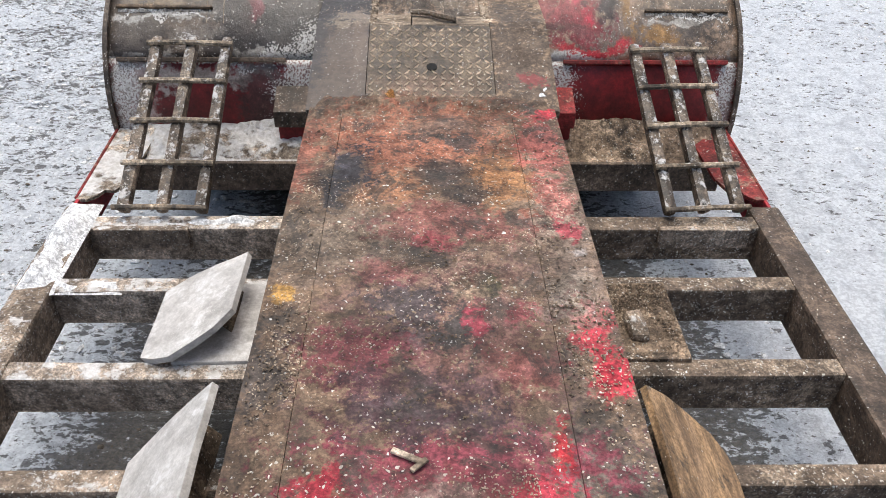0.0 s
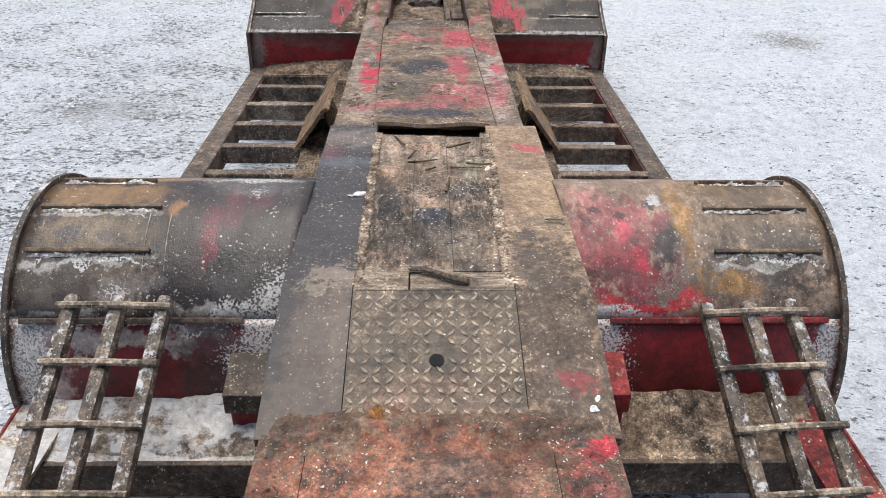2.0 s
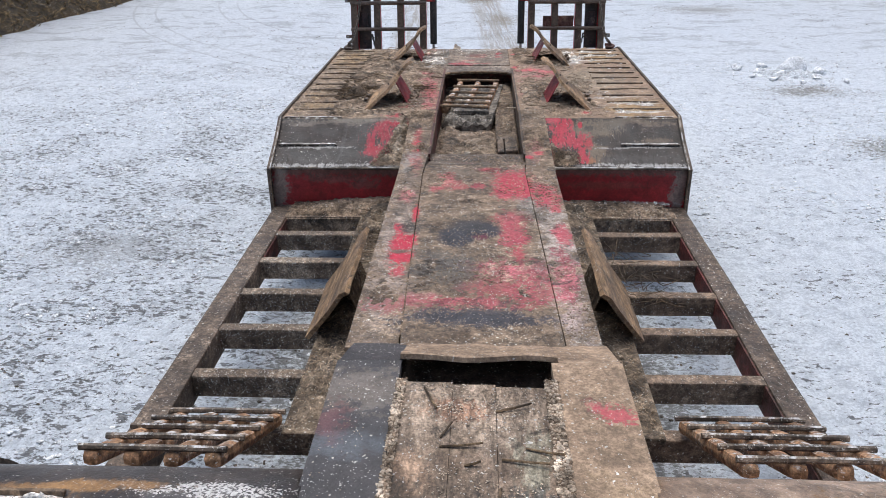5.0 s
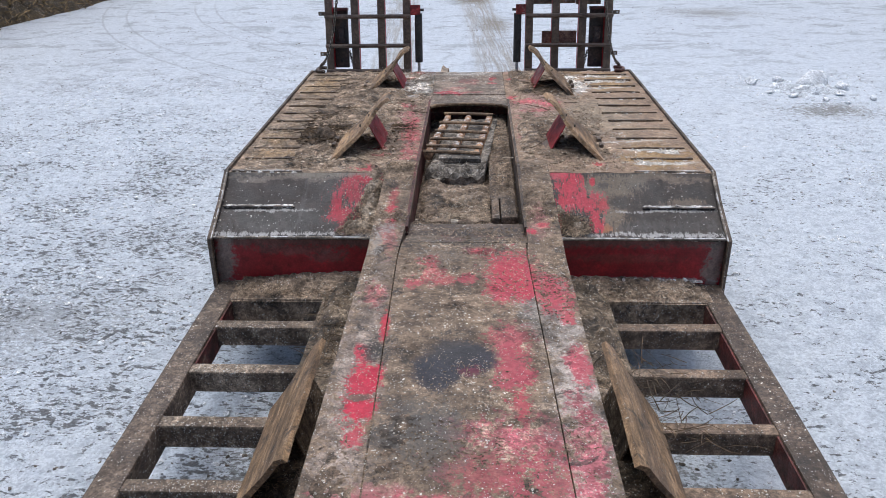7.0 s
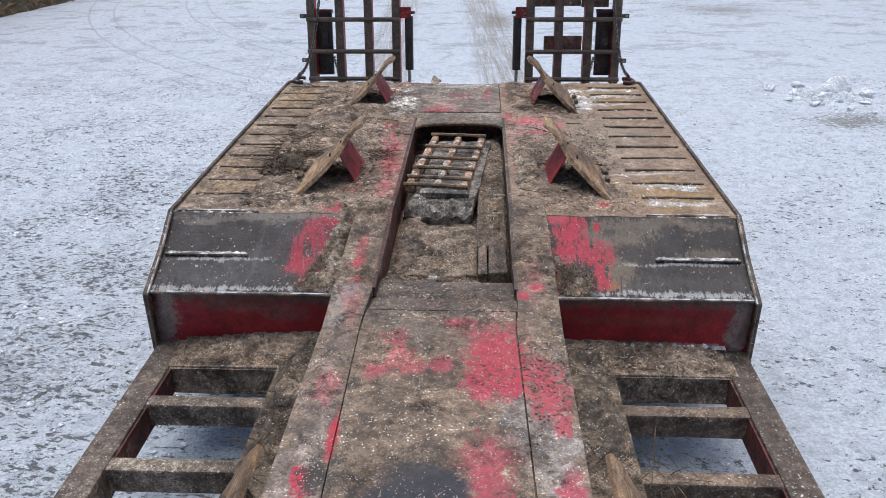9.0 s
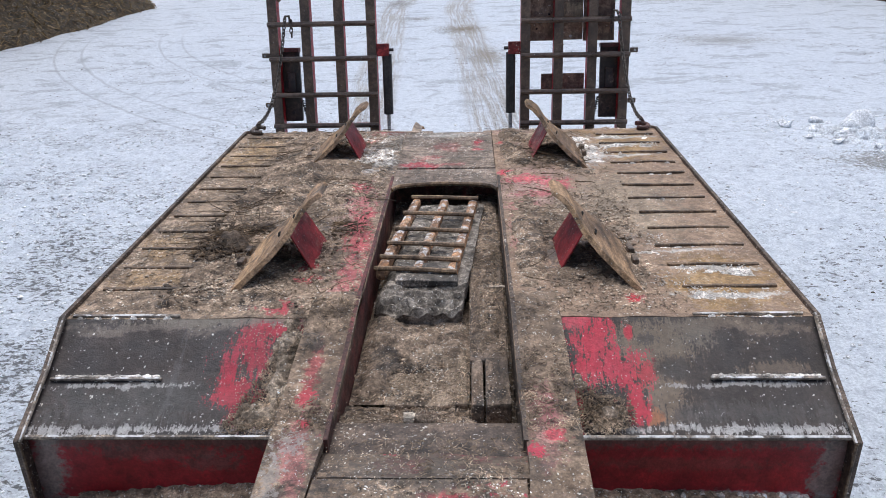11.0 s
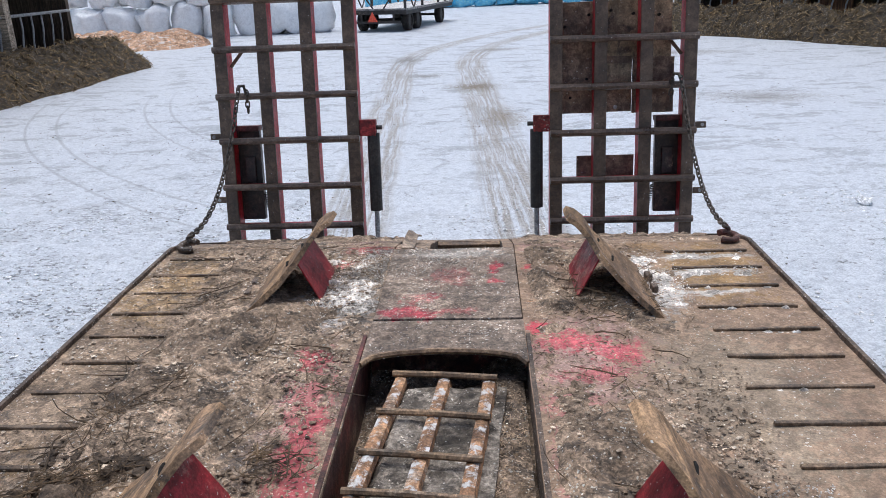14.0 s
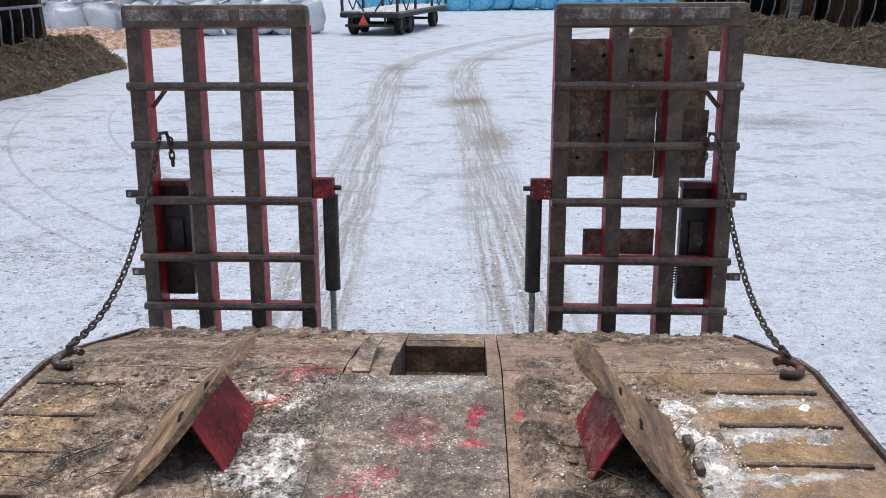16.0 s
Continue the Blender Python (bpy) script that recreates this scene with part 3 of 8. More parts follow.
m_dirt = worn("trodden_dirt", (0.19, 0.150, 0.115), (0.31, 0.25, 0.195), dust=0.38, dust_col=(0.42, 0.345, 0.275), chips=0.22, soot=0.45, rough=0.95, bump=1.0, speck=0.12)
m_dirt_snow = worn("frozen_dirt", (0.22, 0.19, 0.16), (0.36, 0.32, 0.28), dust=0.5, dust_col=(0.50, 0.46, 0.41), chips=0.25, rough=0.95, bump=1.0, snow=0.62, speck=0.15)
m_board_white = worn("frosted_plate", (0.46, 0.435, 0.415), (0.60, 0.575, 0.555), dust=0.1, dust_col=(0.40, 0.36, 0.33), chips=0.0, mottle=0.1, rough=0.85, snow=0.5, bump=0.3, warm=0, var=0.2, speck=0.1)
m_board = worn("cracked_brown_plate", (0.205, 0.142, 0.092), (0.30, 0.208, 0.125), dust=0.2, dust_col=(0.30, 0.26, 0.21), soot=0.36, chips=0.02, rough=0.7, grain=(1, 0.22, 1), speck=0.04)
m_timber = worn("old_grey_timber", (0.42, 0.36, 0.29), (0.56, 0.50, 0.42), dust=0.2, dust_col=(0.5, 0.45, 0.38), soot=0.1, chips=0.04, rough=0.9, grain=(0.2, 1.6, 1.6), bump=0.8)
m_timber_dark = worn("dark_wet_timber", (0.13, 0.105, 0.085), (0.22, 0.175, 0.14), [(0.0, 3.66, 0.3, 0.22, (0.095, 0.080, 0.068), 0.85), 
    (0.0, 4.36, 0.28, 0.18, (0.42, 0.32, 0.24), 0.85), (-0.15, 4.12, 0.06, 0.08, (0.42, 0.28, 0.19), 0.8), (0.16, 4.17, 0.055, 0.12, (0.42, 0.38, 0.29), 0.9), (-0.03, 4.36, 0.08, 0.05, (0.46, 0.25, 0.16), 0.7),
    (-0.13, 3.85, 0.085, 0.14, (0.05, 0.048, 0.048), 0.8), (0.13, 3.96, 0.09, 0.10, (0.055, 0.052, 0.052), 0.75), (0.02, 3.76, 0.08, 0.07, (0.036, 0.04, 0.05), 0.9), (0.005, 3.89, 0.05, 0.05, (0.50, 0.36, 0.27), 0.97),
    (0.0, 3.40, 0.3, 0.06, (0.27, 0.22, 0.17), 0.85), (0.12, 3.60, 0.12, 0.09, (0.25, 0.20, 0.155), 0.7)],
    dust=0.18, dust_col=(0.36, 0.30, 0.25), chips=0.12, speck=0.16, rough=0.9, grain=(1.4, 0.45, 1.4), bump=0.8, soot=0.42)
m_timber_grey = worn("grey_split_timber", (0.20, 0.172, 0.14), (0.31, 0.27, 0.225), dust=0.2, dust_col=(0.36, 0.31, 0.26), chips=0.08, speck=0.12, rough=0.9, grain=(0.35, 1.8, 1.8), bump=0.8, soot=0.3)
m_deck_l = worn("rusty_muddy_deck", (0.21, 0.165, 0.125), (0.30, 0.24, 0.185), [
    (-1.11, 8.9, 0.17, 1.6, (0.255, 0.182, 0.122), 0.92), (-1.10, 7.9, 0.14, 0.10, (0.36, 0.23, 0.11), 0.7), (-1.12, 9.6, 0.16, 0.34, (0.36, 0.235, 0.115), 0.9), (-1.13, 8.25, 0.12, 0.2, (0.36, 0.23, 0.11), 0.75), (-0.42, 8.75, 0.14, 0.40, (0.42, 0.29, 0.24), 0.75),
    (-0.36, 8.5, 0.05, 0.2, (0.52, 0.09, 0.11), 0.9), (-0.42, 8.95, 0.08, 0.11, (0.52, 0.09, 0.11), 0.85), (-0.33, 8.2, 0.04, 0.18, (0.50, 0.10, 0.11), 0.85), (-0.52, 8.02, 0.06, 0.06, (0.48, 0.05, 0.07), 0.9), (-0.48, 7.9, 0.05, 0.05, (0.5, 0.05, 0.07), 0.85), (-0.36, 7.75, 0.06, 0.14, (0.46, 0.20, 0.18), 0.8),
    (-0.489, 9.815, 0.08, 0.05, (0.48, 0.06, 0.08), 0.9), (-0.34, 9.99, 0.12, 0.06, (0.46, 0.08, 0.09), 0.85), (-0.75, 8.6, 0.22, 0.6, (0.12, 0.10, 0.085), 0.8),
    (-0.40, 9.45, 0.15, 0.24, (0.56, 0.54, 0.52), 0.85), (-0.48, 10.3, 0.16, 0.2, (0.3, 0.15, 0.13), 0.6)], dust=0.34, dust_col=(0.37, 0.31, 0.25), rust=0.06, chips=0.14, soot=0.4, speck=0.10, streak=(1.6, 0.6, 1), stains=[(-0.345, 8.30, 0.045, 0.16, (0.44, 0.09, 0.10), 0.8, 0.9), (-0.385, 8.72, 0.05, 0.14, (0.46, 0.12, 0.125), 0.7, 1.0), (-0.33, 7.92, 0.04, 0.12, (0.44, 0.10, 0.11), 0.75, 0.9), (-0.56, 7.66, 0.05, 0.05, (0.44, 0.05, 0.07), 0.85, 0.7)])
m_deck_r = worn("rusty_sandy_deck", (0.235, 0.172, 0.126), (0.31, 0.236, 0.176), [
    (1.07, 7.84, 0.2, 0.26, (0.34, 0.21, 0.09), 0.92), (1.05, 9.68, 0.22, 0.32, (0.33, 0.205, 0.09), 0.92), (0.85, 9.95, 0.1, 0.08, (0.34, 0.21, 0.10), 0.8), (0.85, 8.7, 0.3, 0.5, (0.31, 0.245, 0.175), 0.7),
    (0.46, 8.95, 0.20, 0.30, (0.47, 0.31, 0.26), 0.9), (0.42, 9.06, 0.12, 0.09, (0.54, 0.10, 0.12), 0.92), (0.59, 8.98, 0.09, 0.10, (0.54, 0.11, 0.13), 0.92), (0.50, 8.85, 0.12, 0.06, (0.52, 0.14, 0.15), 0.8), (0.315, 9.17, 0.05, 0.06, (0.54, 0.05, 0.08), 0.92),
    (0.35, 8.35, 0.05, 0.3, (0.46, 0.22, 0.19), 0.75), (0.38, 8.65, 0.08, 0.1, (0.5, 0.2, 0.18), 0.7), (0.72, 7.72, 0.03, 0.03, (0.5, 0.03, 0.05), 0.9),
    (1.08, 7.74, 0.2, 0.03, (0.55, 0.52, 0.48), 0.85), (1.06, 7.95, 0.18, 0.025, (0.52, 0.49, 0.45), 0.8), (1.02, 8.14, 0.16, 0.02, (0.52, 0.49, 0.45), 0.7), (1.0, 9.47, 0.2, 0.025, (0.58, 0.55, 0.51), 0.8), (1.02, 9.66, 0.2, 0.03, (0.58, 0.55, 0.51), 0.85), (1.05, 9.84, 0.2, 0.03, (0.58, 0.55, 0.51), 0.85),
    (0.52, 8.2, 0.14, 0.35, (0.16, 0.13, 0.11), 0.75), (0.32, 9.75, 0.02, 0.05, (0.5, 0.05, 0.07), 0.85), (0.33, 10.0, 0.06, 0.1, (0.40, 0.24, 0.20), 0.8),
    (0.79, 9.5, 0.08, 0.22, (0.56, 0.54, 0.51), 0.85), (0.45, 10.1, 0.12, 0.3, (0.32, 0.20, 0.16), 0.6)], dust=0.22, dust_col=(0.38, 0.315, 0.235), rust=0.04, chips=0.06, soot=0.12, speck=0.10, var=0.5, mottle=0.28)
m_deck_c = worn("worn_hatch_lid", (0.17, 0.142, 0.12), (0.245, 0.205, 0.175), [(-0.14, 9.29, 0.14, 0.05, (0.42, 0.05, 0.07), 0.9), (-0.09, 9.42, 0.07, 0.06, (0.44, 0.08, 0.09), 0.85), (0.0, 9.63, 0.07, 0.10, (0.38, 0.12, 0.11), 0.7), (0.18, 9.72, 0.025, 0.08, (0.46, 0.05, 0.07), 0.9), (0.18, 9.6, 0.04, 0.03, (0.46, 0.05, 0.07), 0.85),
    (0.06, 9.30, 0.06, 0.04, (0.4, 0.1, 0.1), 0.7), (0.0, 9.9, 0.2, 0.07, (0.40, 0.38, 0.35), 0.6)], dust=0.30, dust_col=(0.30, 0.26, 0.22), chips=0.25, speck=0.2, soot=0.2, var=0.8)
m_bar = worn("worn_grip_bar", (0.11, 0.082, 0.058), (0.17, 0.125, 0.085), dust=0.25, dust_col=(0.33, 0.27, 0.2), chips=0, rough=0.6, snow=0.16)
m_weld = worn("bright_worn_edge", (0.14, 0.122, 0.105), (0.28, 0.255, 0.23), dust=0.3, chips=0, rough=0.55, snow=0.52, snow_scale=18)
m_ladder = worn("muddy_ladder_steel", (0.105, 0.086, 0.070), (0.20, 0.168, 0.138), dust=0.30, dust_col=(0.36, 0.32, 0.27), chips=0.2, rough=0.5, snow=0.46, snow_scale=26, soot=0.42, speck=0.25, mottle=0.7)
m_rung = worn("scuffed_rung_steel", (0.24, 0.205, 0.16), (0.36, 0.315, 0.255), dust=0.3, dust_col=(0.42, 0.38, 0.32), chips=0.1, rough=0.6, snow=0.40, snow_scale=30, soot=0.5, mottle=0.8)
m_ladder_rust = worn("rusty_frosted_ladder", (0.27, 0.155, 0.085), (0.40, 0.255, 0.155), rust=0.1, dust=0.3, dust_col=(0.44, 0.39, 0.34), chips=0, rough=0.7, snow=0.455, snow_scale=24, speck=0.2)
m_rung_rust = worn("brown_rung_steel", (0.15, 0.105, 0.068), (0.25, 0.18, 0.115), dust=0.3, chips=0, rough=0.6, snow=0.12)
m_ramp = worn("ramp_brown_steel", (0.088, 0.062, 0.045), (0.135, 0.098, 0.072), dust=0.2, dust_col=(0.22, 0.185, 0.15), chips=0, mottle=0.25, rough=0.45, speck=0.012, var=0.45)
m_ramp_bar = worn("ramp_bar_steel", (0.075, 0.055, 0.046), (0.12, 0.09, 0.074), dust=0.2, dust_col=(0.28, 0.24, 0.2), chips=0, mottle=0.25, rough=0.38, speck=0.02, var=0.6)
m_ramp_red = worn("ramp_red_paint", (0.44, 0.024, 0.040), (0.34, 0.028, 0.038), dust=0.06, dust_col=(0.14, 0.08, 0.065), chips=0, mottle=0.25, rough=0.5, var=0.6)
m_black = worn("black_cylinder_paint", (0.016, 0.015, 0.015), (0.03, 0.027, 0.026), dust=0.12, dust_col=(0.12, 0.10, 0.085), chips=0, rough=0.5)
m_chrome = worn("steel_rod", (0.30, 0.29, 0.28), (0.38, 0.37, 0.36), dust=0.1, chips=0, mottle=0.25, rough=0.35, warm=0)
m_chain = worn("chain_steel", (0.05, 0.042, 0.036), (0.085, 0.07, 0.058), dust=0.15, chips=0, rough=0.5)
m_plate_grey = worn("weathered_sheet", (0.26, 0.215, 0.172), (0.42, 0.355, 0.29), rust=0.04, dust=0.3, dust_col=(0.32, 0.28, 0.235), chips=0.05, rough=0.65, mottle=0.6, speck=0.08)
m_sheet_brown = worn("brown_weathered_sheet", (0.15, 0.115, 0.085), (0.24, 0.185, 0.14), rust=0.05, dust=0.25, dust_col=(0.26, 0.21, 0.165), chips=0.05, rough=0.6, mottle=0.5, var=0.6)
m_sheet_olive = worn("tan_weathered_sheet", (0.24, 0.20, 0.135), (0.34, 0.285, 0.20), rust=0.04, dust=0.25, dust_col=(0.34, 0.30, 0.23), soot=0.3, chips=0.03, rough=0.6, mottle=0.5, var=0.6)
m_rubber = worn("cracked_black_rubber", (0.135, 0.127, 0.117), (0.225, 0.214, 0.198), dust=0.3, dust_col=(0.26, 0.24, 0.215), chips=0.12, rough=0.9, bump=0.9, soot=0.42, speck=0.1, mottle=0.7)
m_rubber_dark = worn("black_frosted_rubber", (0.06, 0.056, 0.052), (0.115, 0.107, 0.098), dust=0.4, dust_col=(0.3, 0.275, 0.25), chips=0.1, rough=0.75, snow=0.30, snow_scale=22)
m_tyre = worn("tyre_rubber", (0.018, 0.017, 0.017), (0.03, 0.028, 0.027), dust=0.25, dust_col=(0.2, 0.18, 0.16), chips=0, rough=0.85)
m_twig = worn("brown_twig", (0.085, 0.062, 0.04), (0.15, 0.11, 0.07), dust=0.1, chips=0, rough=0.9)
m_chip_pale = worn("pale_wood_chip", (0.36, 0.31, 0.25), (0.62, 0.57, 0.50), dust=0, chips=0, rough=0.9)
m_fibre = worn("tan_bark_fibre", (0.24, 0.19, 0.14), (0.46, 0.39, 0.31), dust=0, chips=0, rough=0.9, var=1.0)
m_clod = worn("black_frozen_crumb", (0.09, 0.08, 0.07), (0.18, 0.165, 0.15), dust=0, chips=0, rough=0.9)
SCRATCH, TUFT = (0.44, 0.41, 0.385), (0.20, 0.165, 0.13)
m_slope_l = worn("dark_slope_paint", (0.040, 0.033, 0.033), (0.056, 0.047, 0.045), [(-1.0, 7.55, 0.4, 0.02, (0.2, 0.16, 0.13), 0.7), (-0.9, 7.30, 0.35, 0.06, (0.075, 0.068, 0.062), 0.6)], dust=0.06, chips=0.03, flake=0.5, mottle=0.28, rough=0.66, var=0.3, speck=0.07, streak=(2.4, 0.55, 0.55), stains=[
    (-0.53, 7.55, 0.10, 0.05, (0.42, 0.03, 0.05), 0.93, 0.5), (-0.585, 7.465, 0.080, 0.065, (0.38, 0.035, 0.055), 0.88, 1.0), (-0.68, 7.41, 0.022, 0.07, (0.36, 0.035, 0.055), 0.85, 0.8), (-0.64, 7.33, 0.07, 0.05, (0.40, 0.03, 0.05), 0.85, 0.7), (-0.60, 7.25, 0.04, 0.04, (0.34, 0.04, 0.055), 0.8, 0.7),
    (-1.05, 7.210, 0.26, 0.012, SCRATCH, 0.8, 1.0), (-0.75, 7.208, 0.25, 0.008, SCRATCH, 0.5, 1.0), (-1.03, 7.352, 0.2, 0.007, SCRATCH, 0.7, 0.8), (-0.845, 7.36, 0.012, 0.14, (0.12, 0.112, 0.105), 0.4, 0.8), (-1.0, 7.25, 0.26, 0.025, (0.12, 0.11, 0.10), 0.4, 0.9), (-0.70, 7.565, 0.3, 0.018, TUFT, 0.85, 0.7)])
m_slope_r = worn("dark_slope_paint", (0.038, 0.032, 0.031), (0.056, 0.047, 0.044), [(1.0, 7.54, 0.25, 0.03, (0.20, 0.15, 0.11), 0.7)], dust=0.06, chips=0.03, flake=0.5, mottle=0.28, rough=0.66, var=0.3, speck=0.07, streak=(2.4, 0.55, 0.55), stains=[
    (0.72, 7.48, 0.15, 0.08, (0.17, 0.125, 0.085), 0.88, 0.5), (0.75, 7.30, 0.07, 0.10, (0.18, 0.13, 0.088), 0.85, 0.6), (0.87, 7.52, 0.07, 0.04, (0.15, 0.12, 0.09), 0.7, 0.7), (1.12, 7.405, 0.09, 0.022, (0.16, 0.115, 0.08), 0.75, 0.5), (0.70, 7.245, 0.035, 0.03, (0.34, 0.13, 0.055), 0.75, 0.5),
    (0.50, 7.56, 0.06, 0.035, (0.48, 0.06, 0.08), 0.92, 0.4), (0.54, 7.49, 0.065, 0.08, (0.48, 0.035, 0.06), 0.93, 0.75), (0.53, 7.41, 0.055, 0.06, (0.48, 0.035, 0.06), 0.93, 0.7), (0.62, 7.40, 0.07, 0.06, (0.46, 0.04, 0.065), 0.9, 0.95), (0.66, 7.29, 0.032, 0.065, (0.48, 0.03, 0.055), 0.93, 0.45), (0.465, 7.28, 0.026, 0.075, (0.46, 0.03, 0.05), 0.93, 0.35), (0.667, 7.525, 0.018, 0.025, (0.46, 0.03, 0.05), 0.9, 0.3), (0.70, 7.39, 0.03, 0.04, (0.44, 0.05, 0.06), 0.85, 0.6),
    (0.72, 7.50, 0.035, 0.018, (0.07, 0.058, 0.05), 0.85, 0.7), (0.79, 7.41, 0.045, 0.03, (0.065, 0.055, 0.048), 0.85, 0.6), (0.80, 7.25, 0.04, 0.03, (0.07, 0.055, 0.048), 0.8, 0.6),
    (1.05, 7.210, 0.24, 0.012, SCRATCH, 0.8, 1.0), (0.80, 7.208, 0.25, 0.008, SCRATCH, 0.5, 1.0), (1.04, 7.355, 0.19, 0.007, SCRATCH, 0.6, 0.8), (1.05, 7.26, 0.2, 0.03, (0.10, 0.09, 0.082), 0.4, 0.9)])
m_red_dusty = worn("dusty_red_paint", (0.26, 0.022, 0.026), (0.20, 0.03, 0.03), dust=0.36, dust_col=(0.30, 0.24, 0.19), chips=0.1, rough=0.7)
m_prop = worn("scratched_red_prop", (0.29, 0.024, 0.034), (0.23, 0.026, 0.032), dust=0.34, dust_col=(0.36, 0.20, 0.175), chips=0.05, var=0.5, mottle=0.4, speck=0.05, rough=0.55, bump=0.3)
m_soil = worn("dark_soil", (0.075, 0.058, 0.044), (0.15, 0.12, 0.092), dust=0.15, chips=0, rough=0.97, bump=1.0)
m_chip_dark = worn("dark_mud_crumb", (0.18, 0.143, 0.11), (0.33, 0.27, 0.215), dust=0, chips=0, rough=0.95)
m_ice = worn("dirty_snow_lump", (0.70, 0.70, 0.71), (0.82, 0.82, 0.83), dust=0.1, dust_col=(0.45, 0.42, 0.38), chips=0, mottle=0.08, rough=0.7, warm=0)
m_snow_patch = worn("broken_grey_snow", (0.52, 0.54, 0.57), (0.68, 0.70, 0.73), dust=0.2, dust_col=(0.36, 0.36, 0.37), chips=0, soot=0.12, mottle=0.2, rough=0.8, bump=1.0, warm=0)
m_matted = worn("matted_bark_fibre", (0.17, 0.142, 0.115), (0.30, 0.26, 0.215), dust=0.35, dust_col=(0.38, 0.335, 0.28), chips=0.1, soot=0.42, rough=0.95, bump=1.0, speck=0.12)
m_silage = worn("heaped_brown_feed", (0.046, 0.034, 0.018), (0.10, 0.076, 0.042), soot=0.5, dust=0.15, dust_col=(0.19, 0.145, 0.09), chips=0.2, rough=0.95, bump=1.0)
m_bale_white = worn("white_bale_wrap", (0.93, 0.93, 0.93), (0.97, 0.97, 0.97), dust=0.08, dust_col=(0.62, 0.6, 0.57), chips=0, mottle=0.08, rough=0.35, bump=0.25, warm=0, var=0.12)
m_bale_blue = worn("blue_bale_wrap", (0.14, 0.60, 0.90), (0.34, 0.78, 0.95), dust=0.1, dust_col=(0.75, 0.78, 0.8), chips=0, mottle=0.08, rough=0.35, bump=0.25, warm=0, var=0.2)
m_barn_wood = worn("dark_barn_boards", (0.06, 0.045, 0.035), (0.11, 0.085, 0.065), dust=0.15, chips=0, rough=0.9, grain=(2, 2, 0.15))
m_barn_brown = worn("brown_barn_boards", (0.15, 0.07, 0.035), (0.22, 0.11, 0.055), dust=0.15, chips=0, rough=0.9, grain=(2, 2, 0.15))
m_galv = worn("galvanised_rail", (0.34, 0.33, 0.32), (0.44, 0.43, 0.42), dust=0.15, chips=0, mottle=0.25, rough=0.5, warm=0)
m_wagon = worn("dark_wagon_steel", (0.03, 0.03, 0.032), (0.05, 0.048, 0.048), dust=0.2, chips=0, rough=0.6)
m_grey_boards = worn("snow_dusted_boards", (0.26, 0.25, 0.24), (0.38, 0.37, 0.36), dust=0.2, chips=0, rough=0.85, snow=0.6, warm=0)
m_sign = worn("orange_red_reflector", (0.75, 0.10, 0.06), (0.85, 0.14, 0.08), dust=0.1, chips=0, mottle=0.08, rough=0.4)
m_sawdust = worn("orange_frozen_spill", (0.42, 0.27, 0.18), (0.55, 0.40, 0.30), dust=0.3, dust_col=(0.6, 0.5, 0.42), chips=0.1, rough=0.95, snow=0.44, bump=0.9)
m_lamp_case = worn("brown_lamp_case", (0.035, 0.026, 0.022), (0.07, 0.05, 0.042), dust=0.25, dust_col=(0.13, 0.10, 0.085), chips=0, rough=0.45, var=0.6)
m_lamp_red = worn("dull_tail_lamp", (0.05, 0.028, 0.026), (0.07, 0.04, 0.036), dust=0.3, chips=0, rough=0.4)
m_debris = worn("dark_bark_debris", (0.11, 0.090, 0.070), (0.21, 0.175, 0.138), dust=0.25, dust_col=(0.30, 0.255, 0.205), chips=0.25, soot=0.5, rough=0.95, bump=1.0, speck=0.08)
m_frost = worn("crusted_frost", (0.58, 0.56, 0.53), (0.78, 0.765, 0.745), dust=0.15, dust_col=(0.34, 0.30, 0.26), soot=0.12, chips=0.15, rough=0.85, bump=1.0, warm=0.5)
m_mud = worn("thin_dark_mud", (0.12, 0.090, 0.068), (0.20, 0.160, 0.125), dust=0.28, dust_col=(0.32, 0.265, 0.215), chips=0.25, soot=0.45, rough=0.95, bump=1.0, speck=0.14)
m_red_dark = worn("grimy_red_web", (0.12, 0.028, 0.026), (0.075, 0.035, 0.03), dust=0.3, dust_col=(0.16, 0.12, 0.10), chips=0, rough=0.6)
m_board_pale = worn("pale_dirty_plywood", (0.22, 0.18, 0.14), (0.33, 0.275, 0.215), dust=0.3, dust_col=(0.30, 0.25, 0.2), soot=0.35, chips=0.15, rough=0.9, grain=(1, 0.3, 1), speck=0.1)
m_straw = worn("brown_feed_straw", (0.13, 0.095, 0.05), (0.28, 0.215, 0.12), dust=0, chips=0, rough=0.9)
m_needle = worn("green_fir_needles", (0.045, 0.055, 0.022), (0.09, 0.10, 0.045), dust=0, chips=0, rough=0.7)
m_leaf = worn("dry_orange_leaf", (0.40, 0.22, 0.08), (0.52, 0.32, 0.14), dust=0, chips=0, rough=0.8)
m_cone = worn("weathered_cone_scale", (0.16, 0.125, 0.10), (0.30, 0.255, 0.215), dust=0.2, dust_col=(0.40, 0.36, 0.32), chips=0, rough=0.9)
m_rope = worn("bleached_wood_fibre", (0.42, 0.39, 0.34), (0.58, 0.55, 0.50), dust=0.2, chips=0, rough=0.95)
# near-black colour that stands in for the shade inside holes and slots
m_hole_shade = worn("painted_hole_shade", (0.006, 0.006, 0.006), (0.008, 0.008, 0.008), dust=0, chips=0, rough=0.95)


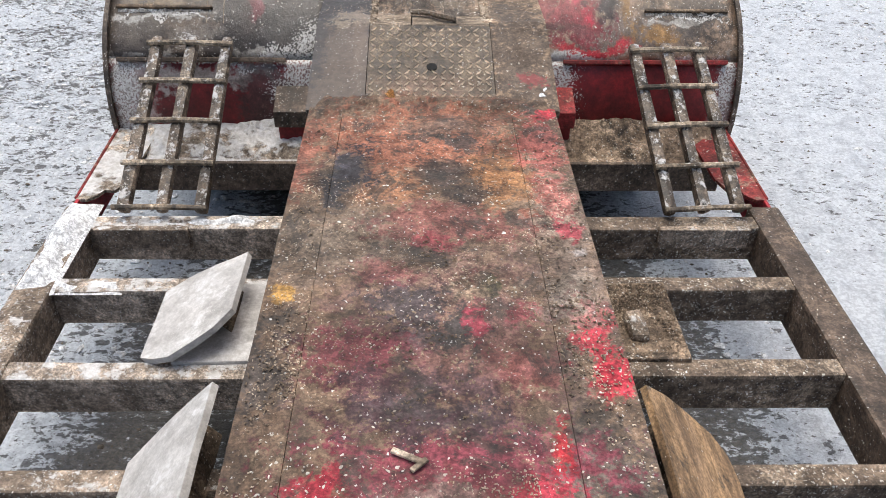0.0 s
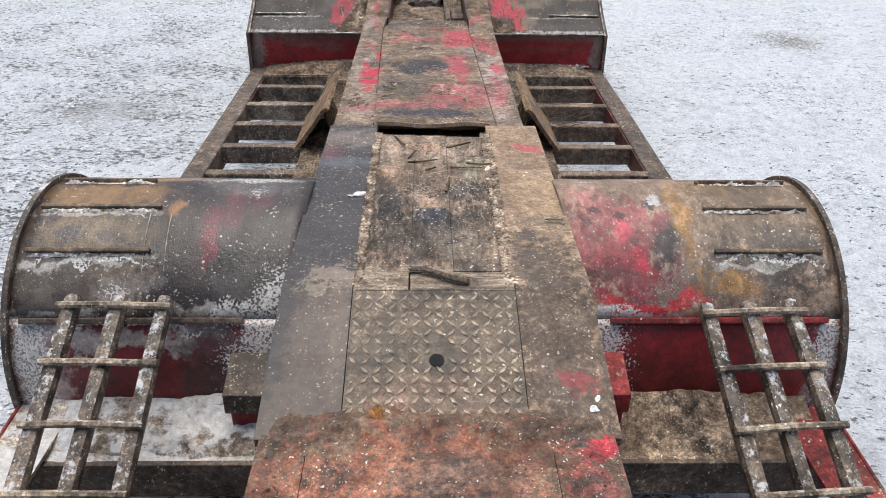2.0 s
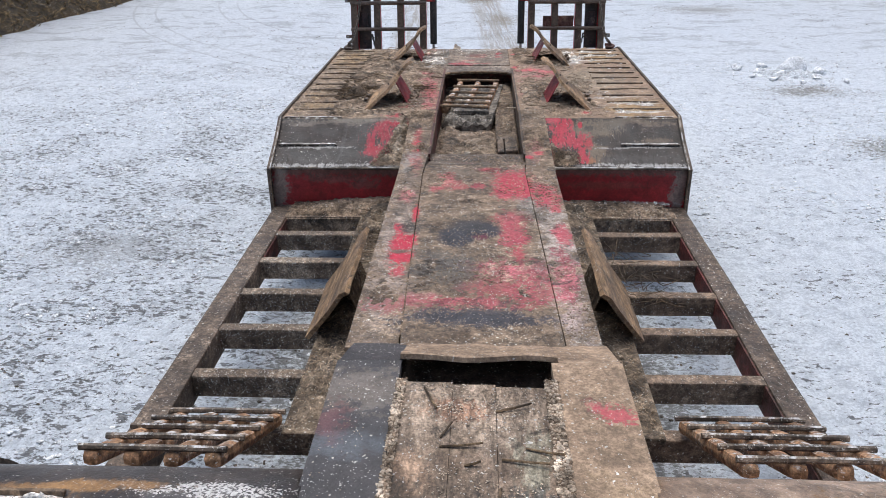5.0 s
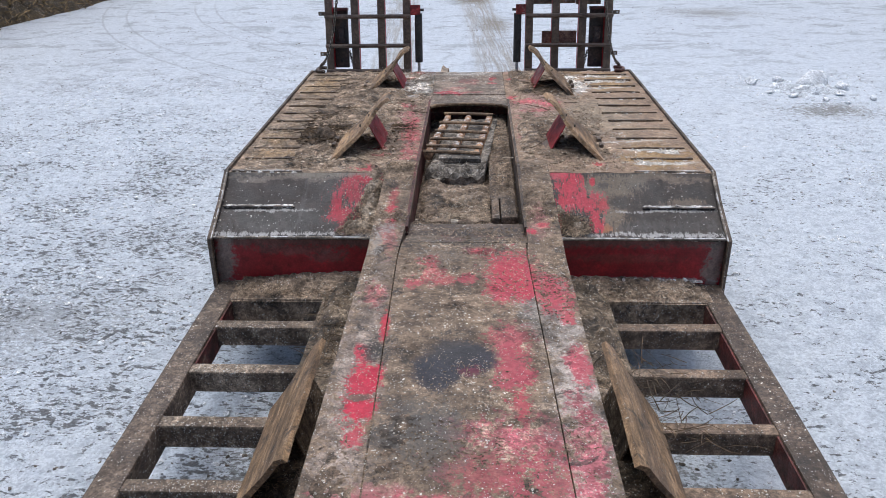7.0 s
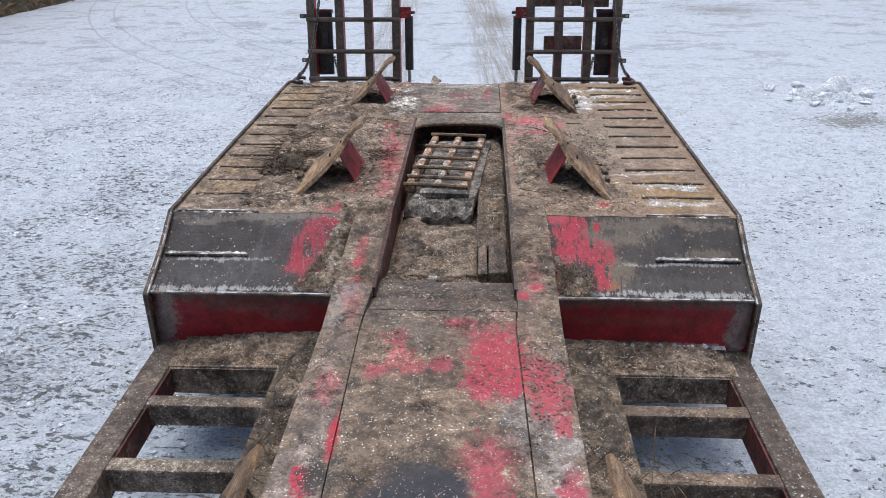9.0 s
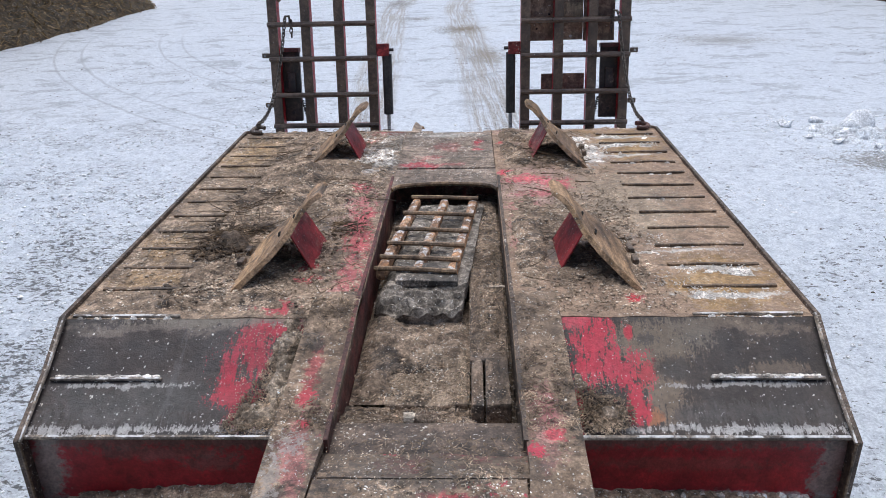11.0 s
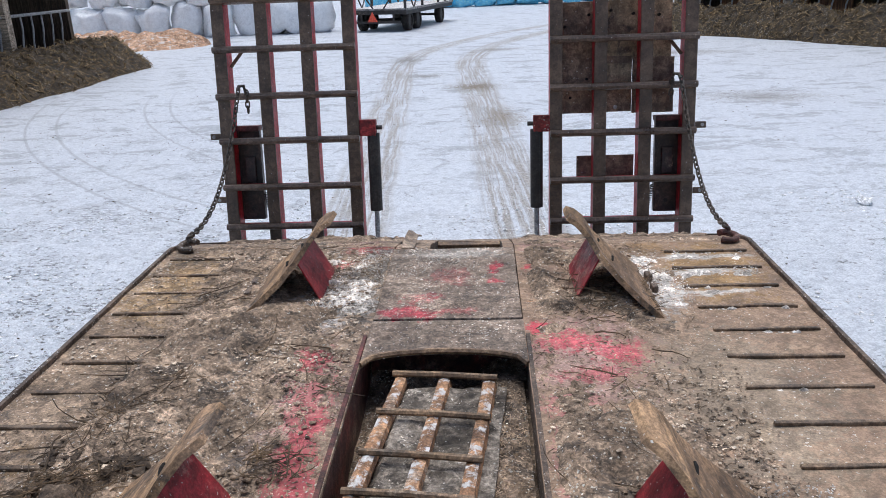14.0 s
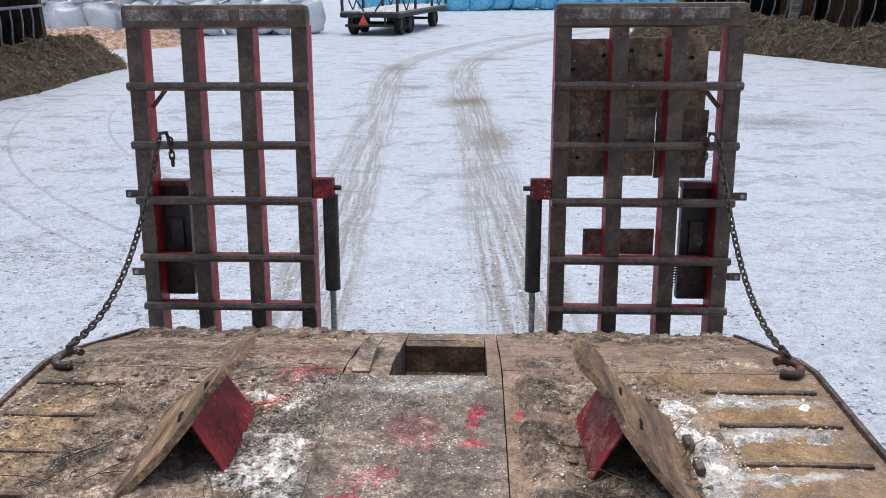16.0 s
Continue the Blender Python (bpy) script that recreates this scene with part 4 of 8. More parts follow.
def ground_material():
    m, nt, bsdf = material("packed_snow")
    pos = n_pos(nt)
    sep = nt.nodes.new("ShaderNodeSeparateXYZ")
    put(nt, sep.inputs[0], pos)
    x, y = sep.outputs[0], sep.outputs[1]
    big = n_noise(nt, pos, 0.35, 4, 0.6)
    mid = n_noise(nt, pos, 2.2, 7, 0.68, 0.3)
    fine = n_noise(nt, pos, 14, 6, 0.7)
    grit = n_noise(nt, pos, 62, 2, 0.65)
    lump = n_noise(nt, pos, 11, 6, 0.72, 0.4)
    packed = n_step(nt, y, 10.0, 17.0)
    col = n_mix(nt, n_step(nt, lump, 0.36, 0.56), (0.53, 0.557, 0.597), (0.69, 0.718, 0.755))
    col = n_mix(nt, n_step(nt, mid, 0.50, 0.66, 0.0, 0.12), col, (0.40, 0.425, 0.46))
    # scuffs and crumbs of frozen mud beside the trailer; denser dark marks under its front
    wet = n_math(nt, "ADD", n_math(nt, "MULTIPLY", fine, 0.62), n_math(nt, "MULTIPLY", mid, 0.38))
    stretch = n_vec(nt, "MULTIPLY", pos, (0.55, 1.0, 1.0))
    stroke = n_noise(nt, stretch, 33, 5, 0.64)
    scuff = n_noise(nt, stretch, 55, 6, 0.75)
    side = n_vec(nt, "LENGTH", n_vec(nt, "MULTIPLY_ADD", pos, (1 / 2.8, 1 / 7.5, 0), (3.0 / 2.8, -4.0 / 7.5, 0)))
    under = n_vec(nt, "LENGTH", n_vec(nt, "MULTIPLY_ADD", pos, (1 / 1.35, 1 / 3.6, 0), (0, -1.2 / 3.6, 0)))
    area = n_step(nt, n_noise(nt, pos, 1.3, 6, 0.75), 0.34, 0.64, -0.045, 0.052)
    area = n_math(nt, "ADD", area, n_step(nt, side, 1.15, 0.5, 0.0, 0.032))
    left = n_vec(nt, "LENGTH", n_vec(nt, "MULTIPLY_ADD", pos, (1 / 4.0, 1 / 12.0, 0), (4.6 / 4.0, -9.5 / 12.0, 0)))
    area = n_math(nt, "ADD", area, n_step(nt, left, 1.1, 0.6, 0.0, 0.03))
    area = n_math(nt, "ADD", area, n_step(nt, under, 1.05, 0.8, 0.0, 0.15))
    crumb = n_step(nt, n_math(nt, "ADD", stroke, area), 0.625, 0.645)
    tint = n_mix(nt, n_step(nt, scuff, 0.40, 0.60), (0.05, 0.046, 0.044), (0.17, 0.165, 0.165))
    col = n_mix(nt, n_math(nt, "MULTIPLY", crumb, 0.85), col, tint)
    col = n_mix(nt, n_step(nt, n_math(nt, "ADD", scuff, area), 0.645, 0.670, 0.0, 0.85), col, (0.09, 0.085, 0.08))
    speck = n_noise(nt, pos, 110, 4, 0.7)
    col = n_mix(nt, n_step(nt, n_math(nt, "ADD", speck, area), 0.69, 0.71, 0.0, 0.8), col, (0.16, 0.145, 0.13))
    col = n_mix(nt, 1.0, col, n_mix(nt, n_step(nt, grit, 0.41, 0.59), (0.86, 0.86, 0.87), (1.08, 1.08, 1.08)), "MULTIPLY")
    plain = n_mix(nt, n_step(nt, lump, 0.30, 0.62), (0.465, 0.487, 0.525), (0.565, 0.588, 0.627))
    drag = n_noise(nt, n_vec(nt, "MULTIPLY", pos, (0.55, 1.0, 1.0)), 2.6, 7, 0.72, 0.5)
    plain = n_mix(nt, n_step(nt, n_math(nt, "ADD", drag, n_math(nt, "MULTIPLY", stroke, 0.25)), 0.66, 0.705, 0.0, 0.7), plain, (0.27, 0.28, 0.30))
    plain = n_mix(nt, n_step(nt, n_noise(nt, n_vec(nt, "MULTIPLY", pos, (0.5, 1.0, 1.0)), 9, 6, 0.72), 0.585, 0.63, 0.0, 0.65), plain, (0.27, 0.28, 0.30))
    plain = n_mix(nt, 1.0, plain, n_mix(nt, n_step(nt, grit, 0.40, 0.60), (0.84, 0.84, 0.85), (1.10, 1.10, 1.10)), "MULTIPLY")
    col = n_mix(nt, n_math(nt, "MULTIPLY", packed, 0.9), col, plain)
    # wheel tracks that bend off to one side far away
    far = n_math(nt, "MAXIMUM", n_math(nt, "SUBTRACT", y, 24.0), 0.0)
    bend = n_math(nt, "MULTIPLY", n_math(nt, "MULTIPLY", far, far), 0.030)
    lean = n_math(nt, "MULTIPLY", n_math(nt, "SUBTRACT", y, 13.0), -0.055)
    lean = n_math(nt, "MAXIMUM", lean, -0.8)
    u = n_math(nt, "SUBTRACT", n_math(nt, "SUBTRACT", x, bend), lean)
    u = n_math(nt, "ADD", u, n_math(nt, "MULTIPLY_ADD", n_noise(nt, pos, 1.3, 3), 0.10, -0.05))
    on = n_step(nt, y, 9.0, 13.0)
    strands = nt.nodes.new("ShaderNodeCombineXYZ")
    put(nt, strands.inputs[0], n_math(nt, "MULTIPLY", u, 20.0)), put(nt, strands.inputs[1], n_math(nt, "MULTIPLY", y, 0.5))
    ruts = n_step(nt, n_noise(nt, strands.outputs[0], 1.0, 5, 0.7), 0.40, 0.58, 0.06, 1.0)
    for c, w, k in ((-1.0, 0.38, 0.9), (0.52, 0.42, 0.9), (0.6, 0.14, 0.5)):
        d = n_math(nt, "ABSOLUTE", n_math(nt, "SUBTRACT", u, c))
        tr = n_math(nt, "MULTIPLY", n_math(nt, "MULTIPLY", n_step(nt, d, w, w * 0.55), on), ruts)
        tr = n_math(nt, "MULTIPLY", tr, n_step(nt, n_math(nt, "ADD", n_math(nt, "MULTIPLY", fine, 0.6), n_math(nt, "MULTIPLY", mid, 0.4)), 0.30, 0.50, 0.3, k))
        col = n_mix(nt, tr, col, n_mix(nt, n_step(nt, scuff, 0.42, 0.58), (0.19, 0.17, 0.15), (0.42, 0.38, 0.34)))
    # thin old tyre lines that sweep across the yard
    for cx, cy, r in ((5.0, 24.2, 13.22), (4.29, 23.69, 11.93), (5.30, 23.97, 11.66), (5.18, 23.92, 11.12)):
        dd = n_vec(nt, "DISTANCE", n_vec(nt, "MULTIPLY", pos, (1, 1, 0)), (cx, cy, 0))
        e = n_math(nt, "ABSOLUTE", n_math(nt, "SUBTRACT", dd, r))
        gate = n_math(nt, "MULTIPLY", n_step(nt, x, -1.5, -2.6), n_step(nt, y, 23.0, 19.0))
        col = n_mix(nt, n_math(nt, "MULTIPLY", gate, n_step(nt, n_math(nt, "MULTIPLY_ADD", fine, 0.06, e), 0.060, 0.040, 0.0, 0.42)), col, (0.25, 0.25, 0.265))
    # straw and soil stains; the last four darken ground under the trailer
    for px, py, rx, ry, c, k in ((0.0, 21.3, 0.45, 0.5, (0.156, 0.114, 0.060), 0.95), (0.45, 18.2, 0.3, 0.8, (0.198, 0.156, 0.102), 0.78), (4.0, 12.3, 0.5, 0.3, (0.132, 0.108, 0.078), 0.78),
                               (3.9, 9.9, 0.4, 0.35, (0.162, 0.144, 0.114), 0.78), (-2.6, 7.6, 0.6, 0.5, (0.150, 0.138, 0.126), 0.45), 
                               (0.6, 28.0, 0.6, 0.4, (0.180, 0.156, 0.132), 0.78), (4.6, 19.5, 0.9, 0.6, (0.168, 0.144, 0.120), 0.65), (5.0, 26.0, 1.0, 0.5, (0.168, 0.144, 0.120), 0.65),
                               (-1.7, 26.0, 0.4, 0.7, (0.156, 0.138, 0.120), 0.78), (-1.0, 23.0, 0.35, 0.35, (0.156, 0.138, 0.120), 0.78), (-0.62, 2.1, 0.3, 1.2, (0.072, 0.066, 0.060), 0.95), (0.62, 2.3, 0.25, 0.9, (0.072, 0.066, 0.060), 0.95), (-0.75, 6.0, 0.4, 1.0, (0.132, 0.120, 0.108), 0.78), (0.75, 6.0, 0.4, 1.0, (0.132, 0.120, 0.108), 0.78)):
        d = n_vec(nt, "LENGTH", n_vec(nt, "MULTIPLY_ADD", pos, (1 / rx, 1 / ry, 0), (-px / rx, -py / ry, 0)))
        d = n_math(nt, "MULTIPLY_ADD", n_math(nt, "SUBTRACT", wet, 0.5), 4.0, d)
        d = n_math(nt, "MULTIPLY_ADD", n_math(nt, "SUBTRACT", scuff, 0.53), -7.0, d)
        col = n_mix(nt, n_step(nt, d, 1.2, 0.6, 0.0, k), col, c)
    h = n_math(nt, "ADD", n_math(nt, "ADD", n_math(nt, "MULTIPLY", lump, 0.5), n_math(nt, "MULTIPLY", scuff, 0.45)), n_math(nt, "MULTIPLY", crumb, -0.12))
    h = n_math(nt, "MULTIPLY", h, n_math(nt, "SUBTRACT", 1.0, n_math(nt, "MULTIPLY", packed, 0.6)))
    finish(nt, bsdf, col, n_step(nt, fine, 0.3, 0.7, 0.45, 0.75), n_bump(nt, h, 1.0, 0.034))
    return m


m_ground = ground_material()


# ---- mesh helpers ----
def link(name, me, mat, parent=None, label="", m=None):
    me.materials.clear()
    me.materials.append(mat)
    ob = new(name, me)
    if parent is not None:
        ob.parent = parent
    if m is not None:
        ob.matrix_basis = m
    if label:
        ob["label"] = label
    return ob


def part(name, bm, mat, parent=None, label="", m=None, smooth=False):
    me = bpy.data.meshes.new(name)
    bmesh.ops.recalc_face_normals(bm, faces=bm.faces)
    bm.to_mesh(me)
    bm.free()
    if smooth:
        me.polygons.foreach_set("use_smooth", [True] * len(me.polygons))
    return link(name, me, mat, parent, label, m)


def thing(name, label, category, at=(0, 0, 0), group="", m=None):
    ob = new(name)
    ob.empty_display_size = 0.1
    ob.matrix_basis = m if m is not None else Matrix.Translation(at)
    return tagged(ob, label, category, group)


def box(x0, x1, y0, y1, z0, z1, bevel=0.006, bm=None, cuts=0):
    own = bm is None
    b = bmesh.new()
    v = bmesh.ops.create_cube(b, size=1.0)["verts"]
    for p in v:
        p.co = Vector(((x0 + x1) / 2 + p.co.x * (x1 - x0), (y0 + y1) / 2 + p.co.y * (y1 - y0), (z0 + z1) / 2 + p.co.z * (z1 - z0)))
    if bevel:
        bmesh.ops.bevel(b, geom=b.edges[:], offset=min(bevel, 0.45 * min(x1 - x0, y1 - y0, z1 - z0)), segments=2, affect="EDGES", profile=0.6)
    if cuts:
        bmesh.ops.subdivide_edges(b, edges=[e for e in b.edges if e.calc_length() > 0.08], cuts=cuts, use_grid_fill=True)
    return b if own else join(bm, b)


def join(bm, other):
    me = bpy.data.meshes.new("tmp")
    other.to_mesh(me)
    other.free()
    bm.from_mesh(me)
    bpy.data.meshes.remove(me)
    return bm


def slab(outline, thick, axis=(0, 0, 1), bevel=0.0, bm=None):
    """A flat polygon given as 3D corners, thickened against axis."""
    own = bm is None
    b = bmesh.new()
    vs = [b.verts.new(p) for p in outline]
    f = b.faces.new(vs)
    ext = bmesh.ops.extrude_face_region(b, geom=[f])["geom"]
    for g in ext:
        if isinstance(g, bmesh.types.BMVert):
            g.co -= Vector(axis) * thick
    if bevel:
        bmesh.ops.bevel(b, geom=b.edges[:], offset=bevel, segments=2, affect="EDGES", profile=0.6)
    return b if own else join(bm, b)


def sheet(profile, x0, x1, thick, nx=12, rough=0.0, keep=None):
    """A bent sheet: profile points (y, z) swept along x from x0 to x1, with thickness below, slightly uneven."""
    b = bmesh.new()
    xs = np.linspace(x0, x1, nx + 1)
    top = [[b.verts.new((x, y, z + rough * noise.noise(Vector((x * 7, y * 7, z * 7))))) for x in xs] for y, z in profile]
    low = []
    for j, (y, z) in enumerate(profile):
        a, c = profile[max(0, j - 1)], profile[min(len(profile) - 1, j + 1)]
        t = Vector((0, c[0] - a[0], c[1] - a[1])).normalized()
        nrm = Vector((0, -t.z, t.y))
        low.append([b.verts.new(v.co - nrm * thick) for v in top[j]])
    n, k = len(profile), nx + 1
    for j in range(n - 1):
        for i in range(k - 1):
            b.faces.new((top[j][i], top[j][i + 1], top[j + 1][i + 1], top[j + 1][i]))
            b.faces.new((low[j][i], low[j + 1][i], low[j + 1][i + 1], low[j][i + 1]))
        b.faces.new((top[j][0], top[j + 1][0], low[j + 1][0], low[j][0]))
        b.faces.new((top[j][-1], low[j][-1], low[j + 1][-1], top[j + 1][-1]))
    for i in range(k - 1):
        b.faces.new((top[0][i], low[0][i], low[0][i + 1], top[0][i + 1]))
        b.faces.new((top[-1][i], top[-1][i + 1], low[-1][i + 1], low[-1][i]))
    return b


def rod(points, r, sides=8, bm=None, caps=True, taper=1.0):
    """A round bar along a line of points."""
    b = bm if bm is not None else bmesh.new()
    pts = [Vector(p) for p in points]
    rings = []
    for i, p in enumerate(pts):
        d = (pts[min(i + 1, len(pts) - 1)] - pts[max(i - 1, 0)]).normalized()
        u = d.orthogonal().normalized()
        if abs(d.z) < 0.9:
            u = d.cross(Vector((0, 0, 1))).normalized()
        w = d.cross(u)
        rr = r * (1 + (taper - 1) * i / max(1, len(pts) - 1))
        rings.append([b.verts.new(p + (u * math.cos(a) + w * math.sin(a)) * rr) for a in np.linspace(0, 2 * math.pi, sides, endpoint=False)])
    for q, s in zip(rings, rings[1:]):
        for i in range(sides):
            b.faces.new((q[i], q[(i + 1) % sides], s[(i + 1) % sides], s[i]))
    if caps:
        b.faces.new(rings[0][::-1]), b.faces.new(rings[-1])
    return b


def uneven(b, amp, scale=8.0, seed=0.0):
    for v in b.verts:
        p = v.co * scale + Vector((seed, seed * 1.7, -seed))
        v.co += Vector((noise.noise(p), noise.noise(p + Vector((31, 0, 0))), noise.noise(p + Vector((0, 47, 0))))) * amp
    return b


def lerp_profile(points, step=0.04):
    out = []
    for (a, b), (c, d) in zip(points, points[1:]):
        n = max(1, int(math.hypot(c - a, d - b) / step))
        out += [(a + (c - a) * i / n, b + (d - b) * i / n) for i in range(n)]
    return out + [points[-1]]


def fbm(x, y, octaves=4, seed=0):
    """Smooth random relief over numpy arrays."""
    total, amp = np.zeros_like(x), 1.0
    for o in range(octaves):
        s = 2.0 ** o
        xi, yi = np.floor(x * s), np.floor(y * s)
        fx, fy = x * s - xi, y * s - yi
        fx, fy = fx * fx * (3 - 2 * fx), fy * fy * (3 - 2 * fy)

        def lattice(i, j):
            h = np.sin(i * 127.1 + j * 311.7 + seed * 74.7 + o * 19.3) * 43758.5453
            return h - np.floor(h)
        total += amp * ((lattice(xi, yi) * (1 - fx) + lattice(xi + 1, yi) * fx) * (1 - fy) + (lattice(xi, yi + 1) * (1 - fx) + lattice(xi + 1, yi + 1) * fx) * fy - 0.5)
        amp *= 0.5
    return total


def grid_mesh(name, xs, ys, z):
    X, Y = np.meshgrid(xs, ys)
    v = np.stack([X.ravel(), Y.ravel(), z(X, Y).ravel()], 1)
    k, n = len(xs), len(ys)
    i = (np.arange(n - 1)[:, None] * k + np.arange(k - 1)[None, :]).ravel()
    f = np.stack([i, i + 1, i + k + 1, i + k], 1)
    me = bpy.data.meshes.new(name)
    me.from_pydata(v.tolist(), [], f.tolist())
    me.polygons.foreach_set("use_smooth", [True] * len(me.polygons))
    return me


def litter(name, label, category, places, sizes, mat, flat=0.35, rng=None, tilt=0.5):
    """Many small crumbs or chips: three-sided splinters strewn over the given places."""
    rng = rng or np.random.default_rng(5)
    n = len(places)
    L, W = sizes
    ln, wd = rng.uniform(L * 0.4, L, n), rng.uniform(W * 0.5, W, n)
    ht = wd * flat + 0.0006
    a, tl = rng.uniform(0, 2 * np.pi, n), rng.normal(0, tilt * 0.3, n)
    ca, sa = np.cos(a), np.sin(a)
    base = np.array([(-.5, -.5, 0), (.5, -.35, 0), (.35, .5, 0), (-.4, .4, 0), (-.3, -.1, 1), (.3, .1, 1)])
    v = np.zeros((n, 6, 3))
    lx, ly, lz = base[None, :, 0] * ln[:, None], base[None, :, 1] * wd[:, None], base[None, :, 2] * ht[:, None]
    lz = lz + lx * np.sin(tl)[:, None]
    v[:, :, 0] = places[:, 0, None] + lx * ca[:, None] - ly * sa[:, None]
    v[:, :, 1] = places[:, 1, None] + lx * sa[:, None] + ly * ca[:, None]
    v[:, :, 2] = places[:, 2, None] + lz
    faces = [(3, 2, 1, 0), (0, 1, 5, 4), (1, 2, 5), (2, 3, 4, 5), (3, 0, 4)]
    fs = [tuple(int(q) + 6 * i for q in f) for i in range(n) for f in faces]
    me = bpy.data.meshes.new(name)
    me.from_pydata(v.reshape(-1, 3).tolist(), [], fs)
    return tagged(link(name, me, mat), label, category, kind="stuff")


def relief(name, label, xs, ys, base, thick, mat):
    """A crumbly layer lying on a surface: where its thickness falls below nothing it dips under that surface."""
    def z(x, y):
        b = np.vectorize(base)(x, y)
        edge = np.minimum(np.minimum(x - xs[0], xs[-1] - x), np.minimum(y - ys[0], ys[-1] - y))
        return b - 0.012 + np.clip(thick(x, y), 0, 1) * np.clip(edge / 0.05, 0, 1)
    return tagged(link(name, grid_mesh(name, xs, ys, z), mat), label, "dirt", kind="stuff")


# ---- ground ----
def spread(lo, hi, step, far):
    core = np.arange(lo, hi + step / 2, step)
    out, s = [], step
    while sum(out) < far:
        s *= 1.16
        out.append(s)
    o = np.cumsum(out)
    return np.concatenate([(lo - o)[::-1], core, hi + o])


def ground_z(x, y):
    near = np.clip((45 - np.hypot(x, y - 8)) / 30, 0, 1)
    rough = np.clip(0.55 + 1.1 * fbm(x * 0.9, y * 0.9, 3, 3) + 0.35 * (x < -1.2), 0.15, 1.3)
    crust = np.abs(fbm(x * 7, y * 9, 4, 2))
    return (0.030 * fbm(x * 0.8, y * 0.8, 4, 1) + 0.040 * rough * (0.45 - crust)) * near


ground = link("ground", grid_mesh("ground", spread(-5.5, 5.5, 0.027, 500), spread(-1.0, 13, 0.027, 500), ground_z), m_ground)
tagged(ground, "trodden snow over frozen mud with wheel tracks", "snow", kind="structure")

# ---- trailer ----
trailer = thing("lowbed_trailer", "worn red lowbed trailer with muddy deck and raised ramps", "trailer")
XL, XR = -1.28, 1.29

# main beam
part("main_beam", box(-0.374, 0.41, -1.2, 7.1, 0.22, 0.855, 0.01), m_rail, trailer, "dark steel box beam")


def beam_z(y):
    return float(np.interp(y, (-2, 2.87, 3.34, 4.58, 4.62, 4.86, 6.75, 7.62), (0.885, 0.885, 1.012, 1.005, 0.96, 0.885, 0.868, 0.958)))


front = lerp_profile([(-1.2, 0.885), (2.87, 0.885)], 0.06)
part("beam_top_plate", sheet([(y, z + 0.014) for y, z in front], -0.274, 0.281, 0.010, 10, 0.004), m_beam_front, trailer, "worn red and rusty centre plate")
part("beam_side_strip", sheet([(y, z + 0.010) for y, z in front], -0.388, -0.2762, 0.036, 4, 0.003), m_beam_front, trailer, "rusty side strip with red paint")
part("beam_side_strip", sheet([(y, z + 0.010) for y, z in front], 0.2832, 0.431, 0.036, 5, 0.003), m_beam_front, trailer, "rusty side strip with red paint")

# the hump over the axle
hump = lerp_profile([(2.86, 0.890), (3.34, 1.012), (4.60, 1.004)], 0.05)
part("hump_side_plate", sheet(hump, -0.402, -0.208, 0.03, 5, 0.003), m_hump_left, trailer, "dark slate side plate")
part("hump_side_plate", sheet(hump, 0.240, 0.450, 0.03, 5, 0.003), m_hump_right, trailer, "tan dusty side plate")
part("hump_bed", sheet(lerp_profile([(2.9, 0.865), (3.36, 0.978), (4.49, 0.975)], 0.1), -0.24, 0.28, 0.06, 3), m_soil, trailer, "grit filled gap under the wooden panel")


def tread_bars():
    b = bmesh.new()
    rng = random.Random(3)
    s = (1.013 - 0.896) / 0.45
    for j in range(14):
        for i in range(14):
            x, y = -0.190 + i * 0.0313 + rng.uniform(-.001, .001), 2.902 + j * 0.0294
            if math.hypot(x - 0.021, y - 3.08) < 0.03 or rng.random() < 0.06:
                continue
            a = radians(45 if (i + j) % 2 else -45)
            z = 0.896 + (y - 2.885) * s + 0.0024
            u, w = Vector((math.cos(a), math.sin(a), s * math.sin(a))), Vector((-math.sin(a), math.cos(a), s * math.cos(a)))
            c = Vector((x, y, z))
            ring = [b.verts.new(c + u * p + w * q) for p, q in ((-.0150, 0), (0, -.0046), (.0150, 0), (0, .0046))]
            up = [b.verts.new(c + u * p + Vector((0, 0, .0046))) for p in (-.0115, .0115)]
            b.faces.new((ring[0], ring[1], up[1], up[0])), b.faces.new((ring[1], ring[2], up[1]))
            b.faces.new((ring[2], ring[3], up[0], up[1])), b.faces.new((ring[3], ring[0], up[0]))
    return b


plate = part("tread_plate", sheet(lerp_profile([(2.885, 0.896), (3.312, 1.008)], 0.04), -0.2055, 0.2380, 0.006, 10, 0.002), m_tread, trailer, "dusty chequered steel plate with a finger hole")
tagged(part("tread_pattern", tread_bars(), m_tread_top, plate, "rubbed raised tread bars"), kind="stuff")
hole = bmesh.new()
bmesh.ops.create_circle(hole, cap_ends=True, segments=24, radius=0.019)
for v in hole.verts:
    v.co = Vector((v.co.x + 0.021, v.co.y + 3.08, 0.9495 + v.co.y * 0.26))
# the plate is not cut: a black disc paints the hole's shade
part("finger_hole_shade", slab([tuple(v.co) for v in hole.verts], 0.003), m_hole_shade, plate, "black disc for the shade in a round hole")
hole.free()

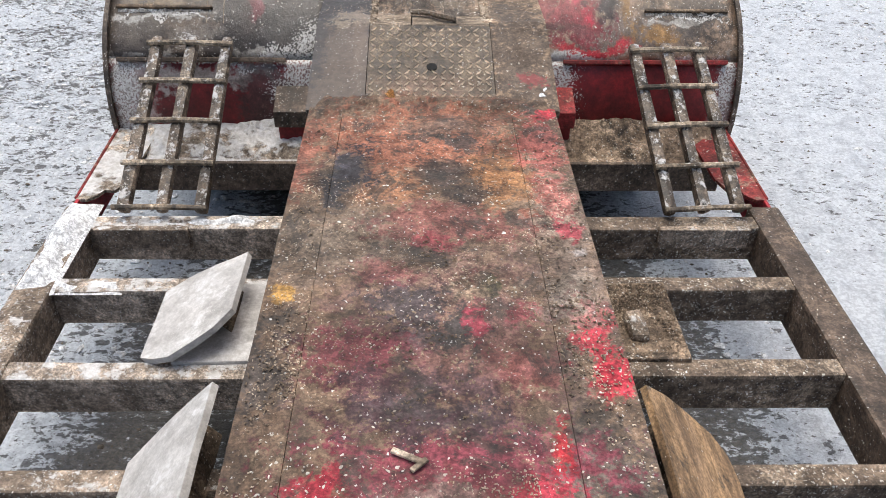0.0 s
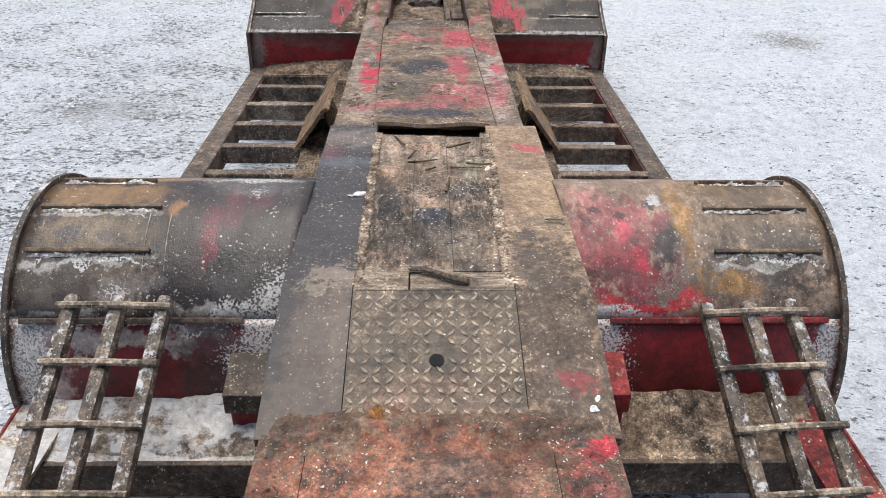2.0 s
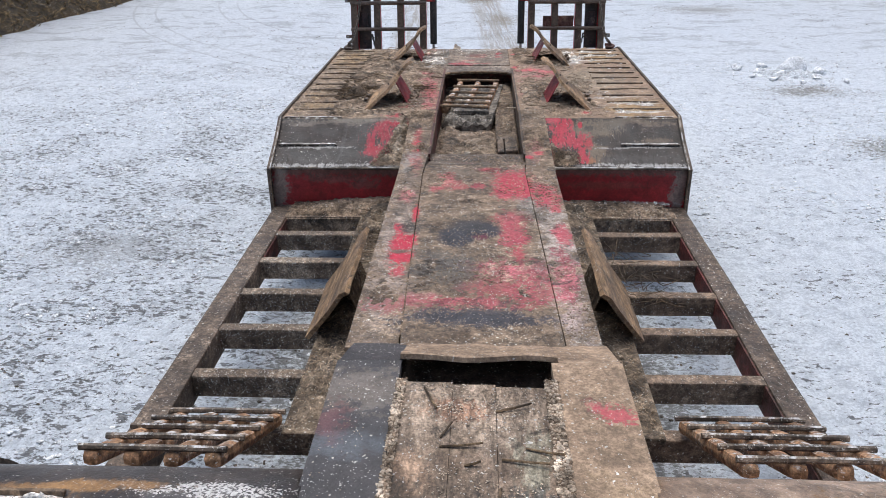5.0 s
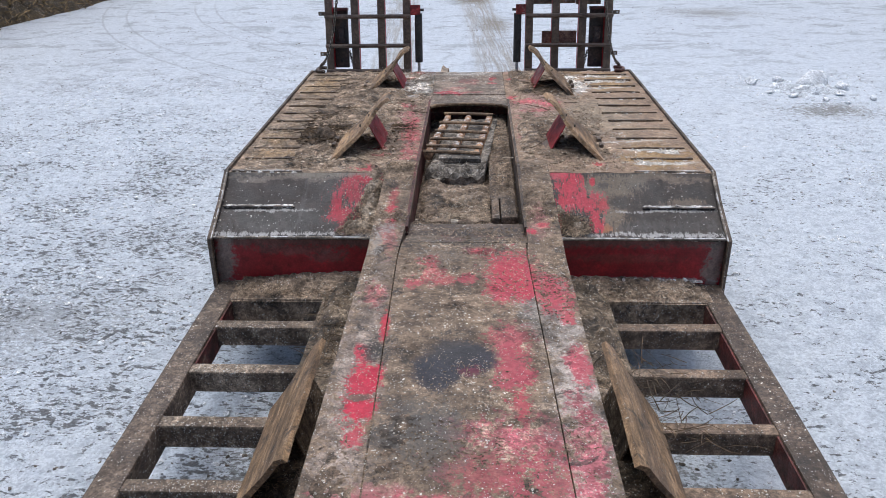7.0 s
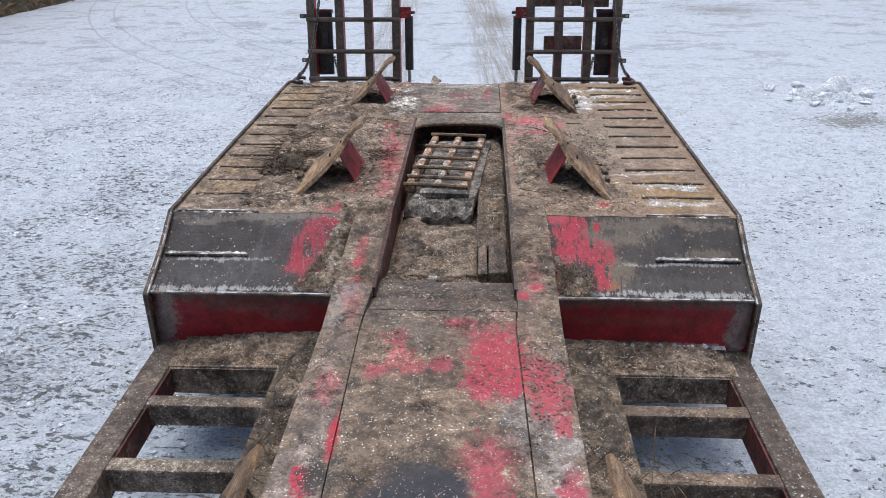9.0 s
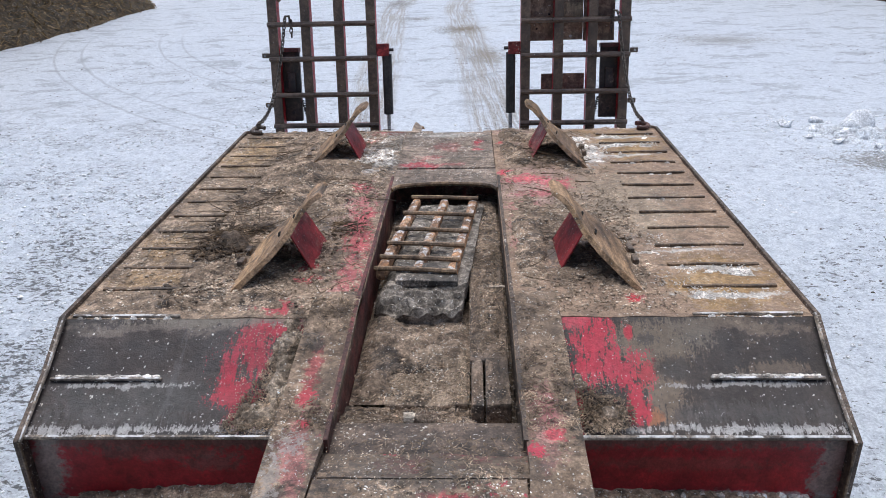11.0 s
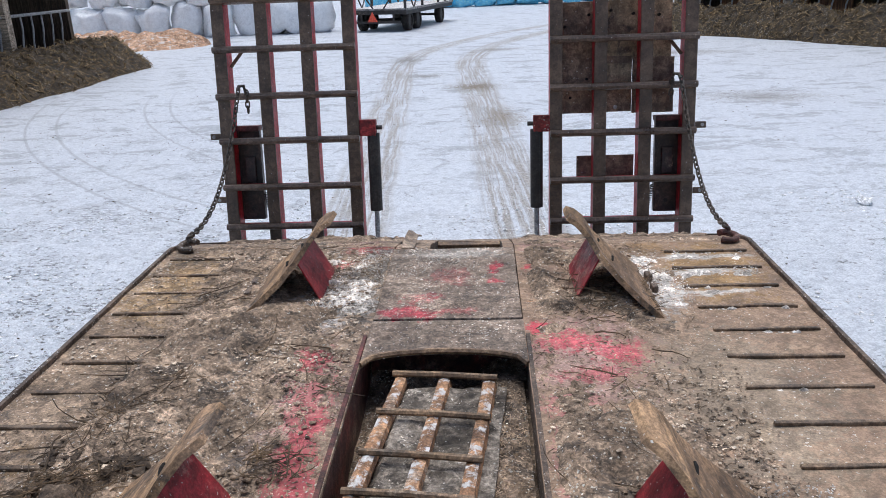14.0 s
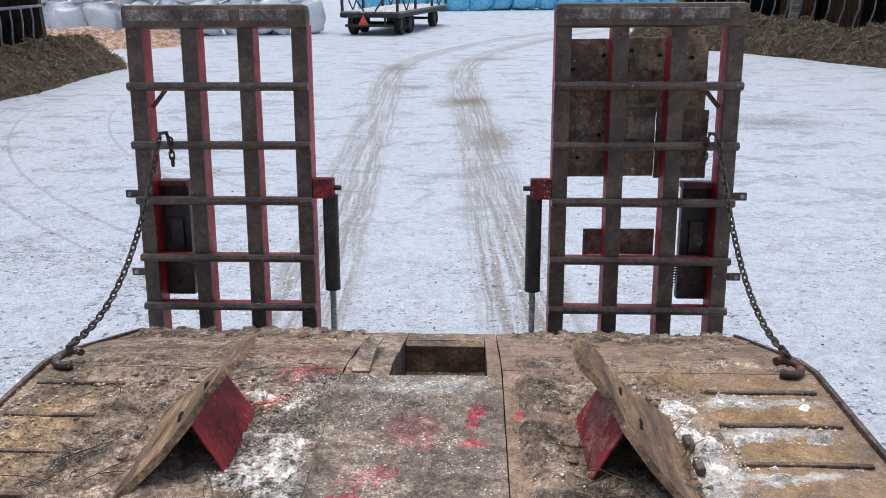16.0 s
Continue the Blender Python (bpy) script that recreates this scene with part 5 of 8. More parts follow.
# wooden panel on the hump: boards of different tone
for i, (x0, x1) in enumerate(((-0.190, -0.0505), (-0.0495, 0.0725), (0.0735, 0.219))):
    b = uneven(box(x0, x1, 3.410 + 0.004 * i, 4.49 - 0.012 * i, 0.985, 1.006, 0.0005, cuts=3), 0.003, 5, 1)
    part("plank", b, m_timber_dark, trailer, "dark weathered plank")
part("plank", uneven(box(-0.2065, -0.056, 3.316, 3.409, 0.985, 1.010, 0.004, cuts=3), 0.005, 9, 4), m_timber_grey, trailer, "short grey plank")
part("plank", uneven(box(-0.053, 0.2385, 3.316, 3.411, 0.985, 1.009, 0.004, cuts=3), 0.005, 9, 5), m_timber_grey, trailer, "short grey plank")
part("splinter", uneven(rod([(-0.055, 3.415, 1.020), (0.0, 3.395, 1.026), (0.07, 3.35, 1.026), (0.115, 3.345, 1.018)], 0.011, 6), 0.006, 25, 2), m_timber_dark, trailer, "dark split strip of wood")
for x, y, a, n in ((-0.02, 4.20, 2, 0.055), (0.14, 4.14, -12, 0.06), (0.19, 4.18, -20, 0.05), (0.01, 4.13, 5, 0.02), (-0.06, 4.26, 60, 0.03), (0.12, 4.36, 15, 0.05), (-0.11, 4.4, -70, 0.06), (0.07, 3.99, 80, 0.05)):
    c, s = math.cos(radians(a)) * n, math.sin(radians(a)) * n
    part("splinter", uneven(rod([(x - c, y - s, 1.010), (x, y, 1.013), (x + c, y + s, 1.020)], 0.0035, 5), 0.003, 40, x * 9), m_twig, trailer, "dark peeled strip of veneer")

# curled lip behind the hump
lip = sheet([(4.635, 1.004), (4.66, 0.996), (4.74, 0.955), (4.86, 0.903)], -0.215, 0.262, 0.016, 10, 0.012)
part("bent_lip", lip, m_hump_right, trailer, "bent steel lip with a dark gap")
for x0, x1, mt in ((-0.402, -0.218, m_hump_left), (0.265, 0.450, m_hump_right)):
    part("beam_side_strip", sheet(lerp_profile([(4.60, 1.000), (4.66, 0.975), (4.88, 0.892)], 0.04), x0, x1, 0.026, 5, 0.004), mt, trailer)


def skew(y):
    """The centre plate lies slightly turned between its side strips."""
    return float(np.interp(y, (4.86, 6.70, 7.06), (0.026, -0.018, 0.0)))


centre = sheet(lerp_profile([(4.86, 0.899), (6.82, 0.8803)], 0.06), -0.269, 0.287, 0.012, 10, 0.004)
for v in centre.verts:
    v.co.x += skew(v.co.y)
part("beam_top_plate", centre, m_beam_rear, trailer, "worn grey centre plate with red paint and a dark blot")
arm = lerp_profile([(4.86, 0.888), (6.70, 0.870), (7.30, 0.925), (7.66, 0.958), (7.75, 0.957)], 0.06)
flap = sheet(lerp_profile([(6.826, 0.8795), (7.07, 0.832)], 0.06), -0.272, 0.288, 0.010, 10, 0.004)
part("end_flap", flap, m_beam_rear, trailer, "muddy plate dipping into the pocket, with red paint")
for x0, x1 in ((-0.43, -0.276), (0.294, 0.44)):
    strip = sheet(arm, x0, x1, 0.026, 5, 0.003)
    for v in strip.verts:
        near = (v.co.x + 0.43) / 0.154 if x0 < 0 else (0.44 - v.co.x) / 0.146
        v.co.x += near * (skew(v.co.y) + float(np.interp(v.co.y, (6.9, 7.1), (0.0, 0.014 if x0 < 0 else -0.022))))
    part("beam_side_strip", strip, m_beam_rear, trailer, "muddy side strip rising to the deck")

# ---- side bays: rails, cross members, shelves ----
for side, x, mt in ((-1, XL, m_steel_frost), (1, XR, m_rail)):
    a, c = (x, x + 0.115) if side < 0 else (x - 0.115, x)
    part("side_rail", uneven(box(a, c, -0.8, 2.84, 0.36, 0.52, 0.012, cuts=2), 0.004, 6, side), mt, trailer, "steel side rail, snowy along its top" if side < 0 else "dark brown steel side rail")
    part("side_rail", uneven(box(a, c, 4.45, 7.203, 0.34, 0.482, 0.012, cuts=2), 0.004, 6, side + 3), m_rail if side > 0 else m_steel, trailer, "dark muddy steel side rail")
    xi, xo = (x + 0.10, -0.39) if side < 0 else (0.40, x - 0.10)
    if side > 0:
        part("rail_web", box(x - 0.121, x - 0.113, 4.48, 7.0, 0.352, 0.468, 0.002), m_red_dark, trailer, "grimy red inner face of the rail")
    else:
        part("rail_web", box(x + 0.113, x + 0.121, 6.44, 7.0, 0.352, 0.468, 0.002), m_red_dark, trailer, "grimy red inner face of the rail")
    for j, y in enumerate((1.335, 1.675, 2.04, 2.41, 2.755)):
        mm = (m_steel_snow if j > 1 else m_steel_frost) if side < 0 else m_member
        part("cross_member", uneven(box(xi, xo, y - 0.034 - (0.012 if j == 4 else 0), y + 0.034, 0.375, 0.512, 0.010, cuts=2), 0.004, 8, j + side), mm, trailer, "frosted dirty steel cross member")
    part("flange", uneven(box(side * 0.98 - 0.16, side * 0.98 + 0.16, 2.690, 2.715, 0.44, 0.52, 0.004, cuts=1), 0.002, 9, 2), m_steel_frost, trailer, "bent steel flange")
    for j, y in enumerate((4.95, 5.315, 5.69, 6.045, 6.41, 6.78)):
        part("cross_member", uneven(box(xi, xo, y - 0.033, y + 0.033, 0.372, 0.476, 0.010, cuts=2), 0.004, 8, j + 9 + side), m_member if side < 0 else m_member_brown, trailer, "muddy brown steel cross member")
    part("end_shelf", uneven(box(xi - 0.02, xo + 0.02, 7.005, 7.22, 0.34, 0.482, 0.008, cuts=3), 0.006, 7, side), m_dirt, trailer, "shelf caked with dirt below the red panel")
    part("inner_shelf", uneven(box(*((-0.70, -0.40) if side < 0 else (0.41, 0.70)), 4.9, 7.02, 0.466, 0.494, 0.006, cuts=3), 0.008, 6, side + 1), m_debris, trailer, "narrow shelf filled with debris along the beam")
    part("inner_shelf", uneven(box(*((-0.72, -0.40) if side < 0 else (0.41, 0.755)), 2.06, 2.40, 0.496, 0.524, 0.006, cuts=2), 0.005, 6, side + 5), m_board_white if side < 0 else m_dirt, trailer,
         "frosted plate beside the beam" if side < 0 else "dirt covered plate beside the beam")


# guide plates: a leaning plate with a clipped corner, and a prop under it
def guide_plate(side, foot, top, ends, mat, prop, label, foot_z, rise, props=(0.40, 0.97)):
    """A bent steel plate: foot and top are distances from the middle line, ends the near and far y from foot to top."""
    b = bmesh.new()
    run = foot - top
    rows = []
    for u, dz, a, c in ends:
        rows.append([b.verts.new((side * (foot - run * u), a + (c - a) * q / 6, foot_z + dz * rise)) for q in range(7)])
    faces = []
    for r, s in zip(rows, rows[1:]):
        for i in range(6):
            faces.append(b.faces.new((r[i], r[i + 1], s[i + 1], s[i])))
    drop = Vector((-side * rise, 0, -run)).normalized() * 0.020
    ext = bmesh.ops.extrude_face_region(b, geom=faces)["geom"]
    for g in ext:
        if isinstance(g, bmesh.types.BMVert):
            g.co += drop
    uneven(b, 0.004, 14, foot * 9 + ends[0][2] + side)
    ob = part("guide_plate", b, mat, trailer, label)
    y0, y1 = ends[0][2], max(e[3] for e in ends)
    ya, yb = y0 + (y1 - y0) * props[0], y0 + (y1 - y0) * props[1]
    px, pz = foot - run * 0.66, foot_z + rise * 0.57
    p = slab([(side * px, ya, pz), (side * px, yb, pz), (side * (foot - run * 0.93), yb + 0.02, foot_z - 0.004), (side * (foot - run * 0.92), ya, foot_z - 0.004)], 0.012, (side * 0.8, 0, 0.5), 0.002)
    part("prop", p, m_debris if foot_z < 0.8 else prop, ob, "flat red prop plate" if prop is m_prop else "dark prop plate")
    return ob


deck_ends = lambda y0, n: [(u, dz, y0 + n * a, y0 + n * c) for u, dz, a, c in ((0.0, 0.0, 0.0, 1.0), (0.233, 0.205, 0.09, 1.0), (0.467, 0.41, 0.22, 1.0), (0.65, 0.616, 0.38, 1.0), (0.773, 0.828, 0.50, 1.0), (0.893, 0.955, 0.60, 0.99), (1.0, 1.0, 0.68, 0.97))]
for side in (-1, 1):
    for y0 in (7.765, 9.235):
        gp = guide_plate(side, 0.765, 0.465, deck_ends(y0, 0.50), m_board, m_prop, "cracked brown guide plate leaning inwards", 0.945, 0.268)
        for q in (0.5, 0.72):
            part("lug", uneven(box(side * 0.777 - 0.012, side * 0.777 + 0.012, y0 + 0.5 * q - 0.028, y0 + 0.5 * q + 0.028, 0.941, 0.971, 0.006), 0.003, 20, q), m_steel, gp, "rusty welded lug")
        for q, u in ((0.57, 0.47), (0.79, 0.60)):
            px, pz = side * (0.765 - 0.30 * u), 0.945 + 0.268 * (u * 0.93 + 0.006)
            # black bar laid on the plate as the slot's painted shade
            part("slot", rod([(px - side * 0.005, y0 + 0.5 * q - 0.022, pz - 0.001), (px, y0 + 0.5 * q, pz + 0.004), (px + side * 0.002, y0 + 0.5 * q + 0.022, pz - 0.001)], 0.0045, 6), m_hole_shade, gp, "black bar for the shade in a narrow slot")
    guide_plate(side, 0.748, 0.540, [(0.0, 0.0, 5.575, 6.10), (0.3, 0.28, 5.56, 6.13), (0.6, 0.60, 5.535, 6.155), (0.85, 0.90, 5.51, 6.175), (1.0, 1.0, 5.49, 6.185)], m_board, m_steel, "weathered brown guide plate leaning on the beam", 0.490, 0.278)
guide_plate(-1, 0.805, 0.545, [(0.0, 0.0, 2.078, 2.362), (0.16, 0.15, 2.052, 2.385), (0.36, 0.35, 2.036, 2.398), (0.62, 0.62, 2.062, 2.402), (0.82, 0.83, 2.092, 2.405), (1.0, 1.0, 2.150, 2.408)], m_board_white, m_steel, "frost covered guide plate with a clipped corner", 0.522, 0.122, (0.3, 0.8))
guide_plate(-1, 0.735, 0.520, [(0.0, 0.0, 1.25, 1.725), (0.15, 0.12, 1.24, 1.752), (0.45, 0.42, 1.23, 1.786), (0.75, 0.75, 1.225, 1.80), (1.0, 1.0, 1.22, 1.812)], m_board_white, m_steel, "frost covered guide plate leaning on the beam", 0.515, 0.19)
guide_plate(1, 0.755, 0.530, [(0.0, 0.0, 1.25, 1.735), (0.15, 0.12, 1.24, 1.778), (0.45, 0.42, 1.23, 1.80), (0.75, 0.75, 1.225, 1.802), (1.0, 1.0, 1.22, 1.80)], m_board, m_steel, "weathered brown guide plate leaning on the beam", 0.515, 0.19)
part("upright_lug", uneven(box(0.595, 0.645, 2.13, 2.24, 0.515, 0.555, 0.014, cuts=2), 0.010, 20, 1), m_steel_frost, trailer, "frosted stub")

# ---- fenders over the axle ----
def crust(x0, x1, y, w, h, seed):
    """Frost caught along a bar: a ragged ribbon that dips under the surface where it is broken."""
    b = bmesh.new()
    n = int((x1 - x0) / 0.006)
    rows = []
    for i in range(n + 1):
        x = x0 + (x1 - x0) * i / n
        e = min(1.0, i / 3, (n - i) / 3)
        k = 0.35 + 1.5 * noise.noise(Vector((x * 32, seed, 0))) + 0.8 * noise.noise(Vector((x * 110, seed, 4)))
        rows.append([b.verts.new((x, y + w * q * (0.7 + 0.5 * noise.noise(Vector((x * 60, seed + q, 9)))), -0.006 + (h + 0.006) * max(0.0, e * k) * (1 - q * q) + 0.0015 * noise.noise(Vector((x * 200, q * 3, seed))))) for q in (-1, -0.6, -0.2, 0.2, 0.6, 1)])
    for r, t in zip(rows, rows[1:]):
        for i in range(5):
            b.faces.new((r[i], r[i + 1], t[i + 1], t[i]))
    return b


CY, CZ, R = 3.90, 0.55, 0.48
arc_of = lambda a0, a1, n: [(CY - R * math.cos(a), CZ + R * math.sin(a)) for a in np.linspace(radians(a0), radians(a1), n)]
arc = arc_of(30.5, 180, 38)
for side, x0, x1, mt in ((-1, XL + 0.01, -0.395, m_fender_left), (1, 0.44, XR - 0.01, m_fender_right)):
    f = part("fender", sheet(arc, x0, x1, 0.012, 18, 0.004), mt, trailer, "dark scuffed rounded fender" if side < 0 else "worn red and brown rounded fender", smooth=True)
    part("front_face", sheet(arc_of(-8, 30.3, 14), x0, x1, 0.012, 18, 0.003), m_face_l if side < 0 else m_face_r, f, "dark red lower front of the fender", smooth=True)
    xe = x0 if side < 0 else x1
    rim = bmesh.new()
    rim_arc = np.linspace(radians(-8), radians(182), 40)
    ra = [[rim.verts.new((xe + side * dx, CY - rr * math.cos(a), CZ + rr * math.sin(a))) for a in rim_arc] for dx, rr in ((0, R + 0.016), (0.018, R + 0.016), (0.018, R - 0.45), (0, R - 0.45))]
    for p in range(4):
        for i in range(39):
            rim.faces.new((ra[p][i], ra[p][i + 1], ra[(p + 1) % 4][i + 1], ra[(p + 1) % 4][i]))
    part("rim", rim, m_rim, f, "dark steel side flange")
    # raised grip bars across the outer part
    for deg, inner in ((56, 0.86 if side < 0 else 0.90), (77, 0.86 if side < 0 else 0.90), (99.5, 0.93)):
        a = radians(deg)
        y, z = CY - (R + 0.006) * math.cos(a), CZ + (R + 0.006) * math.sin(a)
        s0, s1 = sorted((side * inner, side * 1.245))
        bar = uneven(box(s0, s1, -0.007, 0.007, -0.006, 0.009, 0.004, cuts=2), 0.0025, 22, deg)
        gm = Matrix.Translation((0, y, z)) @ Matrix.Rotation(radians(90 - deg), 4, "X")
        part("grip_bar", bar, m_bar, f, "rusty welded grip bar", gm)
        part("frost_crust", crust(s0 + 0.006, s1 - 0.004, -0.012, 0.011, 0.006, deg + side), m_frost, f, "white frost along the bar", gm)
    for x in (0.885, 0.818) if side < 0 else ():
        seam = [(side * (x + 0.0004 * (q - 60)), CY - (R + 0.001) * math.cos(radians(q)), CZ + (R + 0.001) * math.sin(radians(q))) for q in range(48, 76, 2)]
        part("seam", rod(seam, 0.0016, 5), m_chip_pale, f, "thin pale weld seam")
    a = radians(30)
    s0, s1 = sorted((side * 0.56, side * 1.235))
    part("ledge_bar", uneven(box(s0, s1, -0.009, 0.009, -0.004, 0.013, 0.004, cuts=2), 0.002, 12, side), m_steel if side < 0 else m_red_dusty, f, "narrow bar over the red front",
         Matrix.Translation((0, CY - (R + 0.006) * math.cos(a), CZ + (R + 0.006) * math.sin(a))) @ Matrix.Rotation(radians(60), 4, "X"))
    # apron in front, with lip and corner plate
    s0, s1 = sorted((side * 0.43, side * 1.20))
    part("apron", uneven(sheet(lerp_profile([(3.20, 0.487), (3.24, 0.494), (3.36, 0.512), (3.44, 0.548)], 0.03), s0, s1, 0.02, 20, 0.01), 0.006, 9, side), m_dirt_snow if side < 0 else m_dirt, trailer,
         "apron caked with snowy dirt" if side < 0 else "apron caked with brown dirt")
    part("apron_lip", box(s0, s1, 3.185, 3.205, 0.36, 0.488, 0.004), m_steel, trailer, "steel lip under the apron")
    gus = [(side * 1.275, 2.905, 0.505), (side * 1.275, 3.46, 0.515), (side * 1.11, 3.30, 0.512), (side * 1.12, 3.05, 0.506), (side * 1.15, 2.96, 0.505), (side * 1.19, 2.965, 0.505), (side * 1.205, 2.93, 0.505), (side * 1.235, 2.90, 0.505)]
    part("corner_plate", slab(gus, 0.012, (0, 0, 1), 0.0), m_red_dusty if side > 0 else m_dirt_snow, trailer, "red corner plate" if side > 0 else "snow dusted corner plate")
    part("corner_web", box(*sorted((side * 1.262, side * 1.275)), 2.84, 3.45, 0.34, 0.503, 0.003), m_ramp_red, trailer, "red web under the corner plate")
    part("corner_edge", rod([(side * 1.276, 2.91, 0.504), (side * 1.276, 3.20, 0.511), (side * 1.276, 3.45, 0.516)], 0.006, 6), m_red_dusty, trailer, "chipped red plate edge")
    part("bracket", slab([(side * 0.40, 3.30, 0.655), (side * 0.59, 3.30, 0.655), (side * 0.595, 3.46, 0.69), (side * 0.40, 3.46, 0.69)], 0.19, (0, -0.08, 1), 0.008), m_red, trailer, "red box bracket with a dusty top")
    part("bracket_cap", slab([(side * 0.40, 3.286, 0.662), (side * 0.60, 3.286, 0.662), (side * 0.605, 3.46, 0.702), (side * 0.40, 3.46, 0.702)], 0.07, (0, 0, 1), 0.005), m_rail if side < 0 else m_red_dusty, trailer, "dusty dark cap")
    # rear apron of the fender
    part("rear_apron", box(s0, s1, 4.40, 4.47, 0.36, 0.50, 0.006), m_red, trailer, "red cross panel behind the fender")


# wheels under the fender
def wheel(x, y, z, r, w, parent, rimmat):
    b = bmesh.new()
    prof = [(-w / 2, r * 0.55), (-w / 2, r * 0.86), (-w * 0.42, r * 0.96), (-w * 0.3, r), (w * 0.3, r), (w * 0.42, r * 0.96), (w / 2, r * 0.86), (w / 2, r * 0.55)]
    seg = 28
    rings = [[b.verts.new((x + dx, y + rr * math.cos(t), z + rr * math.sin(t))) for t in np.linspace(0, 2 * math.pi, seg, endpoint=False)] for dx, rr in prof]
    for p, q in zip(rings, rings[1:] + rings[:1]):
        for i in range(seg):
            b.faces.new((p[i], p[(i + 1) % seg], q[(i + 1) % seg], q[i]))
    ty = part("wheel", b, m_tyre, parent, "dusty black tyre", smooth=True)
    part("hub", rod([(x - w * 0.35, y, z), (x + w * 0.35, y, z)], r * 0.56, 20), rimmat, ty, "dark steel wheel disc")
    return ty


for s in (-1, 1):
    for x in (0.66, 0.98):
        wheel(s * x, CY, 0.37, 0.375, 0.23, trailer, m_rail)
        wheel(s * x, 8.55, 0.37, 0.375, 0.23, trailer, m_rail)
part("axle", rod([(-1.0, CY, 0.37), (1.0, CY, 0.37)], 0.06, 14), m_rail, trailer)
part("axle", rod([(-1.0, 8.55, 0.37), (1.0, 8.55, 0.37)], 0.06, 14), m_rail, trailer)

# ---- rear deck ----
DZ = 0.945
slope = [(7.185, 0.735), (7.40, 0.838), (7.57, DZ)]
for side, x0, x1, mt in ((-1, XL, -0.262, m_deck_l), (1, 0.272, XR, m_deck_r)):
    xa, xb = (x0, -0.425) if side < 0 else (0.435, x1)
    part("front_slope", sheet(lerp_profile(slope, 0.03), xa, xb, 0.012, 24, 0.003), m_slope_l if side < 0 else m_slope_r, trailer, "dark worn sloping front panel with red paint")
    part("deck_plate", sheet(lerp_profile([(7.575, DZ), (10.02, DZ - 0.002)], 0.05), x0, x1, 0.014, 24, 0.006), mt, trailer, "muddy deck plate with rust and red traces")
    part("tail_slope", sheet(lerp_profile([(10.025, DZ - 0.003), (10.30, 0.872), (10.77, 0.712)], 0.05), x0 if side > 0 else x0, x1, 0.014, 24, 0.006), mt, trailer, "muddy tail sloping down to the ramps")
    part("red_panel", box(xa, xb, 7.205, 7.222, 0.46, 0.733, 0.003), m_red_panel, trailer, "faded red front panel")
    part("edge_lip", uneven(rod([(xa + 0.01, 7.183, 0.737), (xb - 0.01, 7.183, 0.737)], 0.008, 8), 0.001, 30, 1), m_weld, trailer, "bright worn edge")
    # side skirt following the deck
    xe = x0 if side < 0 else x1
    sk = [(xe, 7.16, 0.40), (xe, 7.155, 0.74), (xe, 7.385, 0.85), (xe, 7.56, 0.962), (xe, 10.02, 0.960), (xe, 10.16, 0.93), (xe, 10.78, 0.72), (xe, 10.78, 0.50)]
    part("side_skirt", slab(sk, 0.016, (-side, 0, 0), 0.003), m_rail, trailer, "dark steel side skirt")
    part("worn_edge", uneven(rod([(xe - side * 0.004, 7.158, 0.735), (xe - side * 0.004, 7.385, 0.851), (xe - side * 0.004, 7.56, 0.963)], 0.0065, 6), 0.0015, 30, side), m_weld, trailer, "bright worn skirt edge")
    part("worn_edge", uneven(rod([(xe - side * 0.003, 7.157, 0.735), (xe - side * 0.003, 7.160, 0.41)], 0.0055, 6), 0.0015, 30, side), m_bar, trailer, "dull worn skirt edge")
    # grip bars
    for j in range(13):
        y = 7.61 + j * 0.1905 - (0.022 if j == 0 else 0)
        s0, s1 = (-1.245, -0.955 + 0.012 * math.sin(j * 2.1)) if side < 0 else (0.897 + 0.008 * math.sin(j * 1.7), 1.25)
        if j == 0:
            s0, s1 = (-1.262, -0.88) if side < 0 else (0.89, 1.262)
        part("grip_bar", uneven(box(s0, s1, y - 0.0075, y + 0.0075, DZ - 0.004, DZ + 0.0085, 0.004, cuts=2), 0.004, 25, j + side), m_weld if j == 0 else m_bar, trailer)
        if side > 0 and j in (1, 2, 3, 6, 8, 9, 10, 11, 12):
            part("frost_crust", crust(s0 + 0.01, s1 - 0.015, y - 0.013, 0.012, 0.004, 40 + j), m_frost, trailer, "thin frost along the grip bar", Matrix.Translation((0, 0, DZ)))
    y, z = 7.370, 0.832
    s0, s1 = (-1.262, -0.888) if side < 0 else (0.902, 1.268)
    part("grip_bar", uneven(box(s0, s1, y - 0.007, y + 0.007, z - 0.006, z + 0.004, 0.004, cuts=3), 0.003, 30, 3 + side), m_weld, trailer, "frosted low bar on the sloping panel")
    part("frost_crust", crust(s0 + 0.01, s1 - 0.01, 0.006, 0.016, 0.0055, 5 + side), m_frost, trailer, "white frost on the slope bar", Matrix.Translation((0, y, z)) @ Matrix.Rotation(radians(27), 4, "X"))
    part("frost_crust", crust(s0 + 0.01, s1 - 0.01, -0.012, 0.013, 0.008, 7 + side), m_frost, trailer, "white frost on the deck's first bar", Matrix.Translation((0, 7.588, DZ)))
    # understructure that closes the deck from below
    part("deck_side_beam", box(*sorted((side * 0.29, side * 0.40)), 7.1, 10.7, 0.42, 0.70, 0.01), m_rail, trailer)
part("frost_crust", crust(0.47, 1.20, 0.0, 0.022, 0.014, 21), m_frost, trailer, "white frost along the foot of the red panel", Matrix.Translation((0, 7.190, 0.508)))
part("tail_beam", box(XL + 0.02, XR - 0.02, 10.70, 10.76, 0.40, 0.69, 0.006), m_rail, trailer, "dark tail beam")

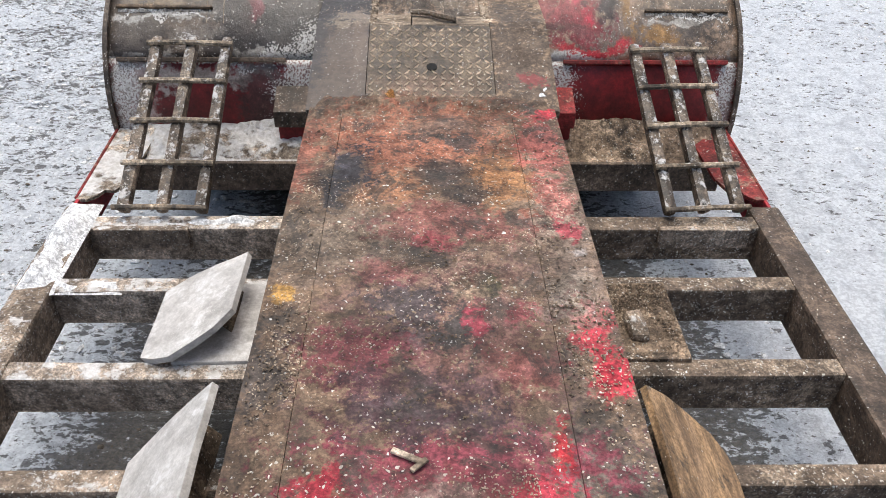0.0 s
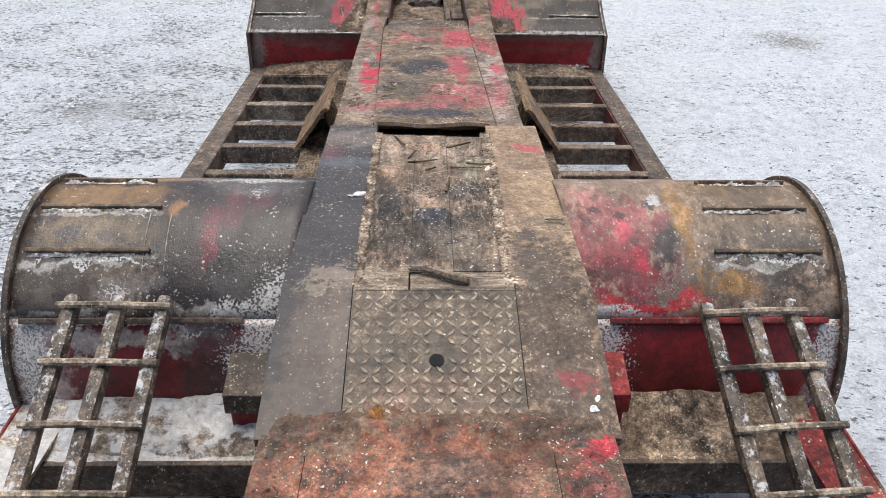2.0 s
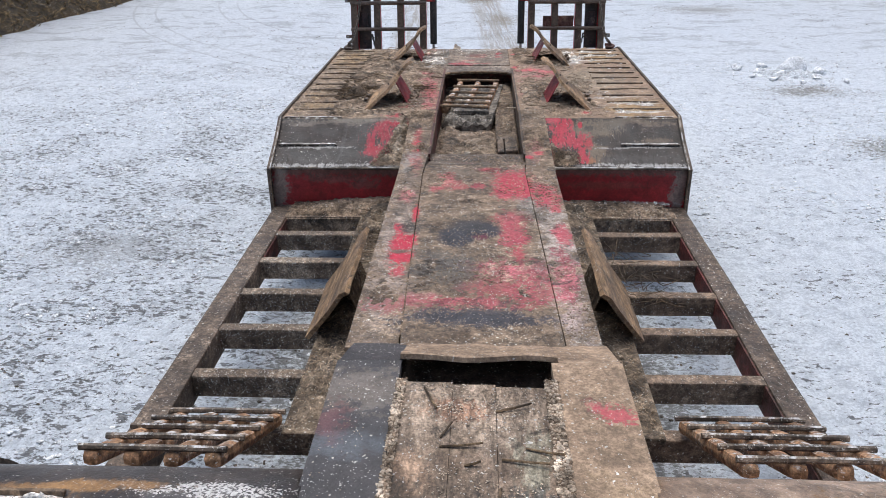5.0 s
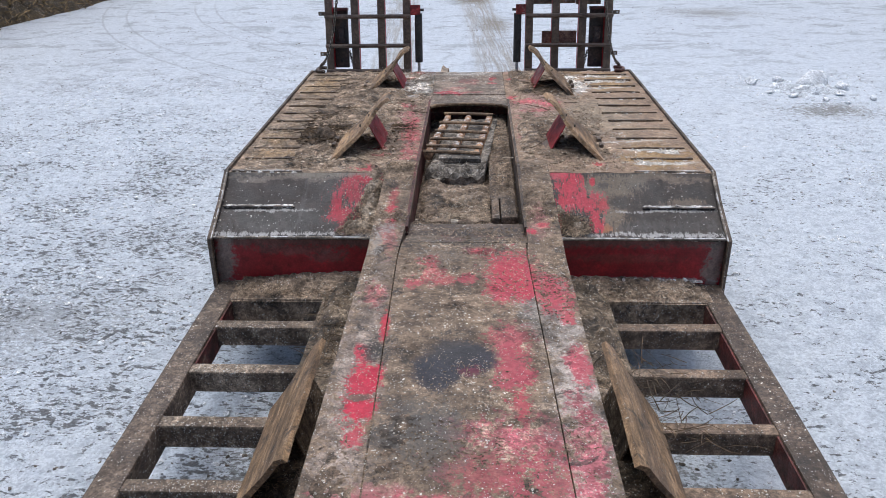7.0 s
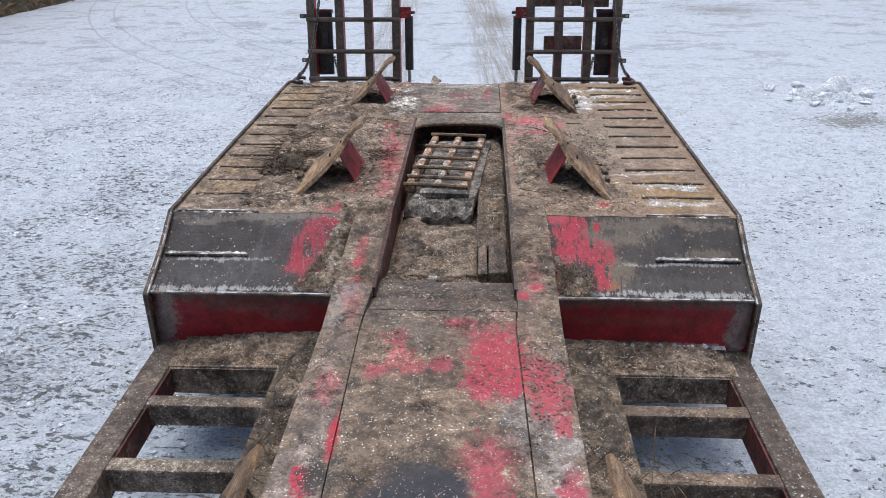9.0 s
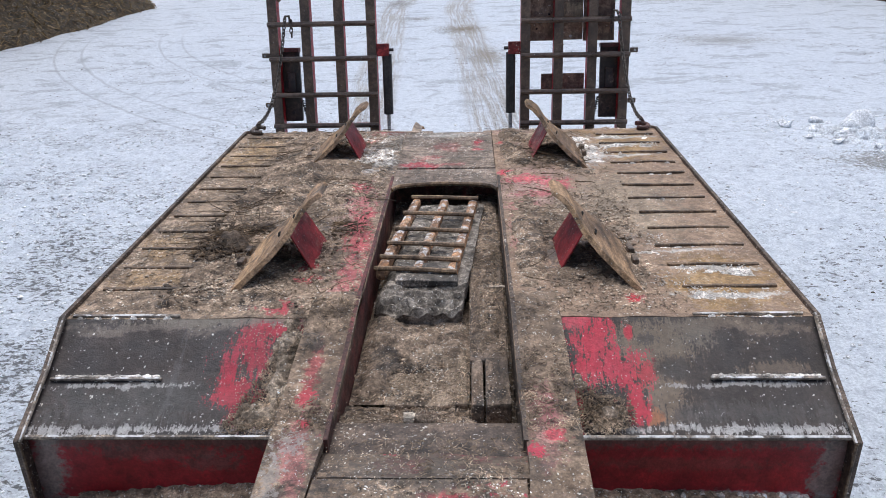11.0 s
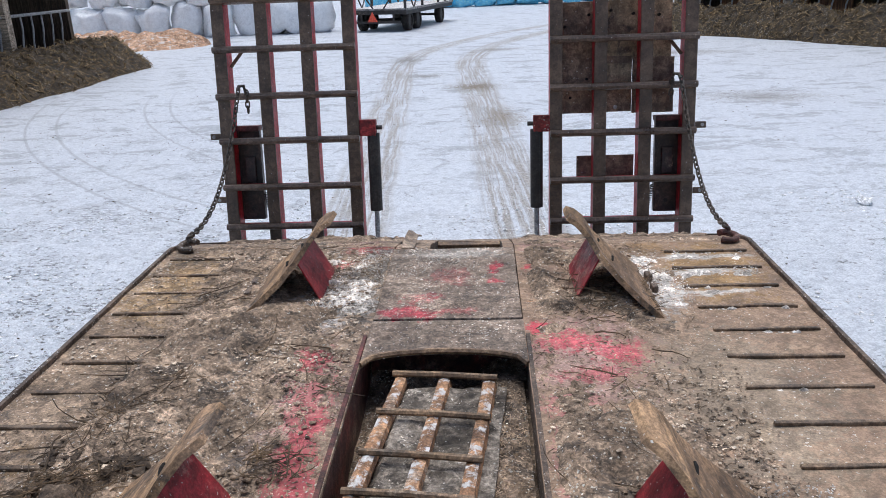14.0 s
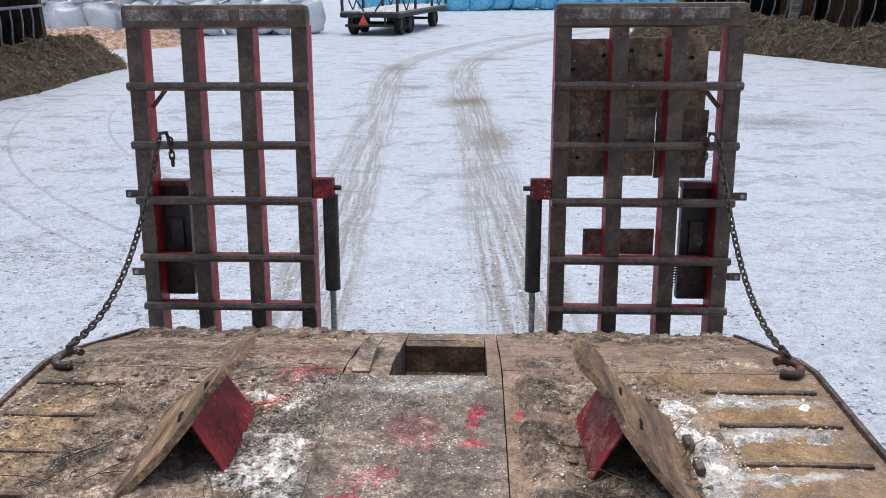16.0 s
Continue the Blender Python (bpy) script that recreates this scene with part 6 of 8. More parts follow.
# pocket between the arms: floor, walls, arched rear end
def pocket_side(x):
    return slab([(x, 6.96, 0.60), (x, 6.96, 0.899), (x, 7.30, 0.930), (x, 7.66, 0.961), (x, 8.0, 0.950), (x, 9.12, 0.949), (x, 9.12, 0.60)], 0.013, (1, 0, 0))


part("pocket_wall", pocket_side(-0.265), m_red_dark, trailer, "rusty dark pocket wall")
part("pocket_wall", pocket_side(0.288), m_rail, trailer, "rusty dark pocket wall")
part("pocket_end", box(-0.27, 0.28, 9.19, 9.205, 0.60, 0.94, 0.002), m_red_dark, trailer, "dark red end wall")


def pocket_floor(x, y):
    z = 0.738 + 0.03 * fbm(x * 9, y * 9, 4, 5) + 0.012 * fbm(x * 60, y * 60, 3, 6) + 0.05 * np.clip((x - 0.08) / 0.1, 0, 1) * np.clip((y - 7.45) / 0.15, 0, 1) + 0.10 * np.clip((7.37 - y) / 0.30, 0, 1) ** 0.8 * (1 - 0.45 * np.clip((x - 0.09) / 0.05, 0, 1) * np.clip((y - 7.14) / 0.06, 0, 1)) - 0.5 * np.clip(7.05 - y, 0, 1)
    return z + 0.03 * np.clip((y - 8.6) / 0.5, 0, 1)


floor_me = grid_mesh("pocket_floor", np.linspace(-0.266, 0.276, 75), np.linspace(6.93, 9.195, 300), pocket_floor)
link("pocket_floor", floor_me, m_pocket, trailer, "pocket floor deep in dirt and chips")
arch = bmesh.new()
n_arc = 20
inner = [(-0.262 + 0.534 * i / n_arc, 8.925 + 0.095 * math.sqrt(max(0.0, 1 - (2 * i / n_arc - 1) ** 2)) ** 0.8) for i in range(n_arc + 1)]
vt = [[arch.verts.new((x, y, z)) for x, y in inner] + [arch.verts.new((x, 9.235, z)) for x, y in inner] for z in (DZ + 0.002, DZ - 0.02)]
k = n_arc + 1
for i in range(n_arc):
    arch.faces.new((vt[0][i], vt[0][i + 1], vt[0][k + i + 1], vt[0][k + i]))
    arch.faces.new((vt[1][i], vt[1][k + i], vt[1][k + i + 1], vt[1][i + 1]))
    arch.faces.new((vt[0][i], vt[1][i], vt[1][i + 1], vt[0][i + 1]))
part("arch_plate", arch, m_deck_c, trailer, "arched rusty plate closing the pocket")
part("arch_flange", rod([(x, y - 0.004, DZ - 0.004) for x, y in inner], 0.010, 6), m_rung_rust, trailer, "rusty curved flange")
part("hatch_lid", uneven(box(-0.259, 0.269, 9.24, 9.97, 0.932, 0.953, 0.004, cuts=5), 0.003, 6, 2), m_deck_c, trailer, "worn steel hatch lid with red traces")
part("tail_centre", sheet(lerp_profile([(9.978, DZ - 0.002), (10.10, 0.925), (10.77, 0.713)], 0.05), -0.258, -0.105, 0.012, 4, 0.004), m_deck_l, trailer)
part("tail_centre", sheet(lerp_profile([(9.978, DZ - 0.002), (10.10, 0.925), (10.77, 0.713)], 0.05), 0.222, 0.268, 0.012, 2, 0.003), m_deck_r, trailer)
part("pit_floor", box(-0.105, 0.222, 9.97, 10.62, 0.60, 0.64, 0.004), m_dirt, trailer, "dirt at the bottom of the tail pit")
part("pit_wall", box(-0.103, 0.220, 10.56, 10.61, 0.60, 0.758, 0.004), m_rung_rust, trailer, "rusty brown rear wall of the pit")
for x in (-0.104, 0.235):
    part("pit_wall", slab([(x, 9.98, 0.60), (x, 9.98, 0.938), (x, 10.10, 0.922), (x, 10.62, 0.755), (x, 10.62, 0.60)], 0.014, (1, 0, 0)), m_steel, trailer)
part("pit_wall", box(-0.103, 0.220, 9.962, 9.974, 0.60, 0.930, 0.002), m_rail, trailer)
part("tail_centre", sheet(lerp_profile([(10.612, 0.757), (10.77, 0.713)], 0.05), -0.104, 0.221, 0.012, 6, 0.004), m_deck_l, trailer)
curl = sheet([(10.0, 0.948), (10.10, 0.944), (10.20, 0.934), (10.32, 0.900), (10.42, 0.862)], -0.232, -0.172, 0.006, 8, 0.003)
for v in curl.verts:
    u = (v.co.x + 0.172) / -0.060
    v.co.z += 0.030 * u ** 2 * math.sin(math.pi * min(1.0, max(0.0, (v.co.y - 10.0) / 0.42)))
    v.co.x += 0.035 * u * (v.co.y - 10.0) / 0.42
part("curled_edge", curl, m_plate_grey, trailer, "bent bare silvery plate edge")


# ---- tail ramps ----
def ramp(side):
    xs = [0.0, 0.24, 0.485, 0.72]
    wd = 0.068
    m = pose(-1.335 if side < 0 else 0.512, 10.915, 0.44, -8)
    width = 0.79
    w_of = lambda z: (z - 0.44) / math.cos(radians(8))
    top = bmesh.new()
    box(-0.006, width + 0.006, -0.034, 0.06, w_of(1.970), w_of(2.068), 0.026, top)
    rp = part("loading_ramp", uneven(top, 0.002, 9, side), m_ramp, trailer, "raised steel grid loading ramp with red painted sides", m)
    for i, x in enumerate(xs):
        up = part("upright", box(x, x + wd, -0.004, 0.012, 0.0, w_of(1.99), 0.005), m_ramp, rp)
        part("web", box(x + 0.001, x + wd - 0.001, 0.012, 0.105, 0.0, w_of(1.99), 0.003), m_ramp_red, up, "red painted web")
    for j, z in enumerate((0.751, 0.977, 1.235, 1.479, 1.73)):
        w = w_of(z)
        part("crossbar", uneven(rod([(0.0, -0.018, w), (width * 0.5, -0.019, w), (width, -0.018, w)], 0.019, 8), 0.0015, 15, j), m_ramp_bar, rp)
        part("crossbar_web", box(0.0, width, 0.002, 0.06, w - 0.012, w + 0.012, 0.003), m_ramp_red, rp, "red painted cross web")
    for x, y in ((0.02, 0), (0.265, 0), (0.51, 0)):
        part("worn_patch", box(x, x + 0.2, -0.036, -0.028, w_of(2.0), w_of(2.045), 0.003), m_weld, rp, "bright scraped patch")
    # brace in the upper outer field
    ox = 0.0 if side < 0 else width
    part("brace", rod([(ox + (-side) * 0.075, 0.05, w_of(1.64)), (ox + (-side) * 0.155, 0.05, w_of(1.735))], 0.010, 8), m_ramp, rp, "short diagonal brace")
    # lamp box behind the outer field
    lx0, lx1 = sorted((ox - side * 0.062, ox - side * 0.192))
    lamp = part("lamp_box", box(lx0, lx1, 0.10, 0.15, w_of(0.775), w_of(1.30), 0.006), m_lamp_case, rp, "dark brown tail lamp box")
    part("lamp_hood", box(lx0 - 0.006, lx1 + 0.006, 0.06, 0.15, w_of(1.285), w_of(1.315), 0.004), m_red_dark, lamp, "worn red hood")
    for z in (0.84, 1.235):
        part("bolt", rod([((lx0 + lx1) / 2, 0.092, w_of(z)), ((lx0 + lx1) / 2, 0.102, w_of(z))], 0.012, 8), m_black, lamp, "dark bolt head")
    part("lamp_frame", box(lx0 - 0.004, lx0 + 0.010, 0.088, 0.101, w_of(0.78), w_of(1.29), 0.003), m_lamp_case, lamp, "rusty edge strip")
    part("lamp_frame", box(lx1 - 0.010, lx1 + 0.004, 0.088, 0.101, w_of(0.78), w_of(1.29), 0.003), m_lamp_case, lamp, "rusty edge strip")
    part("lamp_back", box(lx0 + 0.035, lx1 - 0.03, 0.085, 0.10, w_of(0.99), w_of(1.14), 0.012), m_lamp_red, lamp, "dull moulded lamp back")
    coil = []
    for q in range(90):
        t = q / 89
        coil.append((ox - side * (0.20 + 0.05 * t) + 0.012 * math.cos(q * 1.1), 0.10 + 0.012 * math.sin(q * 1.1), w_of(0.93 - 0.20 * t)))
    part("coiled_cable", rod(coil, 0.0035, 5), m_black, lamp, "coiled black cable")
    for z in (1.262, 0.905):
        t0, t1 = sorted((ox + side * 0.0, ox + side * 0.06))
        tab = part("tab", box(t0, t1, 0.0, 0.012, w_of(z) - 0.018, w_of(z) + 0.018, 0.006), m_ramp, rp, "steel tab with a bolt")
        cx = (t0 + t1) / 2 + side * 0.008
        part("bolt", rod([(cx, -0.006, w_of(z)), (cx, 0.016, w_of(z))], 0.0095, 8), m_chrome, tab, "pale bolt head")
    # lift strut at the inner side
    ix = width if side < 0 else 0.0
    br0, br1 = sorted((ix, ix - side * 0.09))
    part("strut_bracket", box(br0, br1, -0.005, 0.06, w_of(1.245), w_of(1.335), 0.006), m_red_dusty, rp, "worn red strut bracket")
    sx = ix - side * 0.072
    st = part("lift_strut", rod([(sx, 0.03, w_of(1.26)), (sx, 0.03, w_of(0.825))], 0.035, 16), m_black, rp, "black lift cylinder", smooth=False)
    part("piston_rod", rod([(sx, 0.03, w_of(0.825)), (sx, 0.03, w_of(0.46))], 0.014, 10), m_chrome, st, "grey piston rod")
    part("pin", rod([(sx - 0.05, 0.03, w_of(1.29)), (sx + 0.05, 0.03, w_of(1.29))], 0.012, 8), m_black, st)
    if side > 0:
        for x0, x1, z0, z1, dy, mt, lab in ((0.055, 0.27, 1.60, 1.93, 0.112, m_sheet_brown, "brown weathered sheet behind the ramp"), (0.272, 0.50, 1.62, 1.935, 0.114, m_sheet_olive, "tan weathered sheet behind the ramp"), (0.502, 0.675, 1.60, 1.945, 0.112, m_sheet_olive, "tan weathered sheet behind the ramp"),
                                            (0.05, 0.25, 1.335, 1.64, 0.100, m_sheet_brown, "brown weathered sheet behind the ramp"), (0.252, 0.46, 1.34, 1.64, 0.098, m_sheet_brown, "brown weathered sheet with a hole"), (0.462, 0.69, 1.33, 1.63, 0.100, m_sheet_brown, "brown weathered sheet behind the ramp"), (0.30, 0.455, 1.50, 1.60, 0.088, m_sheet_olive, "small tan patch on the sheet")):
            sh = part("back_sheet", uneven(box(x0, x1, dy, dy + 0.008, w_of(z0), w_of(z1), 0.002, cuts=2), 0.003, 6, x0 * 7), mt, rp, lab)
        part("hole_plug", rod([(0.37, 0.090, w_of(1.365)), (0.37, 0.100, w_of(1.365))], 0.011, 8), m_chrome, sh, "pale disc in place of a hole in the sheet")
        # black plugs paint the shade of bolt holes on the uncut sheets
        for x, z in ((0.09, 1.80), (0.22, 1.86), (0.34, 1.88), (0.46, 1.86), (0.30, 1.70), (0.60, 1.85), (0.12, 1.42), (0.21, 1.52), (0.56, 1.45)):
            part("hole_plug", rod([(x, 0.086, w_of(z)), (x, 0.112, w_of(z))], 0.008, 7), m_hole_shade, sh, "black plug for the shade in a bolt hole")
        part("back_sheet", uneven(box(0.16, 0.48, 0.10, 0.112, w_of(0.98), w_of(1.10), 0.002, cuts=1), 0.003, 6, 3), m_sheet_brown, rp, "small brown sheet behind the ramp")
    return rp


for side in (-1, 1):
    ramp(side)


# chains from the deck corners to the ramps
def chain_link_mesh():
    pts = []
    for i in range(16):
        a = 2 * math.pi * i / 16
        pts.append((0.0105 * math.sin(a), 0, 0.011 * math.cos(a) + (0.009 if math.cos(a) > 0 else -0.009)))
    b = rod(pts + [pts[0]], 0.0045, 6, caps=False)
    me = bpy.data.meshes.new("chain_link")
    b.to_mesh(me)
    b.free()
    me.materials.append(m_chain)
    return me


link_me = chain_link_mesh()
for side in (-1, 1):
    p0, p1, sag = Vector((side * 1.215, 10.075, 0.995)), Vector((side * (1.19 if side < 0 else 1.20), 10.985, 1.525)), 0.16
    hook = bmesh.new()
    ring = [(side * (1.205 + 0.040 * math.cos(a)), 10.03 + 0.040 * math.sin(a), 0.964 + 0.006 * math.sin(a)) for a in np.linspace(-2.3, 2.3, 15)]
    rod(ring, 0.0145, 10, hook)
    rod([(side * 1.225, 10.055, 0.955), (side * 1.22, 10.07, 0.985), (side * 1.212, 10.078, 1.000)], 0.011, 8, hook)
    uneven(hook, 0.005, 18, side)
    anchor = part("chain_anchor", hook, m_red_dark if side > 0 else m_rail, trailer, "worn hook welded to the deck corner")
    curve = []
    for i in range(400):
        t = i / 399
        p = p0.lerp(p1, t)
        p.z -= sag * 4 * t * (1 - t)
        curve.append(p)
    d, nxt, pts = 0.0, 0.0, []
    for a, b in zip(curve, curve[1:]):
        d += (b - a).length
        if d >= nxt:
            pts.append((a, (b - a).normalized()))
            nxt += 0.0305
    ch = part("chain", rod([(side * 1.19, 10.97, 1.525), (side * 1.185, 10.985, 1.545), (side * 1.165, 11.01, 1.545), (side * 1.16, 11.02, 1.50)], 0.009, 8), m_chain, trailer, "dark steel chain hooked over the ramp bar")
    for i, (p, t) in enumerate(pts):
        q = t.to_track_quat("Z", "Y").to_matrix().to_4x4()
        ob = new("chain_link", link_me)
        ob.parent = ch
        ob.matrix_basis = Matrix.Translation(p) @ q @ Matrix.Rotation(radians(90 * (i % 2) + 20 * side), 4, "Z")
    for i in range(4):
        ob = new("chain_link", link_me)
        ob.parent = ch
        ob.matrix_basis = Matrix.Translation((side * 1.16, 11.03, 1.50 - i * 0.03)) @ Matrix.Rotation(radians(90 * (i % 2)), 4, "Z")


# ---- ladder racks that lean on the fenders, and the one in the pocket ----
def ladder_rack(name, label, m, length, width, rails, rungs, rail_w, mats, group="", over=0.01, at=None, tip=0.0):
    t = thing(name, label, "ladder", group=group, m=m)
    for i in range(rails):
        x = (width - rail_w) * i / (rails - 1) - width / 2
        part("rail", uneven(box(x, x + rail_w, 0, length + tip, -0.048, 0.0, 0.021, cuts=3), 0.005, 14, i), mats[0], t)
    for j in range(rungs):
        y = at[j] if at else 0.012 + (length - 0.024) * j / (rungs - 1)
        part("rung", uneven(rod([(-width / 2 - over, y, 0.006), (0, y + 0.002, 0.008), (width / 2 + over, y, 0.006)], 0.0105, 7), 0.002, 22, j), mats[1], t)
    return t


def lean(x, y0, z0, y1, z1, rz=0):
    ang = math.degrees(math.atan2(z1 - z0, abs(y1 - y0)))
    return pose(x, y0, z0, ang, 0, rz)


grp = "ladder racks on the fenders"
ladder_rack("ladder_rack", "muddy steel ladder rack with snowy foot, leaning on the fender", lean(-0.926, 2.768, 0.556, 3.420, 0.881, -1.1), 0.731, 0.318, 3, 5, 0.047, (m_ladder, m_rung), grp, 0.006, (0.0, 0.183, 0.366, 0.548, 0.731), 0.05)
ladder_rack("ladder_rack", "muddy steel ladder rack with worn rungs, leaning on the fender", lean(0.9965, 2.766, 0.556, 3.392, 0.881, 3.9), 0.705, 0.302, 3, 5, 0.047, (m_ladder, m_rung), grp, 0.006, (0.0, 0.176, 0.352, 0.528, 0.705), 0.05)
ladder_rack("ladder_rack", "rusty ladder rack behind the fender", pose(-0.905, 4.97, 0.53, 27.5, 0, 180), 0.70, 0.41, 4, 5, 0.055, (m_ladder_rust, m_ladder), grp)
ladder_rack("ladder_rack", "rusty ladder rack behind the fender", pose(0.965, 4.97, 0.53, 27.5, 0, 180), 0.70, 0.44, 4, 5, 0.055, (m_ladder_rust, m_ladder), grp)
ladder_rack("short_ladder", "short rusty frosted ladder lying on black rubber in the pocket", pose(-0.092, 8.055, 0.892, -0.8, 0, -6.2), 0.91, 0.335, 3, 6, 0.046, (m_ladder_rust, m_rung_rust), "", 0.002, (0.008, 0.125, 0.28, 0.452, 0.665, 0.90))


# black rubber under the short ladder
def rubber_mat():
    b = bmesh.new()
    n, k = 80, 40
    rows = []
    for j in range(n + 1):
        v = j / n
        row = []
        for i in range(k + 1):
            q = i / k - 0.5
            near = max(0.0, 1 - v * 4.0)
            y = 7.79 + 1.13 * v + (0.032 * (q - 0.06) ** 2 * 4 + 0.035 * max(0.0, -q - 0.34) / 0.16) * near
            wave = v * 1.12 + 0.02 * noise.noise(Vector((q * 4, v * 6, 2))) + 0.10 * q * q
            ridge = math.sin(wave * 95 + 3 * noise.noise(Vector((q * 6, v * 9, 5)))) * 0.010 * (0.25 + near)
            fold = noise.noise(Vector((q * 4, v * 34, 3))) * (0.010 + 0.026 * near) + noise.noise(Vector((q * 9, v * 80, 7))) * (0.006 + 0.014 * near)
            z = 0.846 + ridge + fold + 0.012 * min(1.0, v * 9) - 0.022 * max(0.0, 1 - v * 22) ** 2 + 0.02 * max(0.0, q - 0.42) / 0.08 * near - 0.03 * max(0.0, -q - 0.42) / 0.08
            x = -0.070 + 0.10 * v + q * 0.345 + 0.008 * noise.noise(Vector((v * 9, q, 1)))
            row.append(b.verts.new((x, y, z)))
        rows.append(row)
    fs = []
    for r, t in zip(rows, rows[1:]):
        for i in range(k):
            fs.append(b.faces.new((r[i], r[i + 1], t[i + 1], t[i])))
    for g in bmesh.ops.extrude_face_region(b, geom=fs)["geom"]:
        if isinstance(g, bmesh.types.BMVert):
            g.co.z -= 0.050
            g.co.y += 0.012
    return b


tagged(part("rubber_slab", uneven(box(-0.168, 0.080, 7.985, 8.16, 0.858, 0.886, 0.005, cuts=4), 0.006, 14, 4), m_rubber_dark, None, ""), "short black frosted rubber slab under the ladder's end", "rubber slab")
tagged(part("rubber_mat", rubber_mat(), m_rubber), "thick cracked black rubber mat under the short ladder", "rubber mat")
tagged(part("wooden_board", uneven(box(-0.146, 0.118, 7.285, 7.70, 0.752, 0.786, 0.006, cuts=3), 0.008, 7, 3), m_board_pale), "pale dirty plywood board in the pocket", "board")
relief("pocket_dirt", "loose bark and dirt over the board", np.linspace(-0.262, 0.128, 66), np.linspace(7.30, 7.86, 90), lambda x, y: 0.788,
       lambda x, y: 0.006 + 0.022 * np.clip((y - 7.52) / 0.2, 0, 1) + 0.016 * np.clip((-0.11 - x) / 0.05, 0, 1) + 0.024 * fbm(x * 10, y * 10, 4, 171) + 0.010 * fbm(x * 55, y * 55, 3, 172), m_pocket)
relief("pocket_dirt", "loose bark and dirt over the timber", np.linspace(0.128, 0.262, 26), np.linspace(7.50, 9.02, 220), lambda x, y: 0.840,
       lambda x, y: 0.012 + 0.022 * fbm(x * 9, y * 9, 4, 173) + 0.012 * fbm(x * 55, y * 55, 3, 174), m_pocket)

timber = thing("timber", "long split grey timber lying in the dirt of the pocket", "timber")
part("beam", uneven(box(0.130, 0.256, 7.47, 9.03, 0.765, 0.838, 0.010, cuts=4), 0.009, 6, 9), m_timber_dark, timber, "dirt covered grey beam")
part("split_end", uneven(box(0.132, 0.172, 7.212, 7.48, 0.765, 0.836, 0.008, cuts=2), 0.005, 12, 5), m_timber_dark, timber, "split dark end of the beam")
part("split_end", uneven(box(0.179, 0.256, 7.205, 7.48, 0.765, 0.846, 0.008, cuts=2), 0.005, 12, 6), m_timber_dark, timber, "split dark end of the beam")


# ---- surroundings: feed barns, heaps, bales, wagon ----
def heap(name, label, line, width, height, seed, mat=None):
    """A long heap along a line of two points: ridge section with a lumpy skin."""
    (ax, ay), (bx, by) = line
    length = math.hypot(bx - ax, by - ay)
    d, s = Vector(((bx - ax) / length, (by - ay) / length)), None
    nrm = Vector((-d.y, d.x))
    us, vs = np.linspace(0, length, int(length / 0.09)), np.linspace(-1, 1, 44)
    U, V = np.meshgrid(us, vs)
    end = np.clip(np.minimum(U, length - U) / 0.9, 0, 1) ** 0.5
    W = width * (0.85 + 0.35 * fbm(U * 0.6, V * 0 + seed, 3, seed)) * (0.35 + 0.65 * end)
    Z = height * end * np.clip(1 - np.abs(V) ** 1.5, 0, 1) * (0.95 + 0.22 * fbm(U * 0.8, V, 3, seed + 1)) + 0.20 * fbm(U * 4, V * 5, 5, seed + 2) * (1 - np.abs(V)) - 0.03
    X, Y = ax + d.x * U + nrm.x * V * W, ay + d.y * U + nrm.y * V * W
    me = bpy.data.meshes.new(name)
    k, n = len(us), len(vs)
    i = (np.arange(n - 1)[:, None] * k + np.arange(k - 1)[None, :]).ravel()
    me.from_pydata(np.stack([X.ravel(), Y.ravel(), Z.ravel()], 1).tolist(), [], np.stack([i, i + 1, i + k + 1, i + k], 1).tolist())
    if mat is None:
        pick = np.random.default_rng(seed)
        ids = pick.choice(X.size, 3600, replace=True)
        spots = np.stack([X.ravel()[ids], Y.ravel()[ids], Z.ravel()[ids] + 0.01], 1) + pick.uniform(-0.05, 0.05, (3600, 3)) * (1, 1, 0.3)
        litter("feed_straw", "brown straw sticking out of the feed heap", "straw", spots, (0.22, 0.035), m_straw, 0.5, pick, 2.2)
    return tagged(link(name, me, mat or m_silage), label, "feed heap", kind="stuff")


heap("feed_heap", "long brown heap of feed along the barn", ((-9.75, 14.0), (-9.0, 27.2)), 1.15, 0.78, 3)
heap("feed_heap", "long brown heap of feed along the barn", ((13.3, 21.3), (5.2, 33.6)), 1.05, 0.90, 7)
heap("spill_heap", "low orange spill of frozen feed before the bales", ((-15.5, 31.0), (-8.6, 32.4)), 1.5, 0.55, 11, m_sawdust)


